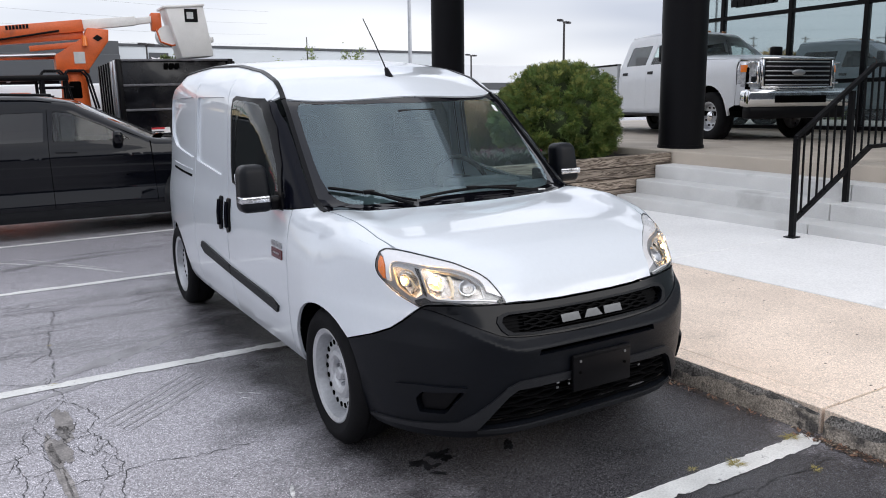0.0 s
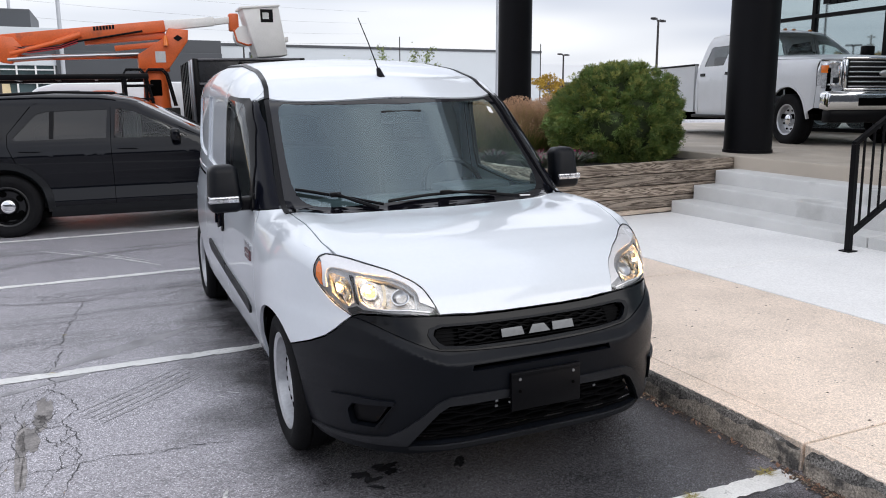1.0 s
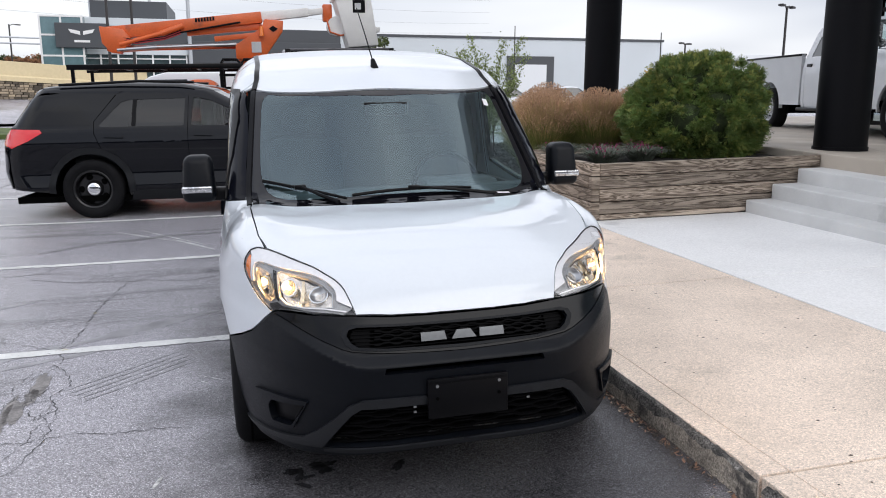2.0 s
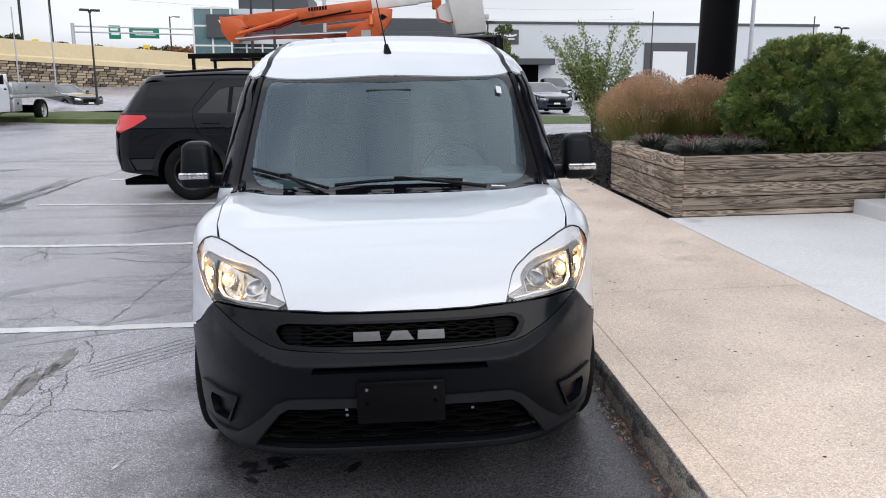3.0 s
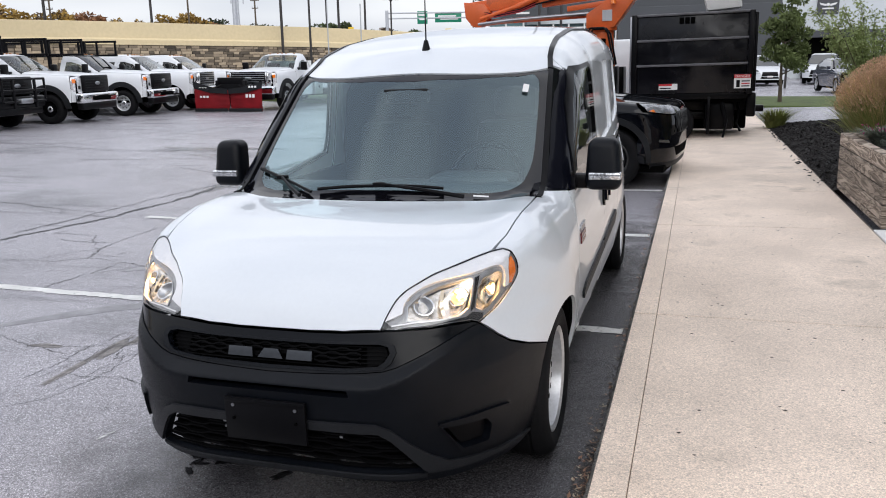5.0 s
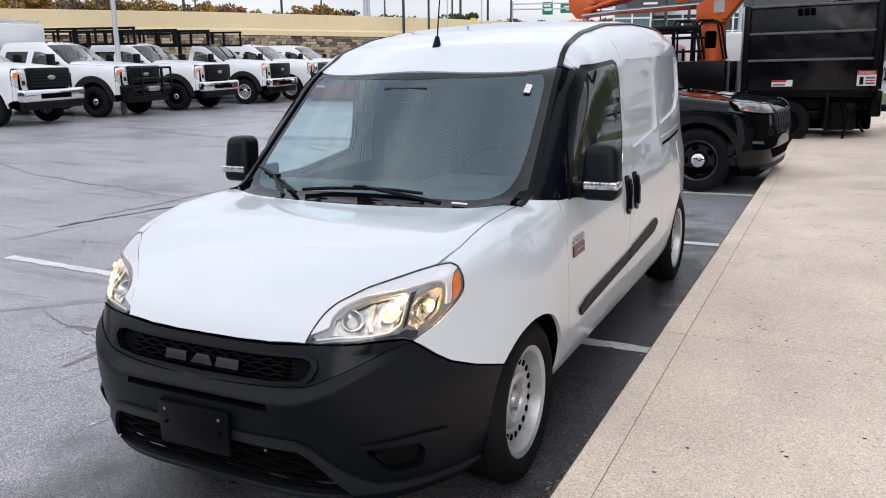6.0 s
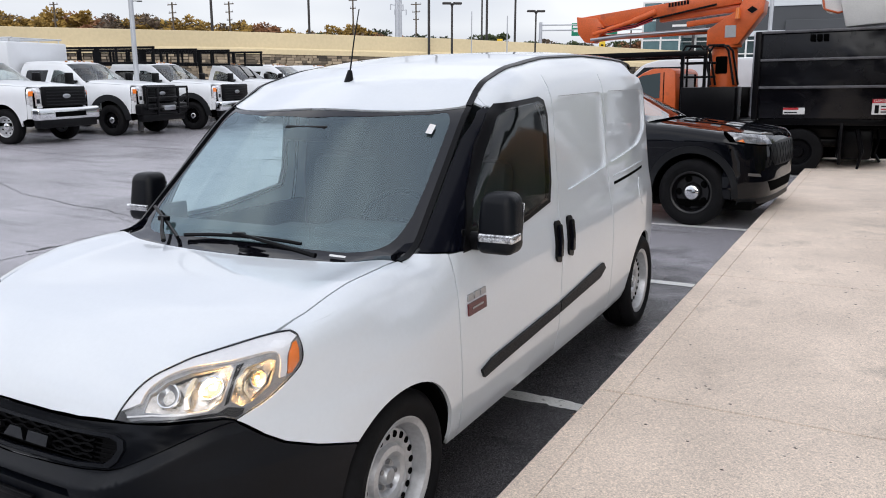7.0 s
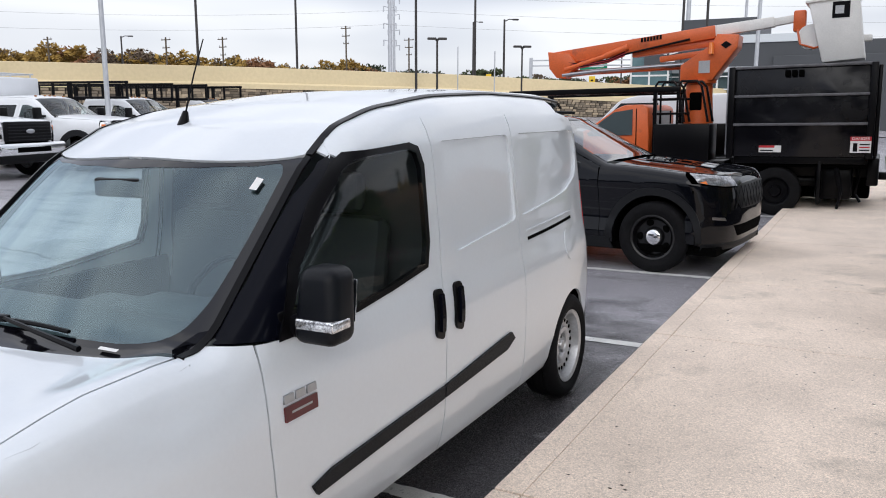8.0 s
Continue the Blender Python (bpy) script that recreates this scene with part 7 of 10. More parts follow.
    lamp_pan("lens_foot", [(u, v + 0.003) for u, v in LAMP_OUT[-3:]] + [(u, v + 0.003) for u, v in LAMP_LOW] + [(24.0, 0.766), (31.2, 0.776), (35.0, 0.774), (36.4, 0.785), (38.6, 0.772)], GREY_TRIM, -0.012, 0.01, hl, "dark lamp foot")
    ln = lamp_pan("lens", out_poly, LENS, -0.001, 0.0, hl, "clear plastic lens", step=0.05)
    ln.visible_shadow = False

# mirrors
CLEAR_STRIP = mat("clear_indicator_lens", (0.6, 0.61, 0.63), 0.12, metal=0.75, var=0.5, scale=40, fine=160)
for s in (1, -1):
    mr = thing("door_mirror", Matrix.Identity(4), "", "")
    mr.parent = van
    bm = boxed(0.885, 1.06, 0.5, 0.63, 1.03, 1.262, 0.04, seg=5)
    for v in bm.verts:
        t = (v.co.z - 1.03) / 0.232
        v.co.x += -0.008 * (1 - t) * (v.co.x - 0.885) / 0.18 + (-0.024 * t if v.co.x > 1.0 else 0.014 * t)
        v.co.y += 0.03 * (t - 0.5)
    if s < 0:
        bmesh.ops.transform(bm, matrix=Matrix.Diagonal((-1, 1, 1, 1)), verts=bm.verts)
        bmesh.ops.reverse_faces(bm, faces=bm.faces)
    part("housing", bm, BUMPER, mr, "grained black mirror housing")
    bm = boxed(*sorted((s * 0.905, s * 1.05)), 0.489, 0.58, 1.078, 1.112, 0.008, seg=3)
    part("indicator", bm, CLEAR_STRIP, mr, "clear side indicator strip")
    bm = boxed(*sorted((s * 0.79, s * 0.92)), 0.54, 0.6, 1.03, 1.1, 0.018)
    part("arm", bm, PLASTIC, mr)
    bm = boxed(*sorted((s * 0.8, s * 0.838)), 0.5, 0.66, 1.025, 1.12, 0.015)
    part("foot", bm, PLASTIC, mr)
    bm = boxed(*sorted((s * 0.915, s * 1.035)), 0.628, 0.632, 1.085, 1.215, 0.002)
    for v in bm.verts:
        v.co.y += 0.03 * ((v.co.z - 1.03) / 0.232 - 0.5)
    part("mirror_glass", bm, CHROME, mr, "mirror glass")

# wheels
for yy in (0.0, 3.105):
    for s in (1, -1):
        wheel(van, s * 0.748, yy, 0.318, 0.318, 0.215, 0.208, STEEL, "steel", s)

# wipers
def on_glass(x, y, lift=0.02):
    q = VAN.cast("top", [x], [y])
    return Vector(q[0] + VAN.normal(q)[0] * lift)


for tip, clip, heel, foot in (((-0.66, 0.345), (-0.49, 0.245), (-0.29, 0.125), (-0.33, 0.085)), ((-0.262, 0.14), (0.035, 0.146), (0.325, 0.163), (0.43, 0.112))):
    wp = thing("wiper", Matrix.Identity(4), "", "")
    wp.parent = van
    line = [(tip[0] + (clip[0] - tip[0]) * k / 5, tip[1] + (clip[1] - tip[1]) * k / 5) for k in range(6)] + [(clip[0] + (heel[0] - clip[0]) * k / 5, clip[1] + (heel[1] - clip[1]) * k / 5) for k in range(1, 6)]
    bm = bmesh.new()
    sweep(bm, [on_glass(*p, 0.012) for p in line], 0.0085, 6, 0.007)
    part("wiper_blade", bm, PLASTIC, wp)
    mid = ((clip[0] + foot[0]) / 2, (clip[1] + foot[1]) / 2 - 0.004)
    bm = bmesh.new()
    sweep(bm, [on_glass(*clip, 0.026), on_glass(*mid, 0.028), on_glass(*foot, 0.018)], 0.0065, 6, 0.01)
    part("wiper_arm", bm, PLASTIC, wp)
    bm = bmesh.new()
    box(bm, -0.028, 0.028, -0.013, 0.013, -0.01, 0.012, 0.006, m=Matrix.Translation(on_glass(*clip, 0.018)))
    part("blade_clip", bm, PLASTIC, wp)
tag_at = VAN.cast("top", [0.462, 0.528, 0.526, 0.46], [0.148, 0.158, 0.17, 0.16])
bm = bmesh.new()
bm.faces.new([bm.verts.new(Vector(p) + Vector((0, -0.002, 0.003))) for p in tag_at])
part("number_tag", bm, SIGN_WHITE, pane, "small white tag at the screen foot", smooth=False)

# aerial
an = thing("aerial", Matrix.Identity(4), "", "")
an.parent = van
bm = bmesh.new()
cyl(bm, (0.004, 0.955, 1.675), (-0.004, 0.98, 1.735), 0.026, 0.011, seg=14)
part("aerial_base", bm, PLASTIC, an)
bm = bmesh.new()
sweep(bm, [(-0.004, 0.98, 1.73), (-0.03, 1.06, 1.88), (-0.058, 1.152, 2.03)], 0.0042, 6, 0.0028)
part("aerial_rod", bm, PLASTIC, an)

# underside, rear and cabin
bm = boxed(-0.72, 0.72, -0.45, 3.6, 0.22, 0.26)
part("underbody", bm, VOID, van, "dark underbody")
rear_half = [(0.0, 0.3), (0.6, 0.3), (0.74, 0.32), (0.74, 0.95), (0.7, 1.3), (0.62, 1.66), (0.3, 1.74), (0.0, 1.755)]
VAN.panel("rear_doors", rear_half + [(-u, v) for u, v in rear_half[-2:0:-1]], "rear", WHITE, van, 0.0, 0.02, 0.08)
bm = boxed(-0.7, 0.7, 3.7, 3.87, 0.28, 0.5, 0.04)
part("rear_bumper", bm, BUMPER, van)
for s in (1, -1):
    VAN.panel("tail_light", [(s * 0.7, 0.75), (s * 0.755, 0.8), (s * 0.715, 1.28), (s * 0.66, 1.28)][:: s], "rear", RED_LENS, van, 0.006, 0.01, 0.06, label="red tail light")
cabin = thing("cabin", Matrix.Identity(4), "", "")
cabin.parent = van
bm = bmesh.new()
prism(bm, [(0.22, 0.98), (0.3, 1.08), (0.5, 1.07), (0.68, 1.0), (0.7, 0.6), (0.22, 0.6)], -0.76, 0.76, bevel=0.03)
dash = part("dashboard", bm, DASH, cabin)
bm = boxed(0.16, 0.56, 0.42, 0.66, 1.04, 1.1, 0.03)
part("instrument_hood", bm, DASH, dash)
bm = boxed(-0.2, 0.16, 0.45, 0.72, 0.85, 1.05, 0.03)
part("centre_console", bm, DASH, dash)
bm = bmesh.new()
mm = Matrix.Translation((0.36, 0.76, 1.04)) @ pose(0, 0, 0, 62)
ring = [mm @ Vector((0.185 * math.cos(2 * math.pi * i / 24), 0.185 * math.sin(2 * math.pi * i / 24), 0)) for i in range(25)]
sweep(bm, ring, 0.015, 8)
box(bm, -0.07, 0.07, -0.06, 0.06, -0.03, 0.02, 0.02, m=mm)
box(bm, -0.17, 0.17, -0.015, 0.015, -0.012, 0.008, 0.005, m=mm)
part("steering_wheel", bm, PLASTIC, cabin)
for sx in (-0.37, 0.37):
    bm = boxed(sx - 0.25, sx + 0.25, 0.95, 1.42, 0.5, 0.72, 0.06)
    st = part("seat", bm, INTERIOR, cabin)
    bm = boxed(sx - 0.24, sx + 0.24, -0.07, 0.07, 0, 0.62, 0.06, m=Matrix.Translation((0, 1.36, 0.68)) @ pose(0, 0, 0, -12))
    part("backrest", bm, INTERIOR, st)
    bm = boxed(sx - 0.13, sx + 0.13, -0.05, 0.05, 0, 0.18, 0.045, m=Matrix.Translation((0, 1.45, 1.3)) @ pose(0, 0, 0, -8))
    part("headrest", bm, INTERIOR, st)
bm = bmesh.new()
prism(bm, [(-0.78, 0.3), (0.78, 0.3), (0.78, 1.15), (0.74, 1.45), (0.66, 1.62), (0.5, 1.68), (-0.5, 1.68), (-0.66, 1.62), (-0.74, 1.45), (-0.78, 1.15)], 1.56, 1.58, plane="xz")
part("bulkhead", bm, DASH, cabin, "dark grey steel load bulkhead")
bm = boxed(-0.56, 0.56, 1.12, 1.555, 1.62, 1.635)
part("headliner", bm, INTERIOR_LIGHT, cabin)
bm = boxed(-0.8, 0.8, 0.3, 1.56, 0.3, 0.34)
part("cabin_floor", bm, INTERIOR, cabin)
for s in (1, -1):
    bm = boxed(*sorted((s * 0.74, s * 0.77)), 0.5, 1.5, 0.4, 1.03, 0.01)
    part("door_card", bm, INTERIOR, cabin)
bm = boxed(-0.12, 0.12, 0.62, 0.65, 1.43, 1.5, 0.012)
part("rear_view_mirror", bm, PLASTIC, cabin)

# ---- the black patrol SUV ----
def suv_shape(x, y, z):
    ax = np.abs(x)
    w = np.interp(z, [0.15, 0.3, 0.42, 0.48, 0.58, 0.75, 0.9, 0.97, 1.02, 1.1, 1.18, 1.4, 1.62, 1.75], [0.88, 0.95, 0.985, 0.972, 0.95, 0.958, 0.975, 0.982, 0.968, 0.95, 0.925, 0.84, 0.75, 0.66])
    w = w - 0.06 * (np.clip(y - 3.0, 0, 2) / 1.1) ** 2
    side = ax - w
    yf = np.interp(z, [0.2, 0.3, 0.5, 0.65, 0.8, 0.95, 1.1], [-0.78, -0.88, -0.93, -0.935, -0.925, -0.9, -0.84])
    front = (yf + 0.34 * (ax / 0.9) ** 4.2 - y) / np.sqrt(1 + (4.2 * 0.34 / 0.9 * (np.minimum(ax, 1.1) / 0.9) ** 3.2) ** 2)
    yy = y - 0.1 * (ax / 0.8) ** 2 * np.interp(y, [0.2, 0.6, 1.4, 2.0], [0, 1, 1, 0])
    zt = 0
    for d in (-0.06, -0.03, 0, 0.03, 0.06):
        zt = zt + np.interp(yy + d, [-1.0, -0.9, -0.75, 0.0, 0.5, 1.45, 1.9, 2.6, 3.4, 4.0, 4.4], [0.85, 1.0, 1.07, 1.16, 1.21, 1.68, 1.75, 1.765, 1.735, 1.66, 1.6]) / 5
    top = (z - zt + 0.03 * (ax / 0.7) ** 2) / np.sqrt(1 + np.interp(y, [0.4, 0.6, 1.3, 1.6], [0.1, 0.5, 0.5, 0.1]) ** 2)
    rear = (y - np.interp(z, [0.3, 0.6, 0.95, 1.1, 1.62], [4.05, 4.12, 4.1, 4.05, 3.72]) + 0.2 * (ax / 0.9) ** 4) * 0.9
    f = smax(side, top, np.interp(y, [0.3, 1.2], [0.1, 0.12]))
    return smax(smax(f, front, 0.07), rear, 0.1)


SUV = Skin(suv_shape, (0.0, 0.3), (0.83, 1.2, -0.4))
suv = thing("patrol_suv", LOT @ pose(0.42, 8.06, 0.0, 0, 0, 90 - 5.5), "glossy black patrol SUV with black steel wheels beside the kerb", "car")
SUV_R = 0.385
for mir in (False, True):
    def pan(name, poly, m, off=0.0, depth=0.012, step=0.045, holes=(), label="", parent=suv, dom="side"):
        return SUV.panel(name, poly, dom, m, parent, off, depth, step, holes, mir, label)

    fa, ra = arc(0.0, 0.39, 0.45, 170, 0, 18), arc(3.025, 0.39, 0.45, 180, 20, 18)
    pan("front_fender", [(-0.45, 0.62)] + [p for p in fa] + [(0.46, 0.3), (0.6, 0.3), (0.62, 0.8)] + [(y, float(c[2]) - 0.002) for y, c in zip((0.63, 0.4, 0.2, 0.0, -0.15, -0.3), SUV.cast("top", [0.85, 0.852, 0.848, 0.84, 0.825, 0.79], [0.63, 0.4, 0.2, 0.0, -0.15, -0.3]))] + [(-0.4, 0.98)], BLACK_PAINT)
    w1 = [(0.86, 1.17), (1.2, 1.365), (1.5, 1.5), (1.66, 1.535), (1.71, 1.53), (1.745, 1.18)]
    w2 = [(1.84, 1.18), (1.81, 1.53), (2.5, 1.52), (2.62, 1.49), (2.9, 1.2), (2.86, 1.18)]
    w3 = [(3.02, 1.2), (2.98, 1.22), (3.15, 1.45), (3.7, 1.44), (3.78, 1.4), (3.86, 1.24), (3.84, 1.215)]
    fd = pan("front_door", [(0.606, 0.3), (1.785, 0.3), (1.785, 1.1), (1.765, 1.63), (1.6, 1.62), (1.3, 1.48), (0.9, 1.25), (0.646, 1.14), (0.626, 0.8)], BLACK_PAINT, holes=[w1])
    rd = pan("rear_door", [(1.791, 0.3), (2.5, 0.3), (2.56, 0.5), (2.66, 0.72), (2.85, 0.86), (2.95, 1.1), (2.95, 1.25), (2.68, 1.58), (2.5, 1.63), (2.4, 1.635), (1.771, 1.632), (1.791, 1.1)], BLACK_PAINT, holes=[w2])
    q = pan("rear_quarter", [(2.506, 0.3), (2.57, 0.3)] + [p for p in ra] + [(3.5, 0.35), (3.93, 0.4), (3.95, 0.95), (3.9, 1.2), (3.78, 1.52), (3.6, 1.59), (3.3, 1.615), (2.6, 1.632), (2.69, 1.585), (2.957, 1.25), (2.957, 1.1), (2.86, 0.86), (2.67, 0.72), (2.57, 0.5)], BLACK_PAINT, holes=[])
    for pr, wv, nm in ((fd, w1, "front_window"), (rd, w2, "rear_window")):
        g = pan(nm, wv, SIDE_GLASS if wv is w1 else DARK_GLASS, -0.006, 0.0, parent=pr, label="tinted window")
        g.visible_shadow = False
    pan("quarter_window", w3, mat("black_tinted_pane", (0.004, 0.004, 0.005), 0.04, var=0.0, spec=0.3), 0.003, 0.003, parent=q, label="black tinted window")
    pan("rear_pillar_trim", [(2.44, 1.19), (2.42, 1.52), (2.47, 1.52), (2.49, 1.19)], PLASTIC, 0.001, 0.004)
    for c in (0.0, 3.025):
        a0 = arc(c, 0.39, 0.455, 186, -6, 22)
        a1 = arc(c, 0.39, 0.535, -4, 184, 22)
        pan("arch_flare", a0 + a1, GREY_TRIM, 0.012, 0.02, 0.08, label="dark grey wheel arch flare")
    pan("sill_cladding", [(0.46, 0.23), (2.56, 0.23), (2.52, 0.36), (0.5, 0.36)], GREY_TRIM, 0.006, 0.02)
    for yh in (1.6, 2.72):
        pan("door_handle", rounded([(yh - 0.12, 1.035), (yh + 0.12, 1.045), (yh + 0.12, 1.075), (yh - 0.12, 1.07)], 0.012), BLACK_PAINT, 0.03, 0.03, 0.05)
    for ln in ([(0.603, 0.32), (0.623, 0.8), (0.643, 1.13)], [(1.788, 0.32), (1.788, 1.1), (1.768, 1.56)], [(2.505, 0.32), (2.565, 0.5), (2.665, 0.72), (2.855, 0.86), (2.953, 1.1), (2.953, 1.25), (2.69, 1.55)]):
        pan("shut_line", strip_poly(ln, 0.03), VOID, -0.009, 0.0)
    pan("lamp_side", [(-0.22, 0.985), (-0.5, 0.97), (-0.6, 0.9), (-0.35, 0.905), (-0.1, 0.965)], BLACK_PAINT, 0.002, 0.01)
    pan("tail_light", [(3.58, 1.12), (3.72, 1.02), (3.9, 0.93), (3.96, 0.97), (3.9, 1.17), (3.6, 1.16)], RED_LENS, 0.006, 0.01)
    s = -1 if mir else 1
    rim_xy = [(0.0, -0.838), (0.3, -0.828), (0.55, -0.757), (0.68, -0.597), (0.785, -0.297), (0.82, -0.148)]
    rim_at = [(math.degrees(math.atan2(u, 0.3 - v)), float(z[2]) - 0.006) for (u, v), z in zip(rim_xy, SUV.cast("top", [q[0] for q in rim_xy], [q[1] for q in rim_xy]))]
    SUV.panel("nose_panel", [(0.0, 0.95), (20, 0.945), (24, 0.93)] + [q for q in rim_at if q[0] < 30][::-1], "polar", BLACK_PAINT, suv, 0.0, 0.012, 0.06, mirror=mir)
    SUV.panel("headlamp_lens", [(24, 0.935), (34, 0.94), (44, 0.965), (51, 0.985)] + [(u, v - 0.004) for u, v in rim_at if 27 < u < 56][::-1], "polar", mat("bright_lamp_glass", (0.3, 0.305, 0.32), 0.14, metal=0.6, var=0.5, scale=14), suv, 0.004, 0.01, 0.05, mirror=mir, label="narrow swept headlight")
    SUV.panel("lamp_marker", [(45, 0.968), (50, 0.986), (46, 1.003)], "polar", AMBER, suv, 0.006, 0.01, 0.05, mirror=mir)
    bm = bmesh.new()
    box(bm, *sorted((s * 0.96, s * 1.14)), 0.95, 1.07, 1.12, 1.28, 0.045, seg=3)
    box(bm, *sorted((s * 0.86, s * 0.98)), 0.96, 1.03, 1.12, 1.16, 0.015)
    part("door_mirror", bm, BLACK_PAINT, suv)
    bm = bmesh.new()
    sweep(bm, [(s * 0.69, 1.7, 1.73), (s * 0.68, 2.4, 1.755), (s * 0.66, 3.4, 1.72)], 0.018, 8)
    part("roof_rail", bm, PLASTIC, suv)
half = [(0.0, -0.84), (0.3, -0.83), (0.55, -0.76), (0.68, -0.6), (0.785, -0.3), (0.82, -0.15), (0.836, 0.0), (0.844, 0.2), (0.846, 0.5), (0.4, 0.42), (0.0, 0.4)]
SUV.panel("hood", half + [(-u, v) for u, v in half[-2:0:-1]], "top", BLACK_PAINT, suv, 0.0, 0.015, 0.08)
for s in (0.3, -0.3):
    SUV.panel("hood_crease", strip_poly([(s, -0.7), (s * 1.25, 0.3)], 0.03), "top", BLACK_PAINT, suv, 0.008, 0.01, 0.06)
ws = [(0.0, 0.5), (0.4, 0.52), (0.78, 0.6), (0.66, 1.45), (0.4, 1.38), (0.0, 1.36)]
ws = ws + [(-u, v) for u, v in ws[-2:0:-1]]
g = SUV.panel("windscreen", ws, "top", glass("reflecting_windscreen", (0.5, 0.54, 0.55), 1.0, ior=2.6), suv, -0.004, 0.0, 0.08, label="windscreen")
g.visible_shadow = False
rf = [(0.0, 1.37), (0.4, 1.39), (0.68, 1.46), (0.7, 1.9), (0.68, 3.3), (0.6, 3.8), (0.0, 3.86)]
SUV.panel("roof", rf + [(-u, v) for u, v in rf[-2:0:-1]], "top", BLACK_PAINT, suv, 0.0, 0.015, 0.09)
for s in (1, -1):
    SUV.panel("roof_side", strip_poly([(s * 0.86, 0.6), (s * 0.75, 1.3), (s * 0.72, 1.6), (s * 0.715, 2.4), (s * 0.7, 3.3), (s * 0.63, 3.75)], 0.11), "top", BLACK_PAINT, suv, -0.002, 0.01, 0.08)
bp = [(0.0, 0.9), (14, 0.9), (22, 0.92), (34, 0.925), (46, 0.955), (52, 0.96), (56, 0.6), (56, 0.35), (40, 0.28), (0.0, 0.27)]
fb = SUV.panel("front_bumper", bp + [(-u, v) for u, v in bp[-2:0:-1]], "polar", BLACK_PAINT, suv, 0.0, 0.03, 0.07)
gr = [(0.0, 0.68), (20, 0.69), (26, 0.78), (25, 0.93), (20, 0.95), (0.0, 0.955)]
grille = SUV.panel("grille", gr + [(-u, v) for u, v in gr[-2:0:-1]], "polar", PLASTIC, fb, 0.012, 0.03, 0.06)
for i in range(9):
    for k in (-1, 1):
        SUV.panel("mesh_bar", [(-24 + i * 6 - 2.6 * k - 0.25, 0.7), (-24 + i * 6 - 2.6 * k + 0.25, 0.7), (-24 + i * 6 + 2.6 * k + 0.25, 0.93), (-24 + i * 6 + 2.6 * k - 0.25, 0.93)], "polar", GREY_TRIM, grille, 0.018, 0.008, 0.08)
SUV.panel("lower_grille", [(-22, 0.4), (22, 0.4), (27, 0.52), (-27, 0.52)], "polar", VOID, fb, 0.004, 0.006, 0.08)
SUV.panel("skid_lip", [(-48, 0.27), (48, 0.27), (48, 0.34), (-48, 0.34)], "polar", GREY_TRIM, fb, 0.008, 0.02, 0.08)
for s in (1, -1):
    SUV.panel("lamp_slit", [(s * 33, 0.58), (s * 42, 0.6), (s * 42, 0.63), (s * 34, 0.615)][:: s], "polar", DULL_CHROME, fb, 0.006, 0.01, 0.06)
rp = [(0.0, 0.35), (0.75, 0.4), (0.84, 0.7), (0.82, 1.05), (0.72, 1.3), (0.62, 1.6), (0.0, 1.68)]
SUV.panel("tailgate", rp + [(-u, v) for u, v in rp[-2:0:-1]], "rear", BLACK_PAINT, suv, 0.0, 0.02, 0.1)
SUV.panel("rear_window", [(-0.66, 1.14), (0.66, 1.14), (0.56, 1.55), (-0.56, 1.55)], "rear", mat("black_rear_pane", (0.006, 0.006, 0.007), 0.03, var=0, coat=1.0), suv, 0.004, 0.006, 0.1)
for s in (1, -1):
    SUV.panel("rear_lamp", [(s * 0.4, 1.04), (s * 0.83, 0.95), (s * 0.8, 1.16), (s * 0.45, 1.14)][:: s], "rear", RED_LENS, suv, 0.008, 0.012, 0.08, label="red tail light")
part("underbody", boxed(-0.9, 0.9, -0.75, 3.9, 0.22, 0.3), VOID, suv)
part("cabin_block", boxed(-0.7, 0.7, 0.75, 3.3, 0.3, 1.1, 0.05), INTERIOR, suv)
for sx in (-0.38, 0.38):
    part("seat", boxed(sx - 0.22, sx + 0.22, 1.5, 1.66, 0.9, 1.5, 0.06), INTERIOR, suv)
for c in (0.0, 3.025):
    for s in (1, -1):
        wheel(suv, s * 0.855, c, SUV_R, SUV_R, 0.25, 0.235, BLACK_RIM, "police", s)
        part("arch_back", boxed(*sorted((s * 0.6, s * 0.62)), c - 0.46, c + 0.46, 0.25, 0.86), VOID, suv)
        bm = bmesh.new()
        prev = None
        for a in range(-20, 201, 12):
            row = [bm.verts.new((s * xx, c + 0.455 * math.cos(radians(a)), 0.39 + 0.455 * math.sin(radians(a)))) for xx in (0.965, 0.6)]
            if prev:
                bm.faces.new((prev[0], row[0], row[1], prev[1]))
            prev = row
        part("arch_liner", bm, VOID, suv)

# the short blunt nose: drawn in ahead of the wheel arch
for ob in suv.children_recursive:
    if ob.type == "MESH" and not ob.parent.name.startswith("wheel"):
        for v in ob.data.vertices:
            if v.co.y < -0.46:
                v.co.y = -0.46 + (v.co.y + 0.46) * 0.72
            elif v.co.y > 3.55:
                v.co.y += (v.co.y - 3.55) * 0.22

# ---- pickup trucks ----
HEADLAMP = mat("clear_headlamp_lens", (0.72, 0.73, 0.75), 0.12, metal=0.5, var=0.3, scale=18)

CAB_LAMP = mat("amber_cab_lamp", (0.3, 0.12, 0.03), 0.3, var=0.1)


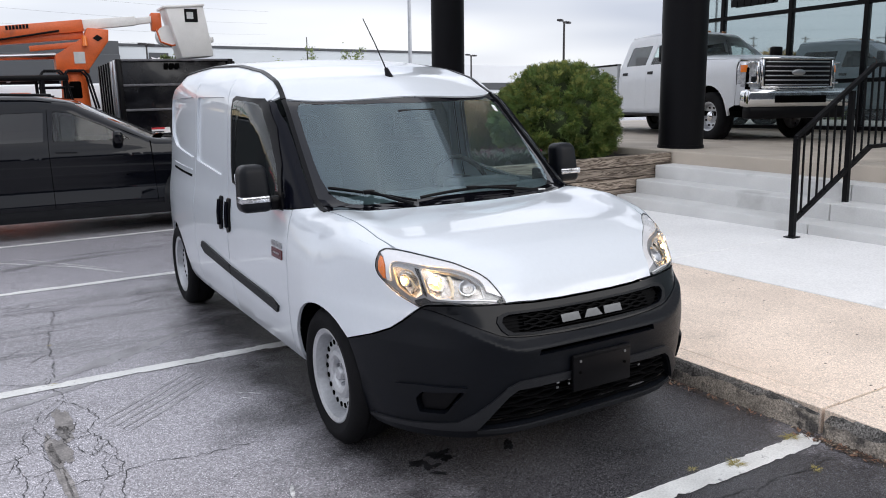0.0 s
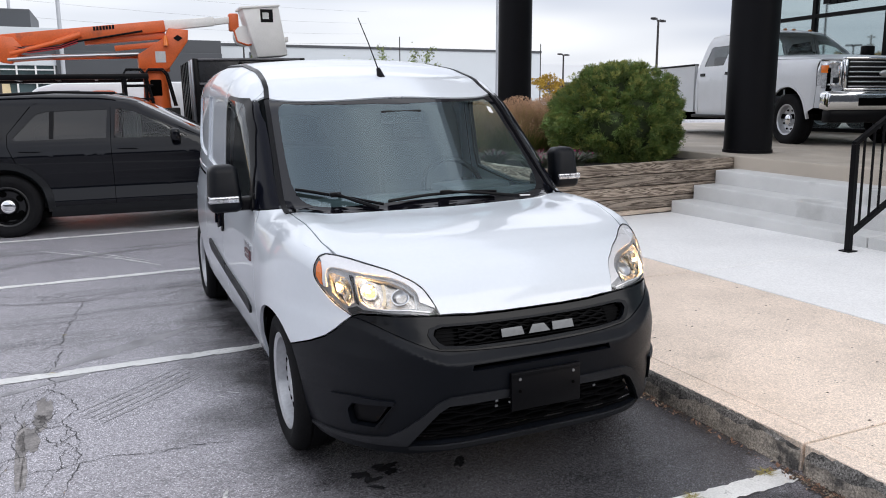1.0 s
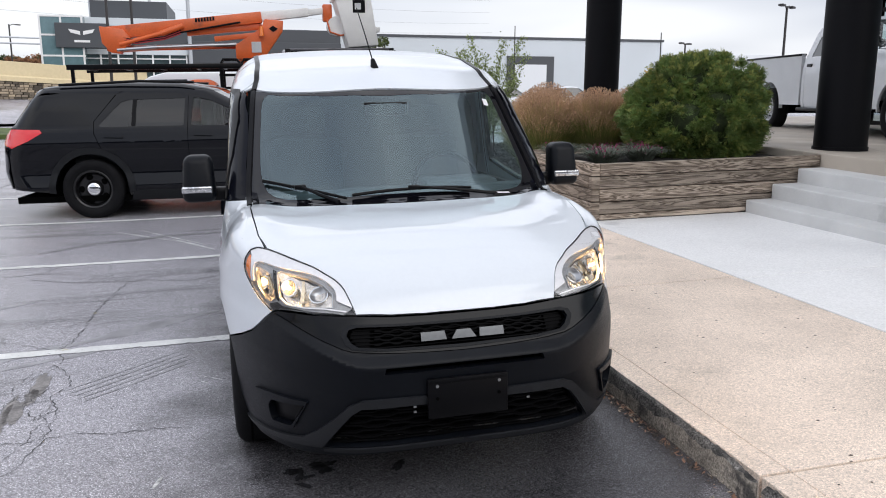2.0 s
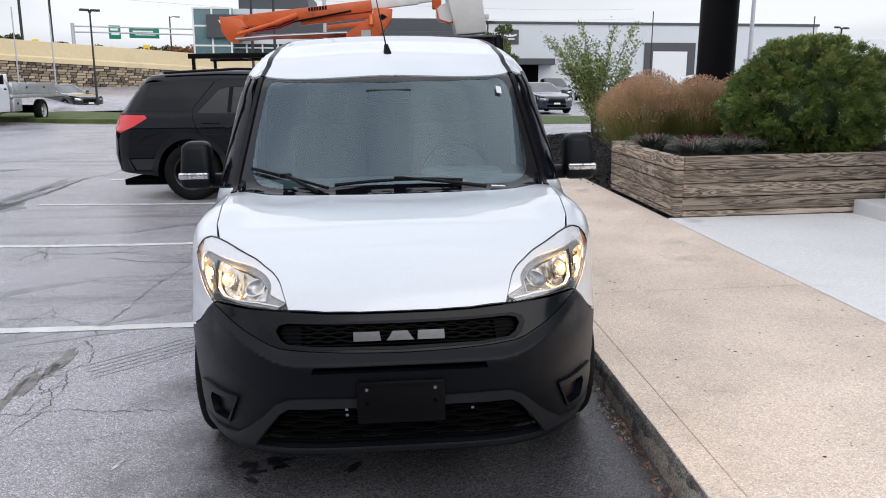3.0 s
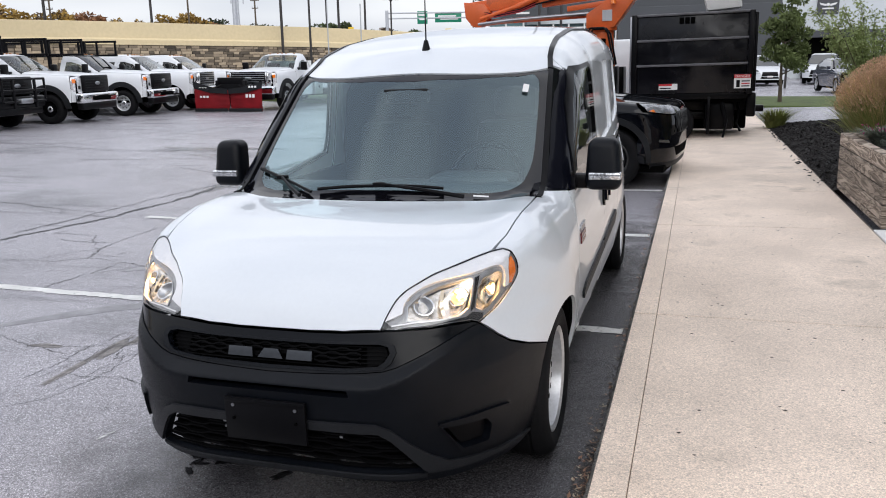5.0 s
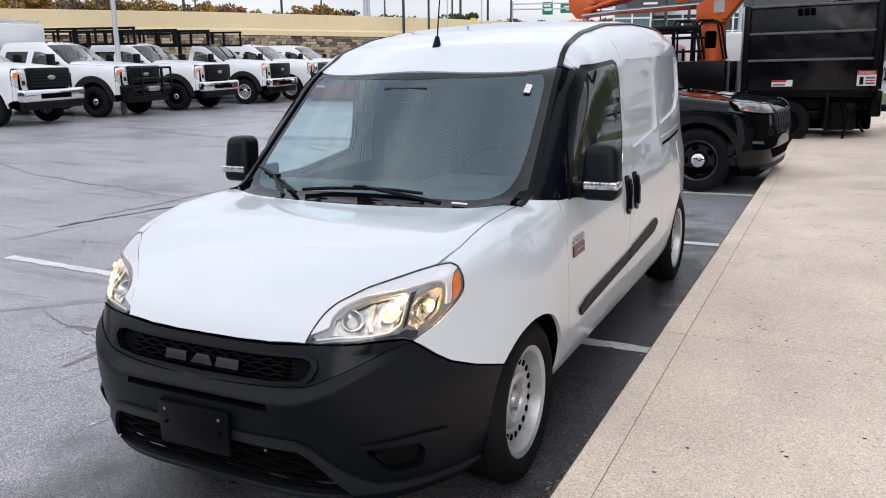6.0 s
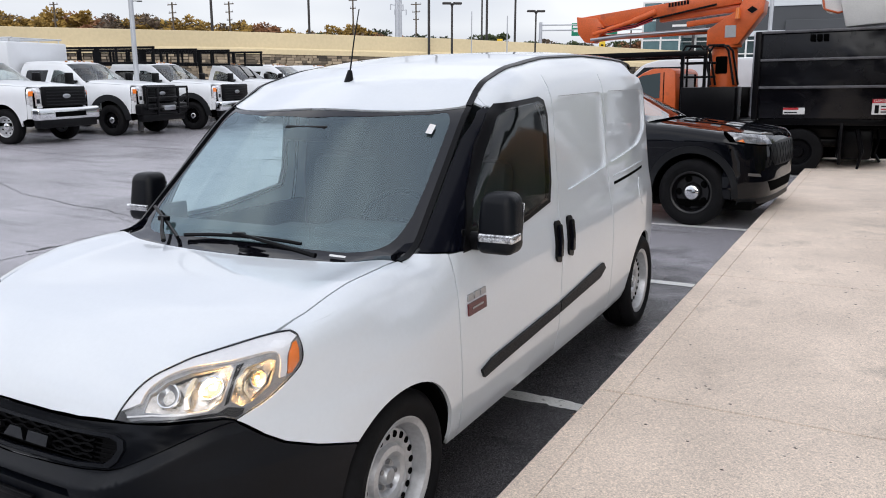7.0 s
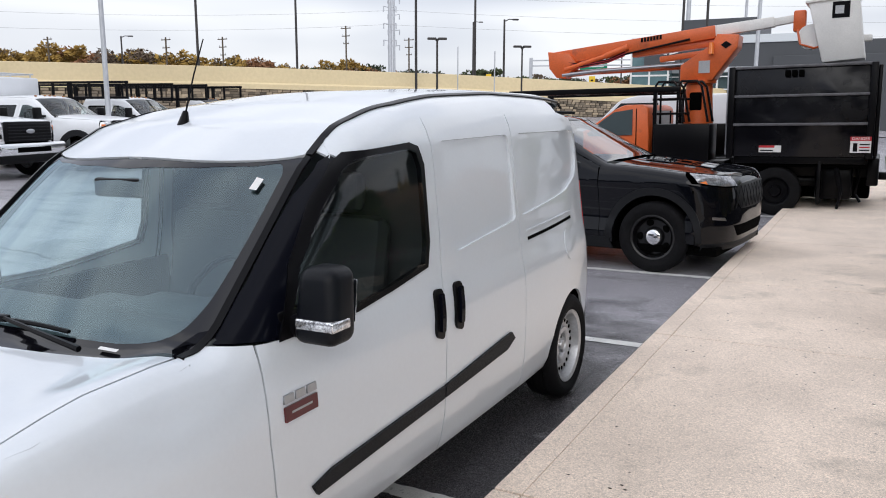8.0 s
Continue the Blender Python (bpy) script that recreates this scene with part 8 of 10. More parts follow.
def truck_skin(cab_end):
    def shape(x, y, z):
        ax = np.abs(x)
        w = np.interp(z, [0.3, 0.55, 0.9, 1.15, 1.28, 1.4, 1.7, 1.95], [0.93, 0.99, 1.0, 0.99, 0.965, 0.93, 0.82, 0.72])
        side = ax - w
        front = (-0.88 + 0.16 * (ax / 0.95) ** 4 - y) * 0.85
        yy = y - 0.06 * (ax / 0.8) ** 2
        zt = 0
        for d in (-0.05, -0.025, 0, 0.025, 0.05):
            zt = zt + np.interp(yy + d, [-1.0, -0.86, -0.75, 0.0, 0.78, 1.5, 1.85, cab_end - 0.4, cab_end + 0.3], [1.2, 1.33, 1.38, 1.44, 1.48, 1.93, 1.99, 1.985, 1.95]) / 5
        top = (z - zt + 0.03 * (ax / 0.8) ** 2) / np.sqrt(1 + np.interp(y, [0.7, 0.9, 1.4, 1.7], [0.1, 0.66, 0.66, 0.05]) ** 2)
        rear = y - cab_end + 0.05 * np.clip(z - 1.3, 0, 1)
        f = smax(side, top, np.interp(y, [0.5, 1.2], [0.14, 0.1]))
        return smax(smax(f, front, 0.05), rear, 0.05)
    return Skin(shape, (0.0, 0.4), (0.86, 1.42, -0.7))


def pickup(m, label, crew=True, bed="pickup", chrome=True, dark_front=False, flare=False, guard=False, wheels=STEEL, base=4.05, group="row of work trucks", lights=True, paint=None):
    """A full-size truck facing its own -y, its front axle over the pose."""
    paint = paint or TRUCK_WHITE
    end = 3.05 if crew else 2.12
    sk = truck_skin(end)
    tr = thing("pickup_truck", m, label, "truck", group)
    R, hub = 0.41, 0.43
    trim = CHROME if chrome else PLASTIC
    for mir in (False, True):
        s = -1 if mir else 1

        def pan(name, poly, mt, off=0.0, depth=0.012, step=0.12, holes=(), parent=tr, lab=""):
            return sk.panel(name, poly, "side", mt, parent, off, depth, step, holes, mir, lab)

        fa = arc(0, hub, 0.5, 178, 0, 16)
        ys = [0.8, 0.5, 0.0, -0.3, -0.5, -0.66]
        crest = sk.cast("top", [0.905, 0.91, 0.905, 0.9, 0.885, 0.865], ys)
        pan("front_fender", [(-0.7, 0.9), (-0.68, 0.6), (-0.56, 0.55)] + fa + [(0.52, 0.48), (0.78, 0.46), (0.8, 1.0)] + [(y, float(c[2]) - 0.004) for y, c in zip(ys, crest)] + [(-0.68, 1.24)], paint)
        pan("lamp_side", [(-0.705, 0.94), (-0.84, 0.94), (-0.84, 1.25), (-0.7, 1.29)], HEADLAMP, 0.004, 0.012)
        pan("lower_corner", [(-0.69, 0.6), (-0.84, 0.6), (-0.845, 0.935), (-0.705, 0.935)], paint)
        w1 = [(1.0, 1.36), (1.3, 1.6), (1.52, 1.77), (1.86, 1.8), (1.93, 1.36)]
        d1 = pan("front_door", [(0.786, 0.46), (2.0, 0.46), (2.0, 1.3), (1.96, 1.86), (1.6, 1.87), (1.2, 1.6), (0.88, 1.36), (0.826, 1.3), (0.806, 1.0)], paint, holes=[w1])
        g = pan("front_window", w1, SIDE_GLASS, -0.008, 0.0, parent=d1)
        g.visible_shadow = False
        if crew:
            w2 = [(2.1, 1.36), (2.05, 1.8), (2.62, 1.79), (2.78, 1.7), (2.82, 1.36)]
            d2 = pan("rear_door", [(2.006, 0.46), (2.9, 0.46), (2.92, 1.3), (2.88, 1.75), (2.7, 1.85), (1.966, 1.865), (2.006, 1.3)], paint, holes=[w2])
            g = pan("rear_window", w2, DARK_GLASS, -0.008, 0.0, parent=d2)
            pan("door_handle", [(2.7, 1.18), (2.86, 1.18), (2.86, 1.23), (2.7, 1.23)], PLASTIC, 0.02, 0.02, parent=d2)
        pan("cab_corner", [(end - 0.13, 0.46), (end - 0.02, 0.46), (end - 0.03, 1.3), (end - 0.08, 1.8), (end - 0.17, 1.82), (end - 0.13, 1.3)], paint)
        pan("shut_line", strip_poly([(0.783, 0.48), (0.803, 1.0), (0.823, 1.32)], 0.03), VOID, -0.008, 0.0)
        pan("shut_line", strip_poly([(2.003, 0.48), (2.003, 1.3), (1.963, 1.85)], 0.03), VOID, -0.008, 0.0)
        pan("door_handle", [(1.78, 1.18), (1.94, 1.18), (1.94, 1.23), (1.78, 1.23)], PLASTIC, 0.02, 0.02, parent=d1)
        pan("arch_lip", arc(0, hub, 0.5, 180, 0, 16) + arc(0, hub, 0.66 if flare else 0.53, 0, 180, 16), GREY_TRIM if flare else paint, 0.03 if flare else 0.008, 0.04, 0.12)
        roof_line = [(s * 0.94, 0.8), (s * 0.78, 1.4), (s * 0.75, 1.7), (s * 0.75, end - 0.1)]
        sk.panel("roof_side", strip_poly(roof_line, 0.12), "top", paint, tr, -0.002, 0.01, 0.1)
        hl = sk.panel("headlight", [(s * 0.67, 0.89), (s * 0.92, 0.89), (s * 0.93, 1.285), (s * 0.67, 1.315)][:: s], "front", HEADLAMP, tr, 0.006, 0.012, 0.12, label="clear headlight")
        sk.panel("indicator", [(s * 0.84, 1.12), (s * 0.93, 1.12), (s * 0.93, 1.23), (s * 0.84, 1.23)][:: s], "front", AMBER, hl, 0.014, 0.01, 0.12)
        sk.panel("lamp_core", [(s * 0.71, 0.95), (s * 0.78, 0.95), (s * 0.78, 1.05), (s * 0.71, 1.05)][:: s], "front", GREY_TRIM, hl, 0.014, 0.01, 0.12)
        bm = bmesh.new()
        box(bm, *sorted((s * 1.08, s * 1.3)), 0.98, 1.1, 1.36, 1.66, 0.03)
        box(bm, *sorted((s * 0.93, s * 1.1)), 1.0, 1.06, 1.4, 1.46, 0.012)
        part("door_mirror", bm, PLASTIC, tr)
        for c in (0.0, base):
            wheel(tr, s * 0.86, c, R, R, 0.27, 0.235, wheels, "steel8", s)
        part("arch_back", boxed(*sorted((s * 0.66, s * 0.68)), -0.52, 0.52, 0.4, 0.97), VOID, tr)
    hd = [(0.0, -0.84), (0.6, -0.81), (0.8, -0.74), (0.862, -0.66), (0.882, -0.5), (0.9, 0.0), (0.905, 0.5), (0.9, 0.74), (0.4, 0.7), (0.0, 0.7)]
    sk.panel("hood", hd + [(-u, v) for u, v in hd[-2:0:-1]], "top", paint, tr, 0.0, 0.02, 0.12)
    ws = [(0.0, 0.78), (0.5, 0.8), (0.84, 0.85), (0.7, 1.52), (0.4, 1.48), (0.0, 1.47)]
    g = sk.panel("windscreen", ws + [(-u, v) for u, v in ws[-2:0:-1]], "top", DARK_GLASS if bed == "rack" and not crew else SIDE_GLASS, tr, -0.006, 0.0, 0.12, label="windscreen")
    g.visible_shadow = False
    sk.panel("cowl", [(-0.86, 0.7), (0.86, 0.7), (0.84, 0.84), (0.5, 0.79), (0.0, 0.77), (-0.5, 0.79), (-0.84, 0.84)], "top", PLASTIC, tr, -0.003, 0.004, 0.12)
    rf = [(0.0, 1.48), (0.4, 1.49), (0.71, 1.53), (0.72, end - 0.12), (0.0, end - 0.06)]
    sk.panel("roof", rf + [(-u, v) for u, v in rf[-2:0:-1]], "top", BLACK_STEEL if bed == "rack" and not crew else paint, tr, 0.0, 0.015, 0.12)
    if lights:
        for xx in (-0.5, -0.17, 0.0, 0.17, 0.5):
            part("roof_lamp", boxed(xx - 0.025, xx + 0.025, 1.68, 1.74, 1.93, 1.985 + 0.012 - 0.03 * abs(xx), 0.01), CAB_LAMP, tr, "amber cab lamp")
    part("front_wall", boxed(-0.86, 0.86, -0.8, -0.72, 0.5, 1.2, 0.02), VOID, tr)
    grl = part("grille", boxed(-0.67, 0.67, -0.94, -0.82, 0.87, 1.335, 0.04), PLASTIC if dark_front or not chrome else PLASTIC, tr, "black truck grille")
    for i in range(6):
        part("grille_bar", boxed(-0.62, 0.62, -0.955, -0.93, 0.905 + i * 0.072, 0.925 + i * 0.072, 0.005), GREY_TRIM if not chrome or dark_front else DULL_CHROME, grl)
    if chrome and not dark_front:
        bm = bmesh.new()
        for x0, x1, z0, z1 in ((-0.69, 0.69, 1.31, 1.345), (-0.69, 0.69, 0.86, 0.89), (-0.69, -0.65, 0.89, 1.31), (0.65, 0.69, 0.89, 1.31)):
            box(bm, x0, x1, -0.96, -0.86, z0, z1, 0.008)
        part("grille_frame", bm, CHROME, grl, "chrome grille frame")
        for s in (1, -1):
            bm = bmesh.new()
            for x0, x1, z0, z1 in ((0.7, 0.735, 0.93, 1.28), (0.735, 0.86, 1.25, 1.28), (0.735, 0.86, 0.93, 0.96)):
                box(bm, *sorted((s * x0, s * x1)), -0.9, -0.8, z0, z1, 0.008)
            part("lamp_bracket", bm, CHROME, tr, "chrome bracket round the headlight")
    bm = bmesh.new()
    bmesh.ops.create_uvsphere(bm, u_segments=20, v_segments=10, radius=1, matrix=Matrix.Translation((0, -0.965, 1.11)) @ Matrix.Diagonal((0.13, 0.015, 0.052, 1)))
    part("badge", bm, DULL_CHROME, grl, "plain oval badge")
    bmp = part("front_bumper", boxed(-1.0, 1.0, -1.05, -0.8, 0.56, 0.85, 0.06, seg=3), trim, tr, "front bumper")
    part("air_dam", boxed(-0.92, 0.92, -1.0, -0.8, 0.38, 0.57, 0.03), PLASTIC, bmp)
    part("bumper_opening", boxed(-0.5, 0.5, -1.056, -1.03, 0.63, 0.75, 0.01), VOID, bmp)
    if guard:
        bm = bmesh.new()
        for xx in (-0.45, 0.45):
            box(bm, xx - 0.04, xx + 0.04, -1.16, -1.1, 0.55, 1.3, 0.015)
        for zz in (0.72, 1.0, 1.28):
            cyl(bm, (-0.88, -1.13, zz), (0.88, -1.13, zz), 0.03, seg=10)
        for xx in (-0.88, 0.88):
            cyl(bm, (xx, -1.13, 0.72), (xx, -1.13, 1.28), 0.03, seg=10)
        part("grille_guard", bm, BLACK_STEEL, tr, "black tubular grille guard")
        part("winch", boxed(-0.25, 0.25, -1.2, -1.02, 0.66, 0.8, 0.03), DULL_CHROME, tr)
    part("cab_back", boxed(-0.9, 0.9, end - 0.05, end - 0.02, 0.5, 1.35, 0.01), paint, tr)
    part("rear_pane", boxed(-0.66, 0.66, end - 0.1, end - 0.085, 1.4, 1.82), SIDE_GLASS, tr).visible_shadow = False
    part("cab_floor", boxed(-0.92, 0.92, -0.6, end, 0.42, 0.5), VOID, tr)
    part("dashboard", boxed(-0.85, 0.85, 0.72, 1.05, 0.9, 1.38, 0.05), DASH, tr)
    for sx in (-0.45, 0.45):
        part("seat", boxed(sx - 0.26, sx + 0.26, 1.75, 1.92, 0.8, 1.62, 0.07), INTERIOR, tr)
        if crew:
            part("seat", boxed(sx - 0.3, sx + 0.3, 2.72, 2.86, 0.8, 1.55, 0.07), INTERIOR, tr)
    part("chassis", boxed(-0.45, 0.45, -0.6, base + 1.1, 0.42, 0.58, 0.02), VOID, tr)
    part("rear_axle", boxed(-0.8, 0.8, base - 0.1, base + 0.1, 0.32, 0.5, 0.04), VOID, tr)
    b0, b1 = end + 0.05, base + 1.25
    if bed == "pickup":
        for s in (1, -1):
            ra = arc(base, hub, 0.5, 0, 180, 16)
            bm = bmesh.new()
            prism(bm, [(b1, 0.55)] + [(b1, 1.38), (b0, 1.42), (b0, 0.5), (base - 0.5, 0.5)] + ra[::-1] + [(base + 0.5, 0.52)], s * 0.92, s * 0.99)
            bed_side = part("bed_side", bm, paint, tr)
            part("bed_rail", boxed(*sorted((s * 0.9, s * 1.0)), b0, b1, 1.39, 1.43, 0.01), PLASTIC, bed_side)
            part("running_board", boxed(*sorted((s * 0.9, s * 1.06)), 0.7, end, 0.4, 0.46, 0.02), PLASTIC, tr)
        part("tailgate", boxed(-0.95, 0.95, b1 - 0.06, b1, 0.58, 1.4, 0.02), paint, tr)
        part("bed_floor", boxed(-0.92, 0.92, b0, b1, 0.72, 0.78), PLASTIC, tr)
    elif bed == "flat":
        part("flat_bed", boxed(-1.05, 1.05, b0, b1 + 0.4, 0.9, 1.02, 0.02), ALU, tr, "aluminium flat bed")
        for s in (1, -1):
            tb = part("tool_box", boxed(*sorted((s * 0.55, s * 1.05)), b0 + 0.1, b0 + 0.75, 0.45, 0.9, 0.02), ALU, tr, "diamond plate under-bed tool box")
            part("box_latch", boxed(*sorted((s * 1.05, s * 1.07)), b0 + 0.36, b0 + 0.46, 0.68, 0.76, 0.01), PLASTIC, tb)
            sb = part("side_box", boxed(*sorted((s * 0.62, s * 1.05)), b0 + 0.1, b1 - 0.1, 1.02, 1.42, 0.02), ALU, tr, "aluminium top side box")
            for f in (0.3, 0.7):
                yy = b0 + 0.1 + (b1 - b0 - 0.2) * f
                part("box_latch", boxed(*sorted((s * 1.05, s * 1.07)), yy - 0.05, yy + 0.05, 1.22, 1.3, 0.01), PLASTIC, sb)
        part("headache_rack", boxed(-0.95, 0.95, b0 - 0.02, b0 + 0.04, 1.02, 1.7, 0.02), ALU, tr)
    elif bed == "utility":
        ub = part("utility_body", boxed(-1.1, 1.1, b0, b1 + 0.9, 0.75, 2.5, 0.05), TRUCK_WHITE, tr, "tall white utility body")
        for i in range(3):
            for s in (1, -1):
                yy = b0 + 0.12 + i * 0.75
                part("locker_door", boxed(*sorted((s * 1.1, s * 1.115)), yy, yy + 0.66, 0.85, 1.75, 0.005), TRUCK_WHITE, ub)
        bm = bmesh.new()
        for xx in (-0.9, 0.9):
            cyl(bm, (xx, b0, 2.6), (xx, b1 + 0.9, 2.6), 0.025, seg=8)
        for k in range(5):
            yy = b0 + 0.1 + k * (b1 + 0.7 - b0) / 4
            cyl(bm, (-0.9, yy, 2.6), (0.9, yy, 2.6), 0.02, seg=8)
            for xx in (-0.9, 0.9):
                cyl(bm, (xx, yy, 2.49), (xx, yy, 2.6), 0.02, seg=8)
        part("roof_rack", bm, ALU, tr, "pale pipe roof rack")
    elif bed == "rack":
        part("stake_bed", boxed(-1.1, 1.1, b0, b1 + 1.2, 0.9, 1.05, 0.02), BLACK_STEEL, tr)
        for s in (1, -1):
            bm = bmesh.new()
            for zz in (1.95, 2.4):
                box(bm, *sorted((s * 1.04, s * 1.1)), 1.1, b1 + 1.2, zz - 0.035, zz + 0.035, 0.005)
            for k in range(9):
                yy = 1.15 + k * (b1 + 0.0) / 8
                box(bm, *sorted((s * 1.04, s * 1.09)), yy - 0.03, yy + 0.03, 1.95, 2.4)
            for yy in (b0 + 0.1, b1 + 1.1):
                box(bm, *sorted((s * 1.02, s * 1.1)), yy - 0.05, yy + 0.05, 1.0, 2.4)
            part("ladder_rack", bm, BLACK_STEEL, tr, "black overhead ladder rack")
    return tr


G = ground_z
ROW = 12.0
TALL = Matrix.Scale(1.08, 4)
pickup(pose(-17.4, 10.9, G(-17), 0, 0, 90 + ROW) @ TALL, "white crew cab pickup truck with chrome bumper in the far row", bed="pickup", dark_front=True)
pickup(pose(-17.6, 14.2, G(-17), 0, 0, 90 + ROW) @ TALL, "white work truck with black grille guard and utility body", bed="utility", chrome=False, flare=True, guard=True, wheels=BLACK_STEEL)
pickup(pose(-17.6, 17.3, G(-17), 0, 0, 90 + ROW) @ TALL, "white crew cab truck with grey wheel arches and chrome bumper", dark_front=True, flare=True, bed="rack", wheels=BLACK_STEEL)
pickup(pose(-17.9, 20.95, G(-17), 0, 0, 90 + ROW) @ TALL, "white regular cab truck with black ladder rack", crew=False, dark_front=True, flare=True, bed="rack")
pickup(pose(-18.0, 23.8, G(-17), 0, 0, 90 + ROW) @ TALL, "white pickup truck with bright chrome grille in the row", crew=True, bed="pickup")
pickup(pose(-18.3, 26.8, G(-17), 0, 0, 90 + ROW) @ TALL, "white pickup truck standing behind the red snow plow", crew=True, bed="pickup", dark_front=True)
pickup(pose(-14.75, 24.3, G(-14), 0, 0, 2) @ TALL, "white regular cab truck with aluminium flat bed and grey arches", crew=False, flare=True, bed="flat", base=5.0)
pickup(LOT @ pose(9.55, 6.0, 0.667, 0, 1.2, -13), "white crew cab pickup with chrome grille shown on the deck", bed="pickup", group="", base=4.4)

# red V-plow on the flat bed truck
plow = thing("snow_plow", pose(-15.1, 22.35, G(-14), 0, 0, 4), "red V-blade snow plow with black rubber flap on a truck", "snow plow")
for s in (1, -1):
    bm = bmesh.new()
    rows = []
    for i in range(9):
        a = radians(-28 + 56 * i / 8)
        rows.append([bm.verts.new((s * x, 0.28 - 0.14 * (x / 1.35) - 0.16 * math.cos(a) * 1.0 + 0.12, 0.06 + 0.72 * i / 8 + (0.1 * x / 1.35 if i == 8 else 0))) for x in (0.02, 0.7, 1.36)])
    for p, q in zip(rows, rows[1:]):
        for k in range(2):
            bm.faces.new((p[k], p[k + 1], q[k + 1], q[k]))
    bmesh.ops.solidify(bm, geom=bm.faces[:], thickness=0.03)
    w = part("blade", bm, RED_PAINT, plow, "red curved plow blade")
    bm = bmesh.new()
    prism(bm, [(s * 0.02, 0.66), (s * 0.7, 0.7), (s * 1.36, 0.86), (s * 1.42, 1.12), (s * 0.95, 1.0), (s * 0.6, 0.9), (s * 0.02, 0.84)], 0.1, 0.125, plane="xz")
    part("rubber_flap", bm, GREY_TRIM, w, "black rubber snow flap")
    part("cutting_edge", boxed(*sorted((s * 0.02, s * 1.36)), 0.05, 0.1, 0.02, 0.14, 0.005), GREY_TRIM, w)
    for k, (x0, x1, zz) in enumerate(((0.75, 1.15, 0.6), (0.85, 1.2, 0.9))):
        for j in range(3):
            xa = x0 + j * (x1 - x0) / 3
            yo = 0.085 - 0.06 * (1 - k)
            part("mark", boxed(*sorted((s * xa, s * (xa + (x1 - x0) / 4.6))), yo, yo + 0.012, zz - 0.07 + 0.05 * k, zz + (0.05 if s > 0 else 0.0)), SIGN_WHITE, w, "plain white mark")
bm = boxed(-0.6, 0.6, 0.3, 0.55, 0.3, 1.15, 0.03)
box(bm, -0.5, 0.5, 0.28, 0.45, 1.0, 1.25, 0.03)
for s in (1, -1):
    cyl(bm, (s * 0.3, 0.35, 1.0), (s * 0.8, 0.1, 0.8), 0.03, seg=8)
    box(bm, *sorted((s * 0.3, s * 0.34)), 0.3, 1.0, 0.4, 0.5)
part("plow_mount", bm, BLACK_STEEL, plow, "black plow mount")

# ---- orange bucket truck with black chip body ----
bt = thing("bucket_truck", LOT @ pose(0, 0, 0), "orange bucket truck with black chip body and white bucket", "truck")
# lighter grey paints the bright highlight along the black body's ribs
HIGHLIT_RIB = mat("scuffed_steel_edge", (0.1, 0.1, 0.11), 0.45, var=0.3, scale=6)
CHIP_BLACK = mat("glossy_worn_black_steel", (0.005, 0.005, 0.007), 0.2, var=0.3, scale=2.0, bump=0.6, bscale=2.2, rvar=0.12, spec=0.3)
Y0, Y1 = 12.7, 15.05
bodyx0, bodyx1 = 0.15, 2.32
body = part("chip_body", boxed(bodyx0, bodyx1, Y0, Y1, 0.97, 2.44, 0.03), CHIP_BLACK, bt, "black steel chip dump body")
for z in (1.5, 1.96, 2.42):
    part("side_rib", boxed(bodyx0 + 0.02, bodyx1 - 0.02, Y0 - 0.05, Y0 + 0.02, z - 0.022, z + 0.022, 0.012), HIGHLIT_RIB, body, "grey side rib with its highlight in the colour")
for x in (bodyx0 + 0.04, bodyx1 - 0.05):
    part("side_post", boxed(x - 0.05, x + 0.05, Y0 - 0.06, Y0 + 0.02, 0.95, 2.44, 0.012), BLACK_STEEL, body)
for i in range(7):
    y = Y0 + 0.1 + i * 0.36
    part("front_rib", boxed(bodyx0 - 0.05, bodyx0 + 0.02, y - 0.05, y + 0.05, 1.0, 2.42, 0.012), DULL_CHROME if i < 2 else BLACK_STEEL, body)
for k in range(3):
    part("vent", boxed(1.0 + k * 0.1, 1.08 + k * 0.1, Y0 - 0.062, Y0 - 0.04, 2.26, 2.36, 0.004), VOID, body)
part("tail_gate", boxed(bodyx1, bodyx1 + 0.06, Y0 + 0.02, Y1 - 0.02, 0.99, 2.4, 0.015), BLACK_STEEL, body)
dl = part("warning_label", boxed(2.0, 2.29, Y0 - 0.07, Y0 - 0.052, 1.05, 1.3), SIGN_WHITE, body, "white danger label with red head", smooth=False)
part("label_head", boxed(2.0, 2.29, Y0 - 0.074, Y0 - 0.069, 1.235, 1.3), SIGN_RED, dl, smooth=False)
part("label_figure", boxed(2.04, 2.1, Y0 - 0.074, Y0 - 0.069, 1.07, 1.2), PLASTIC, dl, smooth=False)
for k in range(3):
    part("label_line", boxed(2.13, 2.27, Y0 - 0.074, Y0 - 0.069, 1.08 + k * 0.045, 1.1 + k * 0.045), SIGN_RED if k == 1 else GREY_TRIM, dl, smooth=False)
txt = bpy.data.curves.new("danger_word", "FONT")
txt.body, txt.size, txt.extrude = "DANGER", 0.062, 0.001
txt.align_x, txt.align_y = "CENTER", "CENTER"
txt.materials.append(SIGN_WHITE)
tob = new("danger_word", txt)
tob.parent, tob.matrix_local = dl, pose(2.145, Y0 - 0.076, 1.268, 90)
wl2 = part("warning_label", boxed(0.66, 1.0, Y0 - 0.07, Y0 - 0.052, 1.05, 1.16), SIGN_WHITE, body, "white label with red edge", smooth=False)
part("label_head", boxed(0.66, 0.9, Y0 - 0.074, Y0 - 0.069, 1.125, 1.16), SIGN_RED, wl2, smooth=False)
part("label_line", boxed(0.68, 0.88, Y0 - 0.074, Y0 - 0.069, 1.07, 1.09), GREY_TRIM, wl2, smooth=False)
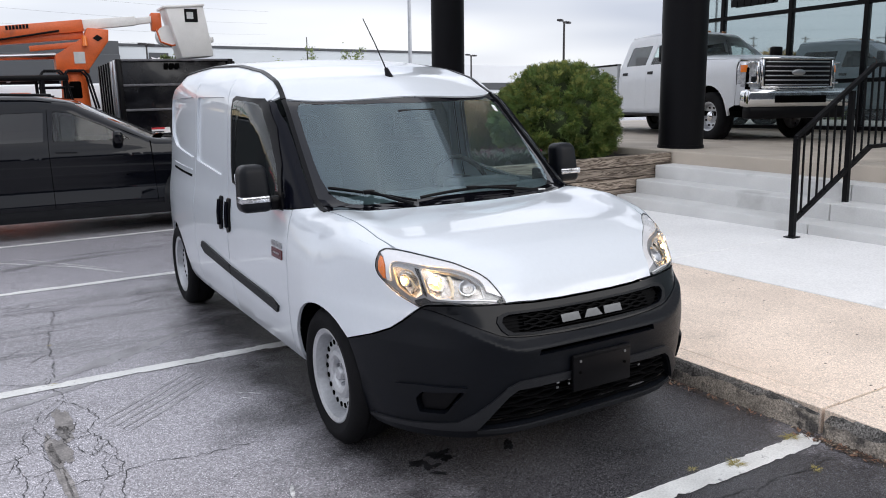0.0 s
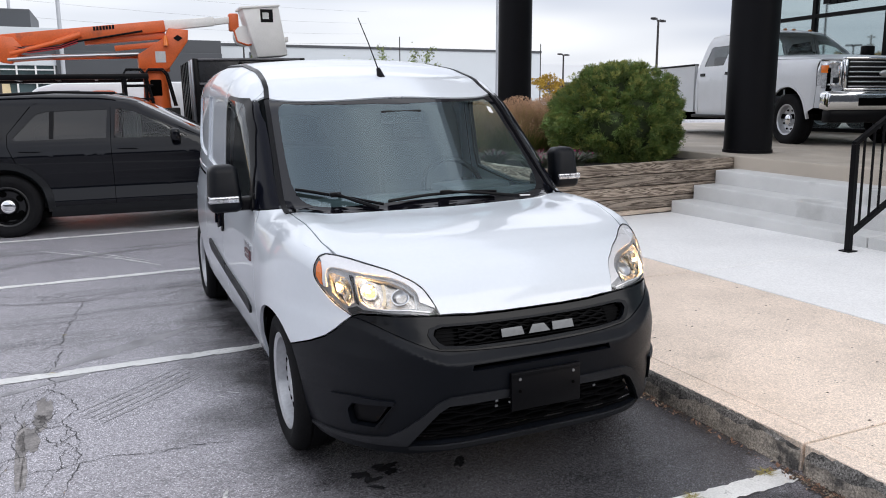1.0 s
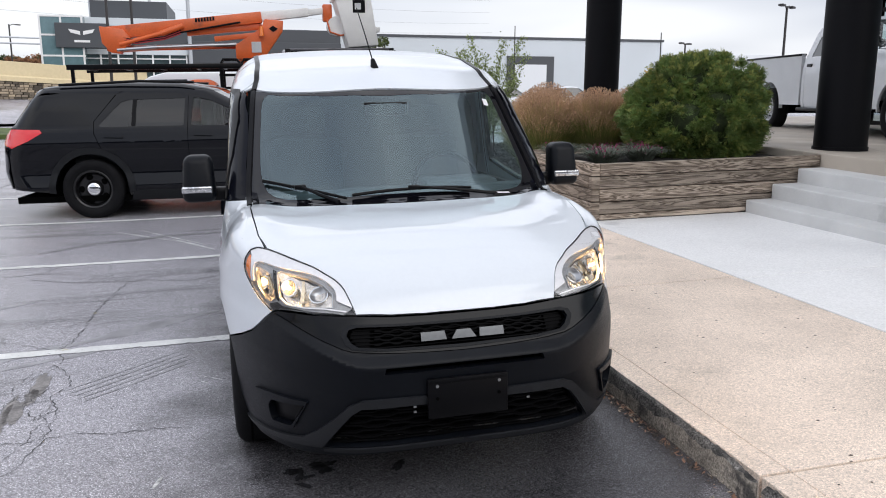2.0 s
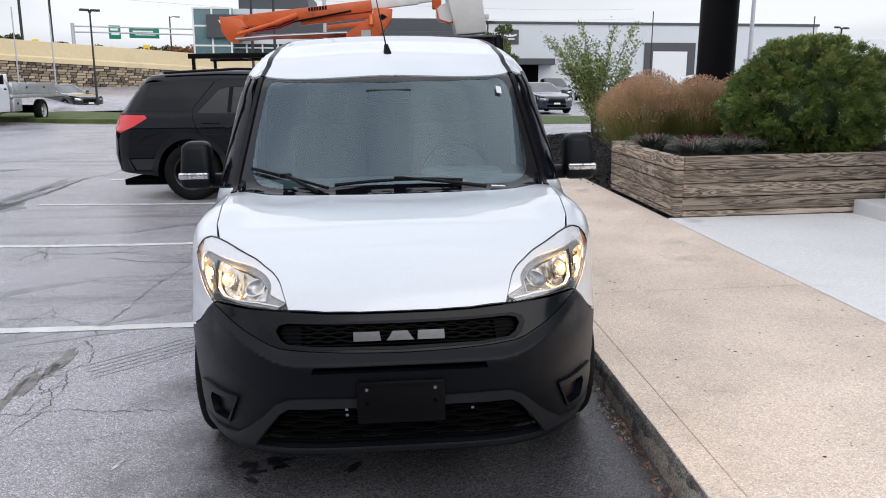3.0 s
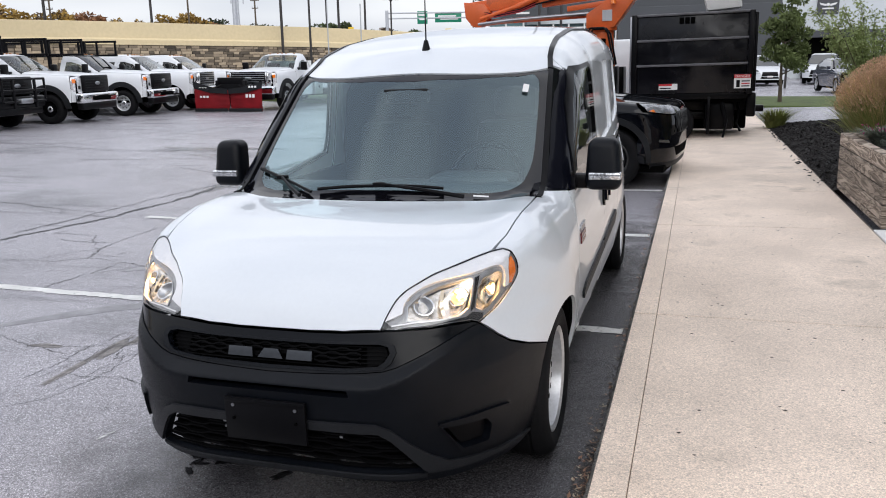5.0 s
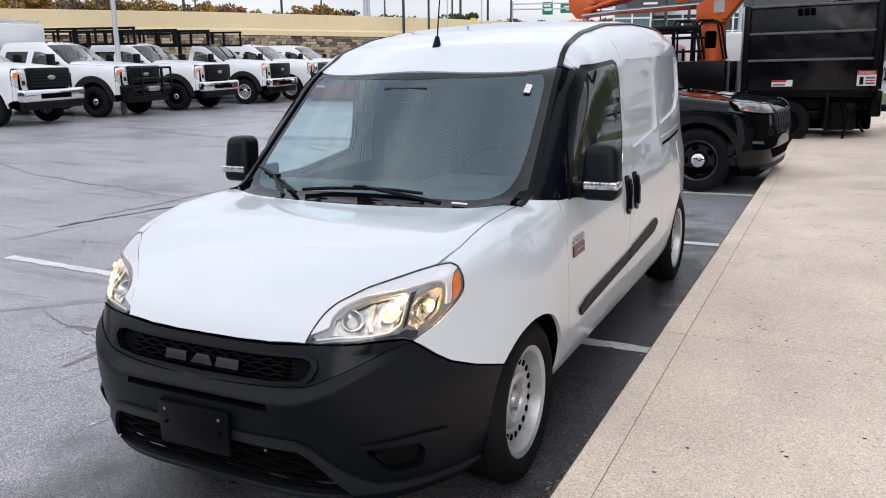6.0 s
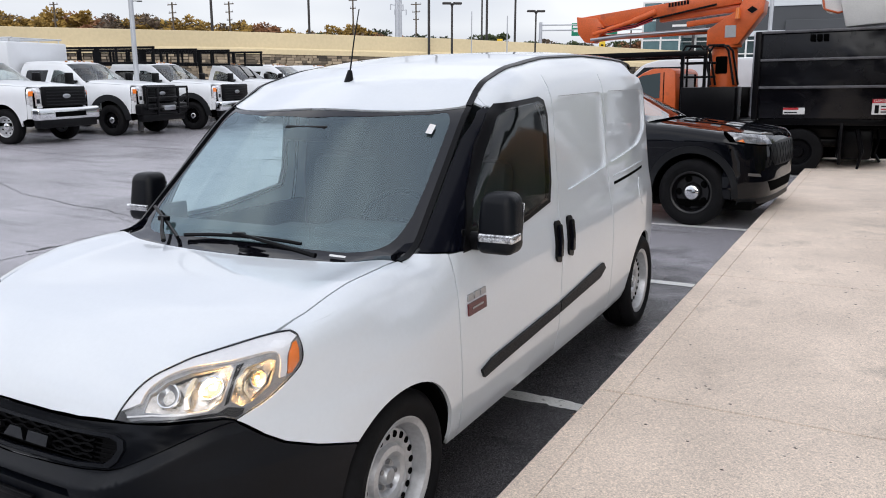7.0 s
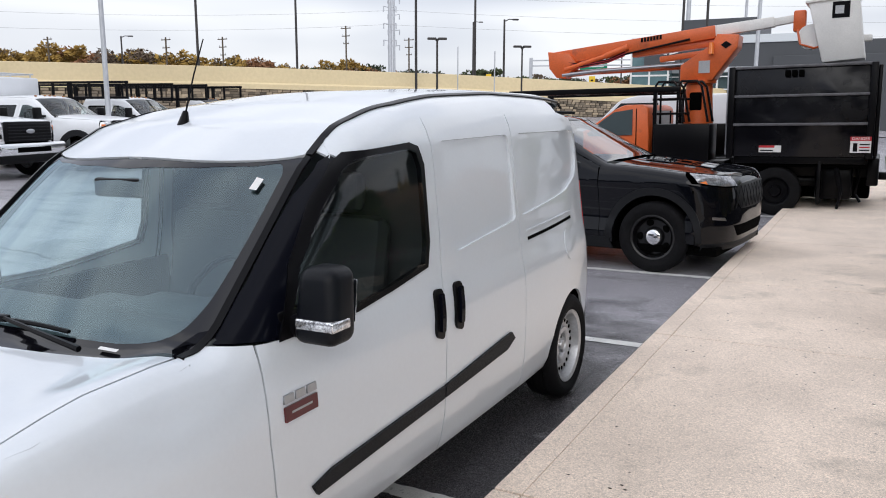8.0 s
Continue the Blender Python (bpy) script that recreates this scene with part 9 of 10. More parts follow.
part("frame_rail", boxed(-4.2, 2.4, 13.3, 14.4, 0.62, 0.92, 0.02), BLACK_STEEL, bt)
part("under_body", boxed(0.3, 2.2, Y0 + 0.15, Y1 - 0.2, 0.8, 0.98, 0.02), VOID, bt)
part("axle_beam", boxed(0.78, 1.06, Y0 + 0.3, Y1 - 0.35, 0.28, 0.55, 0.05), VOID, bt)
part("leaf_spring", boxed(0.25, 1.6, Y0 + 0.62, Y0 + 0.72, 0.45, 0.6, 0.03), BLACK_STEEL, bt)
# tank and added black block hang low to fill the shaded gap underneath
part("fuel_tank", boxed(1.5, 2.05, Y0 + 0.35, Y0 + 1.0, 0.26, 0.82, 0.06), BLACK_STEEL, bt, "black under-body tank")
part("reservoir", boxed(-0.1, 2.3, Y0 + 1.1, Y1 - 0.3, 0.22, 0.82, 0.04), VOID, bt)
part("body_apron", boxed(bodyx0 + 0.1, 2.25, Y0 + 0.06, Y0 + 0.1, 0.86, 0.98, 0.008), BLACK_STEEL, bt)
bm = bmesh.new()
for x0, x1, z1 in ((1.8, 1.9, 0.36), (1.9, 1.84, 0.06), (1.83, 1.92, 0.4)):
    cyl(bm, (x0, Y0 + 0.2, 0.8 if z1 > 0.1 else 0.37), (x1, Y0 + 0.2, z1), 0.022, seg=8)
part("folded_jack_leg", bm, BLACK_STEEL, bt)
part("hitch_beam", boxed(2.25, 2.42, Y0 + 0.35, Y1 - 0.4, 0.5, 0.95, 0.03), BLACK_STEEL, bt)
part("hitch", boxed(2.4, 2.62, 13.75, 13.95, 0.55, 0.68, 0.03), BLACK_STEEL, bt)
for y in (Y0 + 0.5, Y1 - 0.5):
    bm = bmesh.new()
    sweep(bm, [(2.1, y, 0.9), (2.14, y, 0.6), (2.1, y + 0.03, 0.35), (2.18, y, 0.22)], 0.025, 6)
    part("chain", bm, BLACK_STEEL, bt)
part("mud_flap", boxed(1.55, 1.6, Y0 + 0.05, Y0 + 0.6, 0.2, 0.9, 0.01), PLASTIC, bt)
for x in (0.92, -3.1):
    for y, s in ((Y0 + 0.16, -1), (Y1 - 0.2, 1)):
        w = thing("wheel", pose(x, y, 0.4, 0, 0, 90 if s > 0 else -90), "", "")
        w.parent = bt
        bm = bmesh.new()
        lathe(bm, [(-0.14, 0.24), (-0.15, 0.32), (-0.12, 0.39), (-0.08, 0.4), (0.08, 0.4), (0.12, 0.39), (0.15, 0.32), (0.14, 0.24), (0.02, 0.22), (0.0, 0.1), (0.05, 0.09), (0.05, 0.0005)], 40)
        part("tyre", bm, RUBBER, w, angle=45)
        bm = bmesh.new()
        lathe(bm, [(0.125, 0.245), (0.1, 0.21), (0.03, 0.19), (0.02, 0.1), (0.08, 0.085), (0.08, 0.0005)], 32)
        part("rim", bm, BLACK_STEEL, w, angle=40)
# deck boxes and access ladder
part("tool_chest", boxed(-1.1, -0.15, Y0, Y0 + 0.7, 0.86, 1.52, 0.02), BLACK_STEEL, bt, "black steel tool chest")
part("cargo_deck", boxed(-1.2, 0.12, Y0, Y1, 0.8, 0.9, 0.02), BLACK_STEEL, bt)
part("tool_chest", boxed(-1.1, -0.15, Y1 - 0.7, Y1, 0.86, 1.5, 0.02), BLACK_STEEL, bt)
for y in (Y0 + 0.1, Y0 + 0.55):
    for x in (-1.12, -0.72):
        bm = bmesh.new()
        sweep(bm, [(x, y, 1.5), (x, y, 2.15), (x + 0.06, y, 2.25), (x + 0.32, y, 2.25), (x + 0.4, y, 2.15), (x + 0.52, y, 1.55)], 0.022, 6)
        part("grab_hoop", bm, BLACK_STEEL, bt, "black tubular grab hoop")
    for z in (1.7, 1.95):
        bm = bmesh.new()
        cyl(bm, (-1.15, y, z), (-0.6, y, z), 0.02, seg=6)
        part("grab_bar", bm, BLACK_STEEL, bt)
# cab
cab = part("cab", (lambda b: prism(b, [(-4.1, 0.62), (-1.2, 0.62), (-1.2, 1.3), (-1.22, 1.8), (-1.32, 1.87), (-1.66, 1.87), (-1.84, 1.79), (-2.32, 1.46), (-2.55, 1.34), (-3.8, 1.22), (-4.1, 1.02)], Y0 + 0.1, Y1 - 0.3, plane="xz", bevel=0.05))(bmesh.new()), ORANGE, bt, "orange truck cab")
bm = bmesh.new()
prism(bm, [(-2.34, 1.36), (-2.06, 1.59), (-1.84, 1.74), (-1.5, 1.79), (-1.5, 1.33), (-2.3, 1.31)], Y0 + 0.085, Y0 + 0.11, plane="xz")
part("side_window", bm, mat("cab_side_glass", (0.1, 0.13, 0.14), 0.05, metal=0.3, var=0), cab, "dark cab window", smooth=False)
part("door_seam", boxed(-1.44, -1.425, Y0 + 0.088, Y0 + 0.11, 0.7, 1.8), VOID, cab, smooth=False)
part("cab_rear_pane", boxed(-1.22, -1.185, 13.2, 14.4, 1.38, 1.76), DARK_GLASS, cab, smooth=False)
part("bumper", boxed(-4.3, -4.1, Y0 + 0.1, Y1 - 0.3, 0.55, 0.85, 0.04), BLACK_STEEL, bt)
for yy in (Y0 + 0.05, Y1 - 0.3):
    part("rack_rail", boxed(-3.9, -0.67, yy, yy + 0.08, 2.07, 2.17, 0.01), BLACK_STEEL, bt, "black rack rail over the cab")
    for x in (-3.8, -1.1):
        part("rack_post", boxed(x - 0.03, x + 0.03, yy, yy + 0.06, 0.9, 2.08), BLACK_STEEL, bt)
for x in (-3.7, -3.0, -2.3, -1.6, -1.05):
    part("rack_bar", boxed(x - 0.03, x + 0.03, Y0 + 0.12, Y1 - 0.28, 2.1, 2.15), BLACK_STEEL, bt)
# turret and booms: set a little in from the near side
BYc = 13.55
K = (BYc + 1.27) / 13.97


def bx(x):
    return 2.43 + (x - 2.43) * K


def bz(z):
    return 1.735 + (z - 1.735) * K


turret = thing("turret", Matrix.Identity(4), "", "")
turret.parent = bt
bm = bmesh.new()
lathe(bm, [(bz(1.1), 0.3), (bz(1.5), 0.3), (bz(1.53), 0.26), (bz(2.02), 0.23), (bz(2.18), 0.23), (bz(2.2), 0.29), (bz(2.26), 0.29), (bz(2.27), 0.0005)], 28, axis="z", m=Matrix.Translation((bx(-0.34), BYc, 0)))
part("pedestal", bm, ORANGE, turret, "orange pedestal")
part("pedestal_window", boxed(bx(-0.45), bx(-0.25), BYc - 0.262, BYc - 0.2, bz(1.75), bz(2.05), 0.03), VOID, turret)
bm = bmesh.new()
prism(bm, [(bx(-0.62), bz(2.24)), (bx(-0.1), bz(2.24)), (bx(0.28), bz(2.75)), (bx(0.3), bz(2.95)), (bx(-0.05), bz(2.98)), (bx(-0.12), bz(2.82)), (bx(-0.62), bz(2.5))], BYc - 0.24, BYc + 0.24, plane="xz", bevel=0.015)
part("turret_head", bm, ORANGE, turret, "orange turret head")
part("control_plate", boxed(bx(-0.32), bx(-0.14), BYc - 0.252, BYc - 0.24, bz(2.36), bz(2.56)), ALU, turret, smooth=False)
bm = bmesh.new()
prism(bm, [(bx(0.02), bz(2.8)), (bx(0.1), bz(2.86)), (bx(0.19), bz(2.8)), (bx(0.1), bz(2.74))], BYc - 0.252, BYc - 0.24, plane="xz")
part("diamond_plate", bm, PLASTIC, turret, smooth=False)
bm = bmesh.new()
cyl(bm, (bx(-0.12), BYc - 0.3, bz(2.66)), (bx(-0.12), BYc - 0.3, bz(2.84)), 0.05, 0.035, seg=12)
part("beacon", bm, AMBER, turret, "amber beacon")


def beam(name, x0, z0, x1, z1, h0, h1, y, w, mt, label=""):
    dx, dz = x1 - x0, z1 - z0
    n = Vector((-dz, dx)).normalized()
    bm = bmesh.new()
    prism(bm, [(x0 - n.x * h0 / 2, z0 - n.y * h0 / 2), (x1 - n.x * h1 / 2, z1 - n.y * h1 / 2), (x1 + n.x * h1 / 2, z1 + n.y * h1 / 2), (x0 + n.x * h0 / 2, z0 + n.y * h0 / 2)], y - w / 2, y + w / 2, plane="xz", bevel=0.012)
    return part(name, bm, mt, turret, label)


beam("upper_boom", bx(-2.96), bz(2.72), bx(-0.1), bz(3.03), 0.25, 0.22, BYc, 0.22, ORANGE, "orange upper boom")
for k in range(7):
    x = -1.33 + k * 0.053
    part("name_bar", boxed(bx(x), bx(x) + 0.04, BYc - 0.122, BYc - 0.11, bz(2.93 + k * 0.0055), bz(3.0 + k * 0.0055)), PLASTIC, turret, smooth=False)
beam("boom_tip", bx(-0.12), bz(3.04), bx(0.8), bz(3.13), 0.19, 0.17, BYc, 0.18, BOOM_WHITE, "white fibreglass boom section")
beam("boom_tip", bx(0.78), bz(3.12), bx(1.1), bz(3.16), 0.13, 0.12, BYc, 0.14, BOOM_WHITE)
beam("lower_boom", bx(-2.95), bz(2.46), bx(-0.5), bz(2.5), 0.1, 0.1, BYc + 0.1, 0.16, ORANGE, "orange lower link")
beam("lower_arm", bx(-1.5), bz(2.76), bx(-0.1), bz(2.86), 0.16, 0.12, BYc + 0.05, 0.2, ORANGE)
beam("arm_plate", bx(-1.0), bz(2.62), bx(-0.2), bz(2.7), 0.1, 0.1, BYc - 0.06, 0.12, ORANGE)
bm = bmesh.new()
prism(bm, [(bx(-3.03), bz(2.85)), (bx(-2.62), bz(2.8)), (bx(-2.47), bz(2.6)), (bx(-2.7), bz(2.36)), (bx(-2.86), bz(2.38)), (bx(-3.0), bz(2.55))], BYc - 0.16, BYc + 0.16, plane="xz", bevel=0.012)
part("elbow", bm, ORANGE, turret, "orange boom elbow")
bm = bmesh.new()
cyl(bm, (bx(-2.75), BYc - 0.12, bz(2.42)), (bx(-2.05), BYc - 0.12, bz(2.47)), 0.05, seg=12)
cyl(bm, (bx(-2.05), BYc - 0.12, bz(2.47)), (bx(-0.6), BYc - 0.08, bz(2.52)), 0.038, seg=12)
part("lift_cylinder", bm, DULL_CHROME, turret, "grey hydraulic cylinder")
bm = bmesh.new()
cyl(bm, (bx(-2.7), BYc - 0.14, bz(2.52)), (bx(-1.95), BYc - 0.14, bz(2.72)), 0.045, seg=12)
cyl(bm, (bx(-1.95), BYc - 0.14, bz(2.72)), (bx(-1.55), BYc - 0.12, bz(2.86)), 0.06, seg=12)
part("boom_cylinder", bm, ORANGE, turret)
for k in range(4):
    bm = bmesh.new()
    sweep(bm, [(bx(-2.9), BYc - 0.13, bz(2.7 - k * 0.02)), (bx(-2.4), BYc - 0.16, bz(2.6 - k * 0.02)), (bx(-1.9), BYc - 0.15, bz(2.66 - k * 0.015)), (bx(-1.6), BYc - 0.13, bz(2.78 - k * 0.02))], 0.014, 6)
    part("hose", bm, RED_PAINT if k % 2 else PLASTIC, turret)
bm = bmesh.new()
sweep(bm, [(bx(-1.6), BYc - 0.13, bz(2.74)), (bx(-0.9), BYc - 0.13, bz(2.86)), (bx(-0.5), BYc - 0.13, bz(2.93))], 0.02, 6)
part("hose", bm, PLASTIC, turret)
# bucket
part("bucket_knuckle", boxed(bx(1.08), bx(1.26), BYc - 0.1, BYc + 0.1, bz(2.95), bz(3.28), 0.03), ORANGE, turret, "orange bucket knuckle")
bm = bmesh.new()
cyl(bm, (bx(1.34), BYc - 0.12, bz(2.86)), (bx(1.34), BYc + 0.12, bz(2.86)), 0.2, seg=28)
part("leveling_disc", bm, BOOM_WHITE, turret)
bm = bmesh.new()
b0 = [(1.3, 3.36), (2.0, 3.41), (2.13, 2.48), (1.54, 2.44)]
prism(bm, [(bx(u), bz(v)) for u, v in b0], BYc - 0.32, BYc + 0.3, plane="xz", bevel=0.03)
bk = part("bucket", bm, BOOM_WHITE, turret, "white fibreglass work bucket")
bm = bmesh.new()
prism(bm, [(bx(1.26), bz(3.34)), (bx(2.02), bz(3.395)), (bx(2.02), bz(3.435)), (bx(1.26), bz(3.385))], BYc - 0.35, BYc + 0.33, plane="xz", bevel=0.012)
part("bucket_lip", bm, BOOM_WHITE, bk)
lb = part("bucket_label", boxed(bx(1.64), bx(1.88), BYc - 0.326, BYc - 0.315, bz(3.1), bz(3.34)), PLASTIC, bk, smooth=False)
part("label_mark", boxed(bx(1.68), bx(1.8), BYc - 0.33, BYc - 0.325, bz(3.16), bz(3.28)), ALU, lb, smooth=False)
part("bucket_step", boxed(bx(2.05), bx(2.2), BYc - 0.1, BYc + 0.1, bz(2.75), bz(2.85), 0.02), BOOM_WHITE, bk)
bm = bmesh.new()
sweep(bm, [(bx(1.15), BYc - 0.1, bz(2.98)), (bx(1.2), BYc - 0.14, bz(2.75)), (bx(1.4), BYc - 0.14, bz(2.68)), (bx(1.55), BYc - 0.05, bz(2.72))], 0.02, 6)
part("hose", bm, ORANGE, turret)

# white cargo van standing beyond the bucket truck
wv = thing("white_van", LOT @ pose(-1.9, 17.6, 0.0, 0, 0, -90), "plain white high-roof van behind the bucket truck", "van")
bm = bmesh.new()
prism(bm, [(-2.6, 0.35), (3.2, 0.35), (3.25, 2.0), (3.1, 2.12), (-0.6, 2.12), (-1.0, 2.02), (-1.75, 1.3), (-2.5, 1.1), (-2.65, 0.8)], -0.95, 0.95, bevel=0.08)
part("body", bm, TRUCK_WHITE, wv)
for y in (-1.7, 2.2):
    for s in (1, -1):
        wheel(wv, s * 0.86, y, 0.34, 0.34, 0.22, 0.2, STEEL, "steel8", s)
bm = bmesh.new()
prism(bm, [(-1.6, 1.32), (-0.95, 1.95), (-0.1, 1.95), (-0.1, 1.3)], -0.965, 0.965)
part("cab_windows", bm, mat("van_cab_glass", (0.03, 0.035, 0.04), 0.05, var=0, coat=1.0), wv, smooth=False)

# ---- far cars ----
def sedan(m, label, paint, suv_like=False, group="far parked cars"):
    """A plain saloon or crossover facing its own -y, with arches, glass, lamps and wheels."""
    hgt = 1.72 if suv_like else 1.45
    c = thing("parked_car", m, label, "car", group)
    lo = 0.35 if suv_like else 0.26
    sh = 1.08 if suv_like else 0.98

    def shape(x, y, z):
        ax = np.abs(x)
        w = np.interp(z, [0.2, 0.4, 0.8, sh, hgt], [0.85, 0.9, 0.92, 0.88, 0.62])
        yy = y - 0.08 * (ax / 0.8) ** 2
        zt = 0
        for d in (-0.08, -0.04, 0, 0.04, 0.08):
            zt = zt + np.interp(yy + d, [-0.95, -0.8, 0.0, 0.55, 1.45, 2.1, 2.9, 3.5, 3.75], [0.65, 0.82 * sh, 0.94 * sh, sh, hgt - 0.04, hgt, hgt - 0.05, (hgt - 0.2) if suv_like else sh + 0.1, sh + (0.1 if suv_like else 0.0)]) / 5
        f = smax(ax - w, (z - zt) * 0.85, 0.12)
        f = smax(f, (-0.9 + 0.3 * (ax / 0.9) ** 4 - y) * 0.8, 0.08)
        return smax(f, (y - 3.75 + 0.25 * (ax / 0.9) ** 4) * 0.8, 0.1)

    sk = Skin(shape, (0.0, 0.4))
    for mir in (False, True):
        s = -1 if mir else 1
        poly = [(-0.55, lo + 0.08)] + arc(0, 0.34, 0.39, 178, 2, 12) + [(0.42, lo), (2.36, lo)] + arc(2.78, 0.34, 0.39, 178, 2, 12) + [(3.4, lo + 0.1), (3.55, sh - 0.1), (2.9, sh), (0.5, sh - 0.02), (-0.2, 0.86 * sh), (-0.55, 0.8 * sh)]
        sd = sk.panel("body_side", poly, "side", paint, c, 0, 0.012, 0.16, mirror=mir)
        gl = [(0.72, sh), (1.4, hgt - 0.14), (1.9, hgt - 0.09), (2.7, hgt - 0.13), (3.2, sh + 0.08), (3.1, sh)]
        sk.panel("side_glass", gl, "side", mat("car_glass", (0.015, 0.017, 0.018), 0.04, var=0, coat=1.0) if not bpy.data.materials.get("car_glass") else bpy.data.materials["car_glass"], c, 0.001, 0.01, 0.16, mirror=mir)
        sk.panel("headlight", [(s * 0.5, 0.62 * sh), (s * 0.8, 0.64 * sh), (s * 0.78, 0.76 * sh), (s * 0.55, 0.72 * sh)][:: s], "front", DULL_CHROME, c, 0.008, 0.012, 0.12)
        for y in (0.0, 2.78):
            wheel(c, s * 0.8, y, 0.33, 0.33, 0.22, 0.22, STEEL, "steel8", s)
        part("mirror", boxed(*sorted((s * 0.9, s * 1.05)), 0.85, 0.95, sh, sh + 0.14, 0.03), paint, c)
    tp = [(0.0, -0.85), (0.6, -0.75), (0.84, -0.3), (0.84, 0.6), (0.0, 0.5)]
    sk.panel("hood", tp + [(-u, v) for u, v in tp[-2:0:-1]], "top", paint, c, 0.0, 0.012, 0.14)
    ws = [(0.0, 0.52), (0.78, 0.66), (0.62, 1.42), (0.0, 1.36)]
    sk.panel("windscreen", ws + [(-u, v) for u, v in ws[-2:0:-1]], "top", bpy.data.materials["car_glass"], c, 0.0, 0.01, 0.14)
    rf = [(0.0, 1.38), (0.66, 1.44), (0.68, 2.9), (0.0, 3.0)]
    sk.panel("roof", rf + [(-u, v) for u, v in rf[-2:0:-1]], "top", paint, c, 0.003, 0.012, 0.14)
    rr = [(0.0, 2.98), (0.68, 2.9), (0.75, 3.5), (0.0, 3.62)]
    sk.panel("rear_deck", rr + [(-u, v) for u, v in rr[-2:0:-1]], "top", paint, c, 0.0, 0.012, 0.14)
    fb = sk.panel("front_bumper", [(-0.88, lo), (0.88, lo), (0.86, 0.62 * sh), (0.5, 0.8 * sh), (-0.5, 0.8 * sh), (-0.86, 0.62 * sh)], "front", paint, c, 0, 0.012, 0.14)
    sk.panel("grille", [(-0.45, 0.5 * sh), (0.45, 0.5 * sh), (0.4, 0.72 * sh), (-0.4, 0.72 * sh)], "front", PLASTIC, fb, 0.01, 0.012, 0.12)
    sk.panel("lower_intake", [(-0.5, lo + 0.06), (0.5, lo + 0.06), (0.45, lo + 0.16), (-0.45, lo + 0.16)], "front", VOID, fb, 0.008, 0.01, 0.12)
    sk.panel("plate", [(-0.15, 0.45 * sh), (0.15, 0.45 * sh), (0.15, 0.53 * sh), (-0.15, 0.53 * sh)], "front", SIGN_WHITE, fb, 0.02, 0.01, 0.12)
    part("underbody", boxed(-0.8, 0.8, -0.6, 3.4, 0.18, lo + 0.05), VOID, c)
    return c


DARK_GREY = mat("graphite_car_paint", (0.02, 0.022, 0.026), 0.15, var=0.05, coat=1.0)
NAVY = mat("navy_car_paint", (0.016, 0.022, 0.042), 0.15, var=0.05, coat=1.0)
sedan(pose(-16.0, 39.4, ground_z(-15) + 0.02, 0, 0, 52), "dark graphite saloon car beyond the grass strip", DARK_GREY)
sedan(pose(7.7, 33.8, ground_z(7.7), 0, 0, 8), "dark blue saloon car parked in the far lot", NAVY)
sedan(pose(8.0, 47.5, ground_z(8.0), 0, 0, -12), "white crossover parked before the service building", TRUCK_WHITE, True)
sedan(pose(5.0, 46.0, ground_z(5.0), 0, 0, 10), "white crossover parked in the far lot", TRUCK_WHITE, True)
sedan(pose(12.0, 52.0, ground_z(12.0), 0, 0, 0), "graphite crossover parked by the entrance bay", DARK_GREY, True)
sedan(pose(15.0, 53.0, ground_z(15.0), 0, 0, 0), "white crossover parked by the service building", TRUCK_WHITE, True)
sedan(pose(17.8, 46.0, ground_z(17.8), 0, 0, 90), "white crossover parked side-on in the far lot", TRUCK_WHITE, True)
sedan(pose(23.0, 48.0, ground_z(23.0), 0, 0, 90), "white crossover parked side-on far off", TRUCK_WHITE, True)

# ---- poles, masts and road signs ----
def lamp_pole(x, y, h, heads, mt, r=0.09, base=0.0, label="tall dark lamp pole with flat heads", arm=0.7):
    t = thing("street_lamp", pose(x, y, base), label, "lamp post", "lamp posts")
    bm = bmesh.new()
    cyl(bm, (0, 0, 0), (0, 0, h), r, r * 0.7, seg=12)
    pl = part("pole", bm, mt, t)
    for k in range(heads):
        a = k * math.pi + 0.6
        bm = bmesh.new()
        sweep(bm, [(0, 0, h - 0.15), (arm * 0.5 * math.cos(a), arm * 0.5 * math.sin(a), h + 0.02), (arm * math.cos(a), arm * math.sin(a), h)], 0.04, 6)
        box(bm, -0.22, 0.22, -0.13, 0.13, -0.06, 0.05, 0.03, m=Matrix.Translation((arm * 1.2 * math.cos(a), arm * 1.2 * math.sin(a), h)) @ pose(0, 0, 0, 0, 0, math.degrees(a)))
        part("lamp_head", bm, mt, t)
    return t


PALE_TALL, DARK_TALL = "tall pale galvanised pole standing in the lot", "tall dark bronze pole beside the highway"
lamp_pole(-18.1, 14.8, 11.0, 0, POLE_PALE, 0.08, label=PALE_TALL)
for x, y in ((-33.6, 33.5), (-32.5, 41.3), (-22.9, 40.9), (-21.9, 46.9), (-6.8, 46.2), (-8.1, 46.0)):
    lamp_pole(x, y, 14.0, 2, POLE_DARK, 0.09, label=DARK_TALL)
lamp_pole(-17.3, 33.6, 5.2, 2, POLE_DARK, 0.07, label="dark lot lamp with two flat heads", arm=0.22)
lamp_pole(-38.3, 79.0, 11.3, 1, POLE_DARK, 0.12, label="grey roadside lamp with one short arm")
lamp_pole(-22.7, 53.3, 8.3, 1, POLE_DARK, 0.1, label="dark roadside lamp with one short arm")
lamp_pole(-22.7, 83.6, 8.3, 1, POLE_DARK, 0.1, label="dark roadside lamp with one short arm")
lamp_pole(-59.6, 49.3, 8.3, 1, POLE_DARK, 0.1, label="dark roadside lamp with one short arm")
lamp_pole(-19.0, 43.9, 5.3, 0, POLE_PALE, 0.05, label="thin grey pole beside the lot")
lamp_pole(-18.2, 37.5, 5.1, 0, POLE_PALE, 0.04, label="thin grey pole beside the lot")
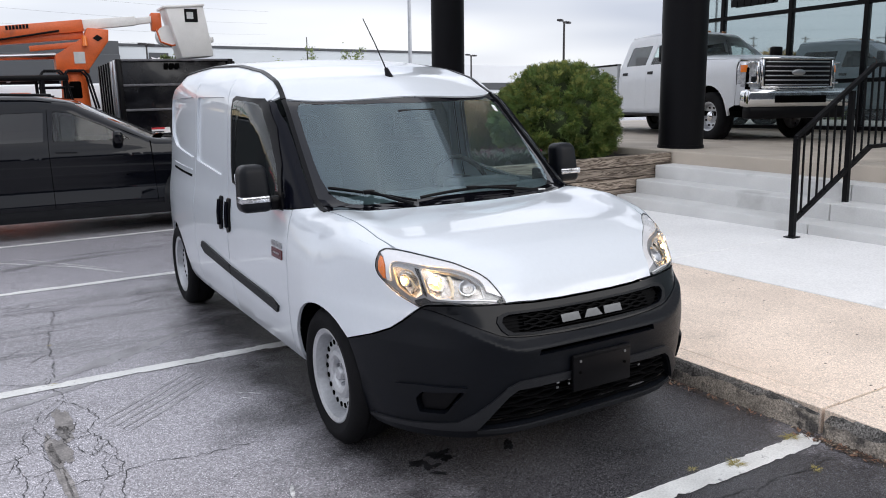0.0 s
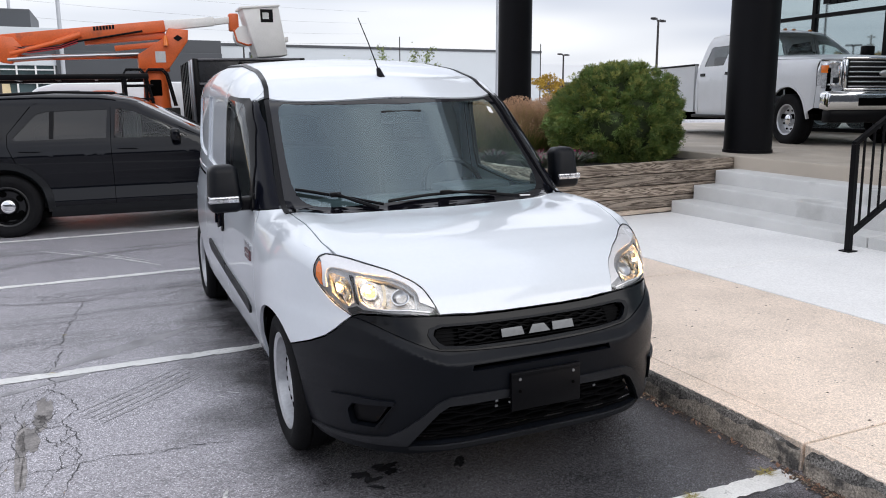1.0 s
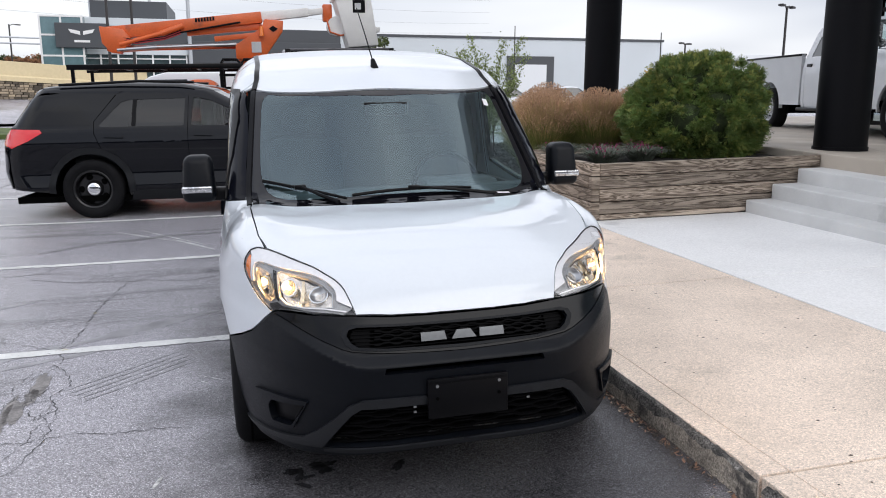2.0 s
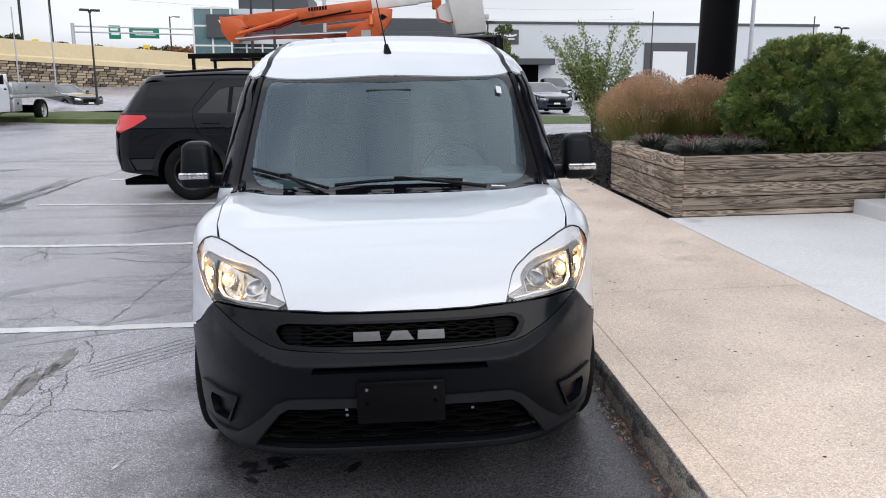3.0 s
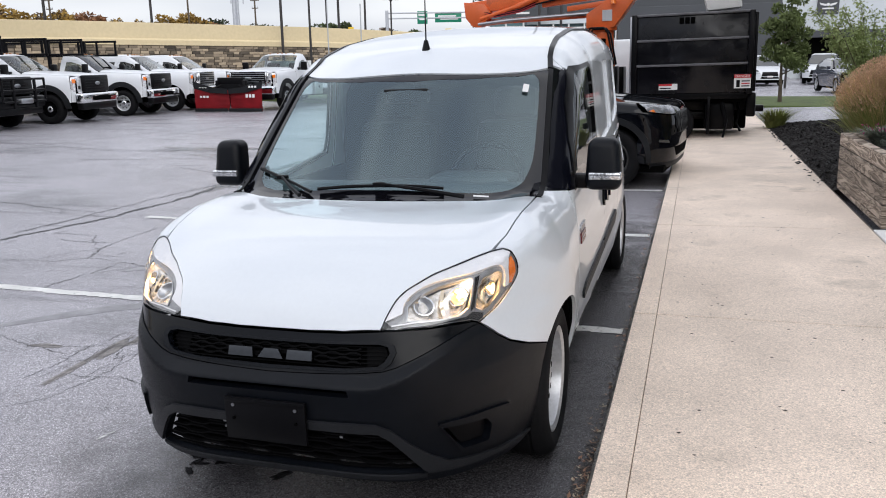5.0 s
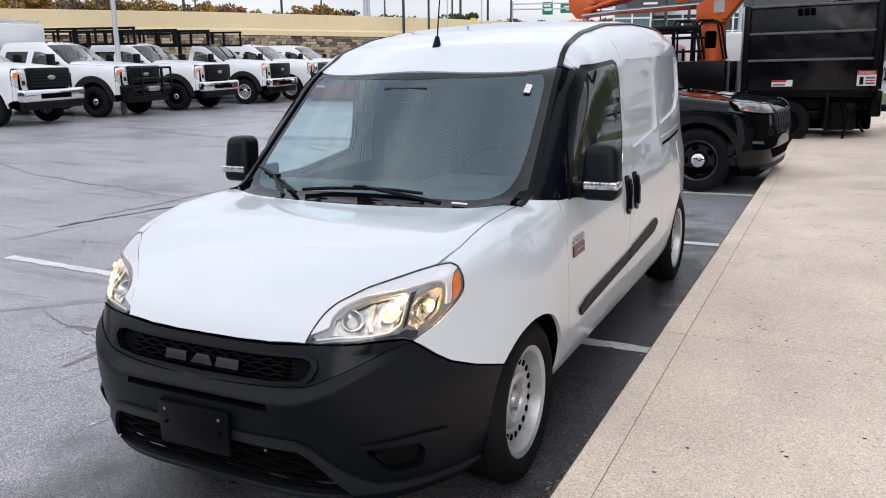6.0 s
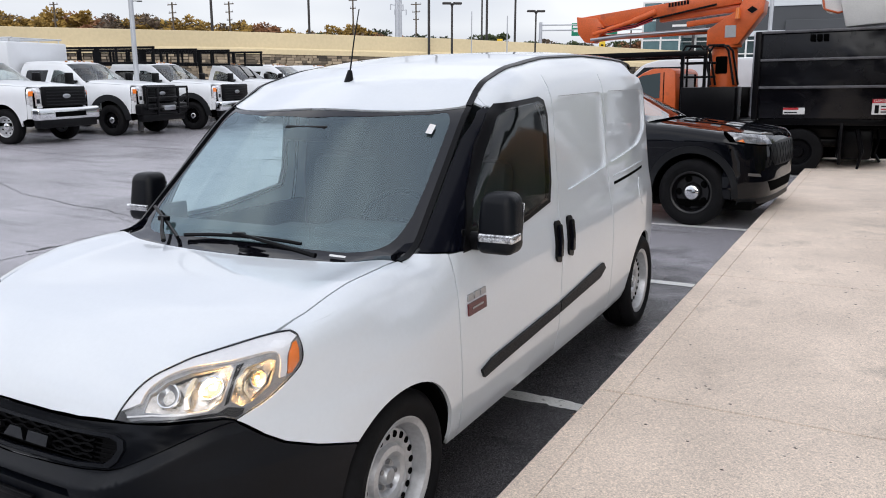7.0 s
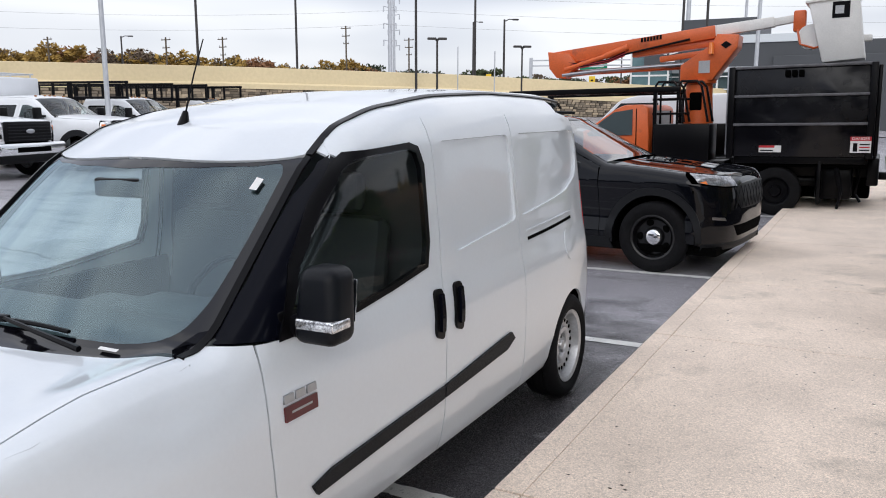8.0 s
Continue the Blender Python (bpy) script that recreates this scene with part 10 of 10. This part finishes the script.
lamp_pole(-15.0, 38.9, 5.1, 2, POLE_DARK, 0.06, label="dark lot lamp with two flat heads", arm=0.22)
lamp_pole(-12.4, 67.2, 11.6, 2, POLE_PALE, 0.24, label="thick pale pole with two lamp heads", arm=1.6)
lamp_pole(-8.0, 68.0, 13.0, 0, POLE_PALE, 0.14, label=PALE_TALL)
lamp_pole(5.6, 41.3, 4.9, 2, POLE_DARK, 0.06, label="dark lot lamp with two flat heads", arm=0.22)
lamp_pole(16.5, 32.2, 13.0, 0, POLE_PALE, 0.1, label=PALE_TALL)
lamp_pole(-3.4, 41.5, 13.0, 0, POLE_PALE, 0.11, label=PALE_TALL)
lamp_pole(26.0, 32.0, 6.0, 2, POLE_DARK, 0.08, label="dark lot lamp with two flat heads", arm=0.6)
lamp_pole(29.7, 47.6, 5.2, 2, POLE_DARK, 0.08, label="dark lot lamp with two flat heads", arm=0.5)
lamp_pole(28.4, 48.7, 6.0, 0, POLE_DARK, 0.05, label="thin dark pole beside the far lot")
lamp_pole(18.9, 53.1, 6.6, 0, POLE_DARK, 0.05, label="thin dark pole beside the far lot")


def utility_pole(x, y, h):
    t = thing("utility_pole", pose(x, y, 0), "weathered wooden utility pole with crossarms", "utility pole", "utility poles")
    bm = bmesh.new()
    cyl(bm, (0, 0, 0), (0, 0, h), 0.16, 0.11, seg=10)
    part("pole", bm, BARK, t)
    for k, z in enumerate((h - 0.4, h - 1.5, h - 2.6)):
        part("crossarm", boxed(-0.9 + 0.2 * k, 0.9 - 0.2 * k, -0.06, 0.06, z, z + 0.12), BARK, t)
        for s in (-0.75, 0.75):
            bm = bmesh.new()
            cyl(bm, (s * (1 - 0.2 * k), 0, z + 0.12), (s * (1 - 0.2 * k), 0, z + 0.35), 0.05, 0.03, seg=8)
            part("insulator", bm, POLE_PALE, t)
    return t


def steel_mast(x, y, h, r):
    t = thing("transmission_mast", pose(x, y, 0, 0, 0, 40), "tall grey steel transmission mast with short arms", "pylon", "transmission masts")
    bm = bmesh.new()
    cyl(bm, (0, 0, 0), (0, 0, h), r, r * 0.7, seg=12)
    part("shaft", bm, POLE_PALE, t)
    for z in np.arange(12.5, h - 0.5, 2.6):
        bm = bmesh.new()
        for s in (-1, 1):
            sweep(bm, [(0, 0, z), (s * 1.0, 0, z + 0.2)], 0.08, 6)
            cyl(bm, (s * 1.0, 0, z - 0.7), (s * 1.0, 0, z + 0.2), 0.09, seg=8)
        part("insulator_arm", bm, POLE_PALE, t)
    return t


steel_mast(-68.0, 108.0, 30.0, 0.36)
steel_mast(-73.0, 117.0, 22.0, 0.28)
for x, y, h in ((-68.0, 96.0, 13.8), (-81.5, 84.6, 11.9), (-86.8, 79.0, 11.6), (-62.0, 104.0, 12.5), (-100.0, 70.0, 11.5)):
    utility_pole(x, y, h)
# power cables strung from mast to mast
for i, (z, o) in enumerate(((20.0, 1.0), (22.6, -1.0), (17.4, 1.0), (15.0, -1.0))):
    cable = thing("power_cable", pose(0, 0, 0), "thin sagging power cable high over the highway", "cable", "power cables")
    bm = bmesh.new()
    a, b = Vector((-150.0, 40.0 + o, z + 1)), Vector((-68.0, 108.0 + o, z))
    c = Vector((60.0, 190.0 + o, z + 2))
    for p, q in ((a, b), (b, c)):
        sweep(bm, [p.lerp(q, k / 12) - Vector((0, 0, 2.2 * 4 * k / 12 * (1 - k / 12))) for k in range(13)], 0.012, 4)
    part("strand", bm, POLE_DARK, cable)

# sign gantry over the highway
gantry = thing("sign_gantry", pose(0, 0, 0), "grey steel gantry carrying road signs over the highway", "gantry")
for x, y in ((-28.1, 71.4), (-14.3, 75.6)):
    bm = bmesh.new()
    cyl(bm, (x, y, 0), (x, y, 6.7), 0.16, seg=12)
    part("post", bm, POLE_PALE, gantry)
for z in (5.95, 6.45):
    bm = bmesh.new()
    cyl(bm, (-28.1, 71.4, z), (-14.3, 75.6, z), 0.07, seg=8)
    part("beam", bm, POLE_PALE, gantry)


def road_sign(x, y, z, w, h, mt, label, bars, turn=17, post=False):
    t = thing("road_sign", pose(x, y, z, 0, 0, turn), label, "sign", "road signs")
    part("panel", boxed(-w / 2, w / 2, -0.14, -0.09, -h / 2, h / 2, 0.03), mt, t)
    for u0, u1, v0, v1 in bars:
        part("text_bar", boxed(u0 * w, u1 * w, -0.15, -0.139, v0 * h, v1 * h), SIGN_WHITE if mt is SIGN_GREEN else PLASTIC, t)
    if post:
        bm = bmesh.new()
        cyl(bm, (0, 0, -z), (0, 0, h / 2), 0.05, seg=8)
        part("post", bm, POLE_PALE, t)
    return t


BARS = ((-0.38, 0.3, 0.12, 0.28), (-0.3, 0.38, -0.2, -0.04))
road_sign(-24.8, 72.5, 6.0, 1.0, 1.2, SIGN_GREEN, "narrow green road sign with white lettering", BARS)
road_sign(-22.4, 73.3, 5.95, 2.6, 0.85, SIGN_GREEN, "wide green road sign with white lettering", BARS)
d = road_sign(-20.9, 68.5, 4.35, 0.55, 0.75, SIGN_YELLOW, "yellow warning sign beside the highway", ((-0.2, 0.2, -0.1, 0.1),), post=True)
road_sign(-23.2, 51.8, 4.1, 0.4, 0.4, SIGN_YELLOW, "small yellow warning sign on a post", (), post=True)


# ---- trees ----
def tree(m, h, crown, mt, seed, label, bare=0.0, leaf=0.3, n=2200, spread=0.34, stem=0.3, group="autumn tree line"):
    """Tapered trunk with limbs and a crown of leaf clumps with gaps."""
    rng = np.random.default_rng(seed)
    t = thing("tree", m, label, "tree", group)
    bm = bmesh.new()
    sweep(bm, [(0, 0, 0), (0.02 * h * rng.normal(), 0, 0.35 * h), (0.03 * h * rng.normal(), 0.02 * h * rng.normal(), 0.9 * h)], 0.022 * h, 8, 0.004 * h)
    tr = part("trunk", bm, BARK, t)
    tips = []
    for k in range(11):
        z = h * rng.uniform(stem, 0.8)
        a, ln = k * 2.4 + rng.normal(0, 0.3), spread * h * rng.uniform(0.55, 1.0) * (1.25 - 0.8 * z / h)
        d = np.array([math.cos(a), math.sin(a)])
        e = np.array([*(d * ln), z + ln * rng.uniform(0.3, 0.9)])
        bm = bmesh.new()
        sweep(bm, [(0, 0, z), (d[0] * ln * 0.5, d[1] * ln * 0.5, z + ln * 0.25), tuple(e)], 0.009 * h, 5, 0.002 * h)
        part("limb", bm, BARK, t)
        tips.append(e)
    tips += [np.array([0, 0, h * 0.92]), np.array([0.1 * h, 0, h * 0.8]), np.array([-0.1 * h, 0.05 * h, h * 0.78])]
    cl = []
    for e in tips:
        for j in range(4):
            cl.append((e + rng.normal(0, 0.055 * h, 3) * np.array([1, 1, 0.8]), crown * h * rng.uniform(0.5, 1.0)))

    def place(r):
        c, s = cl[int(r.integers(len(cl)))]
        d = r.normal(0, 1, 3)
        d /= np.linalg.norm(d)
        return c + d * s * r.uniform(0.3, 1.0) ** 0.5 * np.array([1, 1, 0.75]), d + np.array([0, 0, 0.4])

    if n:
        leaf_cloud("crown", t, mt, n, place, leaf, seed + 1)
    return t


KINDS = [(AUTUMN[0], "golden autumn tree beyond the highway wall", 3600), (AUTUMN[1], "rust-brown autumn tree beyond the highway wall", 3200), (AUTUMN[2], "dull green tree beyond the highway wall", 3800), (AUTUMN[3], "half-bare brown tree beyond the highway wall", 1600), (AUTUMN[0], "thinning golden tree beyond the highway wall", 2400)]
DARK_GREEN = mat("dark_evergreen_needles", (0.03, 0.042, 0.02), 0.9, var=0.35, scale=0.4, fine=3)
masters = [tree(pose(-138 + 5 * k, 60 + 5 * k, 0), 10.5, 0.115, mt, 300 + k, lb, leaf=0.5, n=n) for k, (mt, lb, n) in enumerate(KINDS)]
masters.append(tree(pose(-109, 101, 0), 9.6, 0.1, DARK_GREEN, 320, "dark evergreen tree beyond the highway wall", leaf=0.45, n=2600, spread=0.22, stem=0.12))
rng = random.Random(77)
for i in range(150):
    az = -74 + 96 * i / 149 + rng.uniform(-0.6, 0.6)
    far_r = 150 + rng.uniform(-10, 14)
    x, y = far_r * math.sin(radians(az)), far_r * math.cos(radians(az))
    top = float(np.interp(az, [-60, -48, -40, -30, -20, 25], [11.6, 11.2, 10.4, 8.8, 8.2, 7.6])) * rng.uniform(0.84, 1.06)
    k = rng.choice((0, 0, 1, 2, 3, 4, 1) if az < -35 else (1, 2, 3, 3, 5, 5, 2))
    s = top / (10.5 if k < 5 else 9.6)
    copy_thing(masters[k], pose(x, y, 0, 0, 0, rng.uniform(0, 360)) @ Matrix.Diagonal((s * 1.45, s * 1.45, s, 1)))
YELLOW_LEAF = mat("yellow_maple_leaf", (0.42, 0.27, 0.035), 0.8, var=0.3, scale=2)
tree(pose(27.0, 45.0, 0), 3.6, 0.12, YELLOW_LEAF, 351, "small yellow autumn tree beside the far lot", leaf=0.14, n=2600, group="")
tree(pose(4.1, 27.0, 0.1), 3.3, 0.11, mat("street_tree_leaf", (0.1, 0.13, 0.04), 0.8, var=0.35, scale=2), 352, "small green street tree by the grass island", leaf=0.12, n=6500, spread=0.16, stem=0.25, group="")
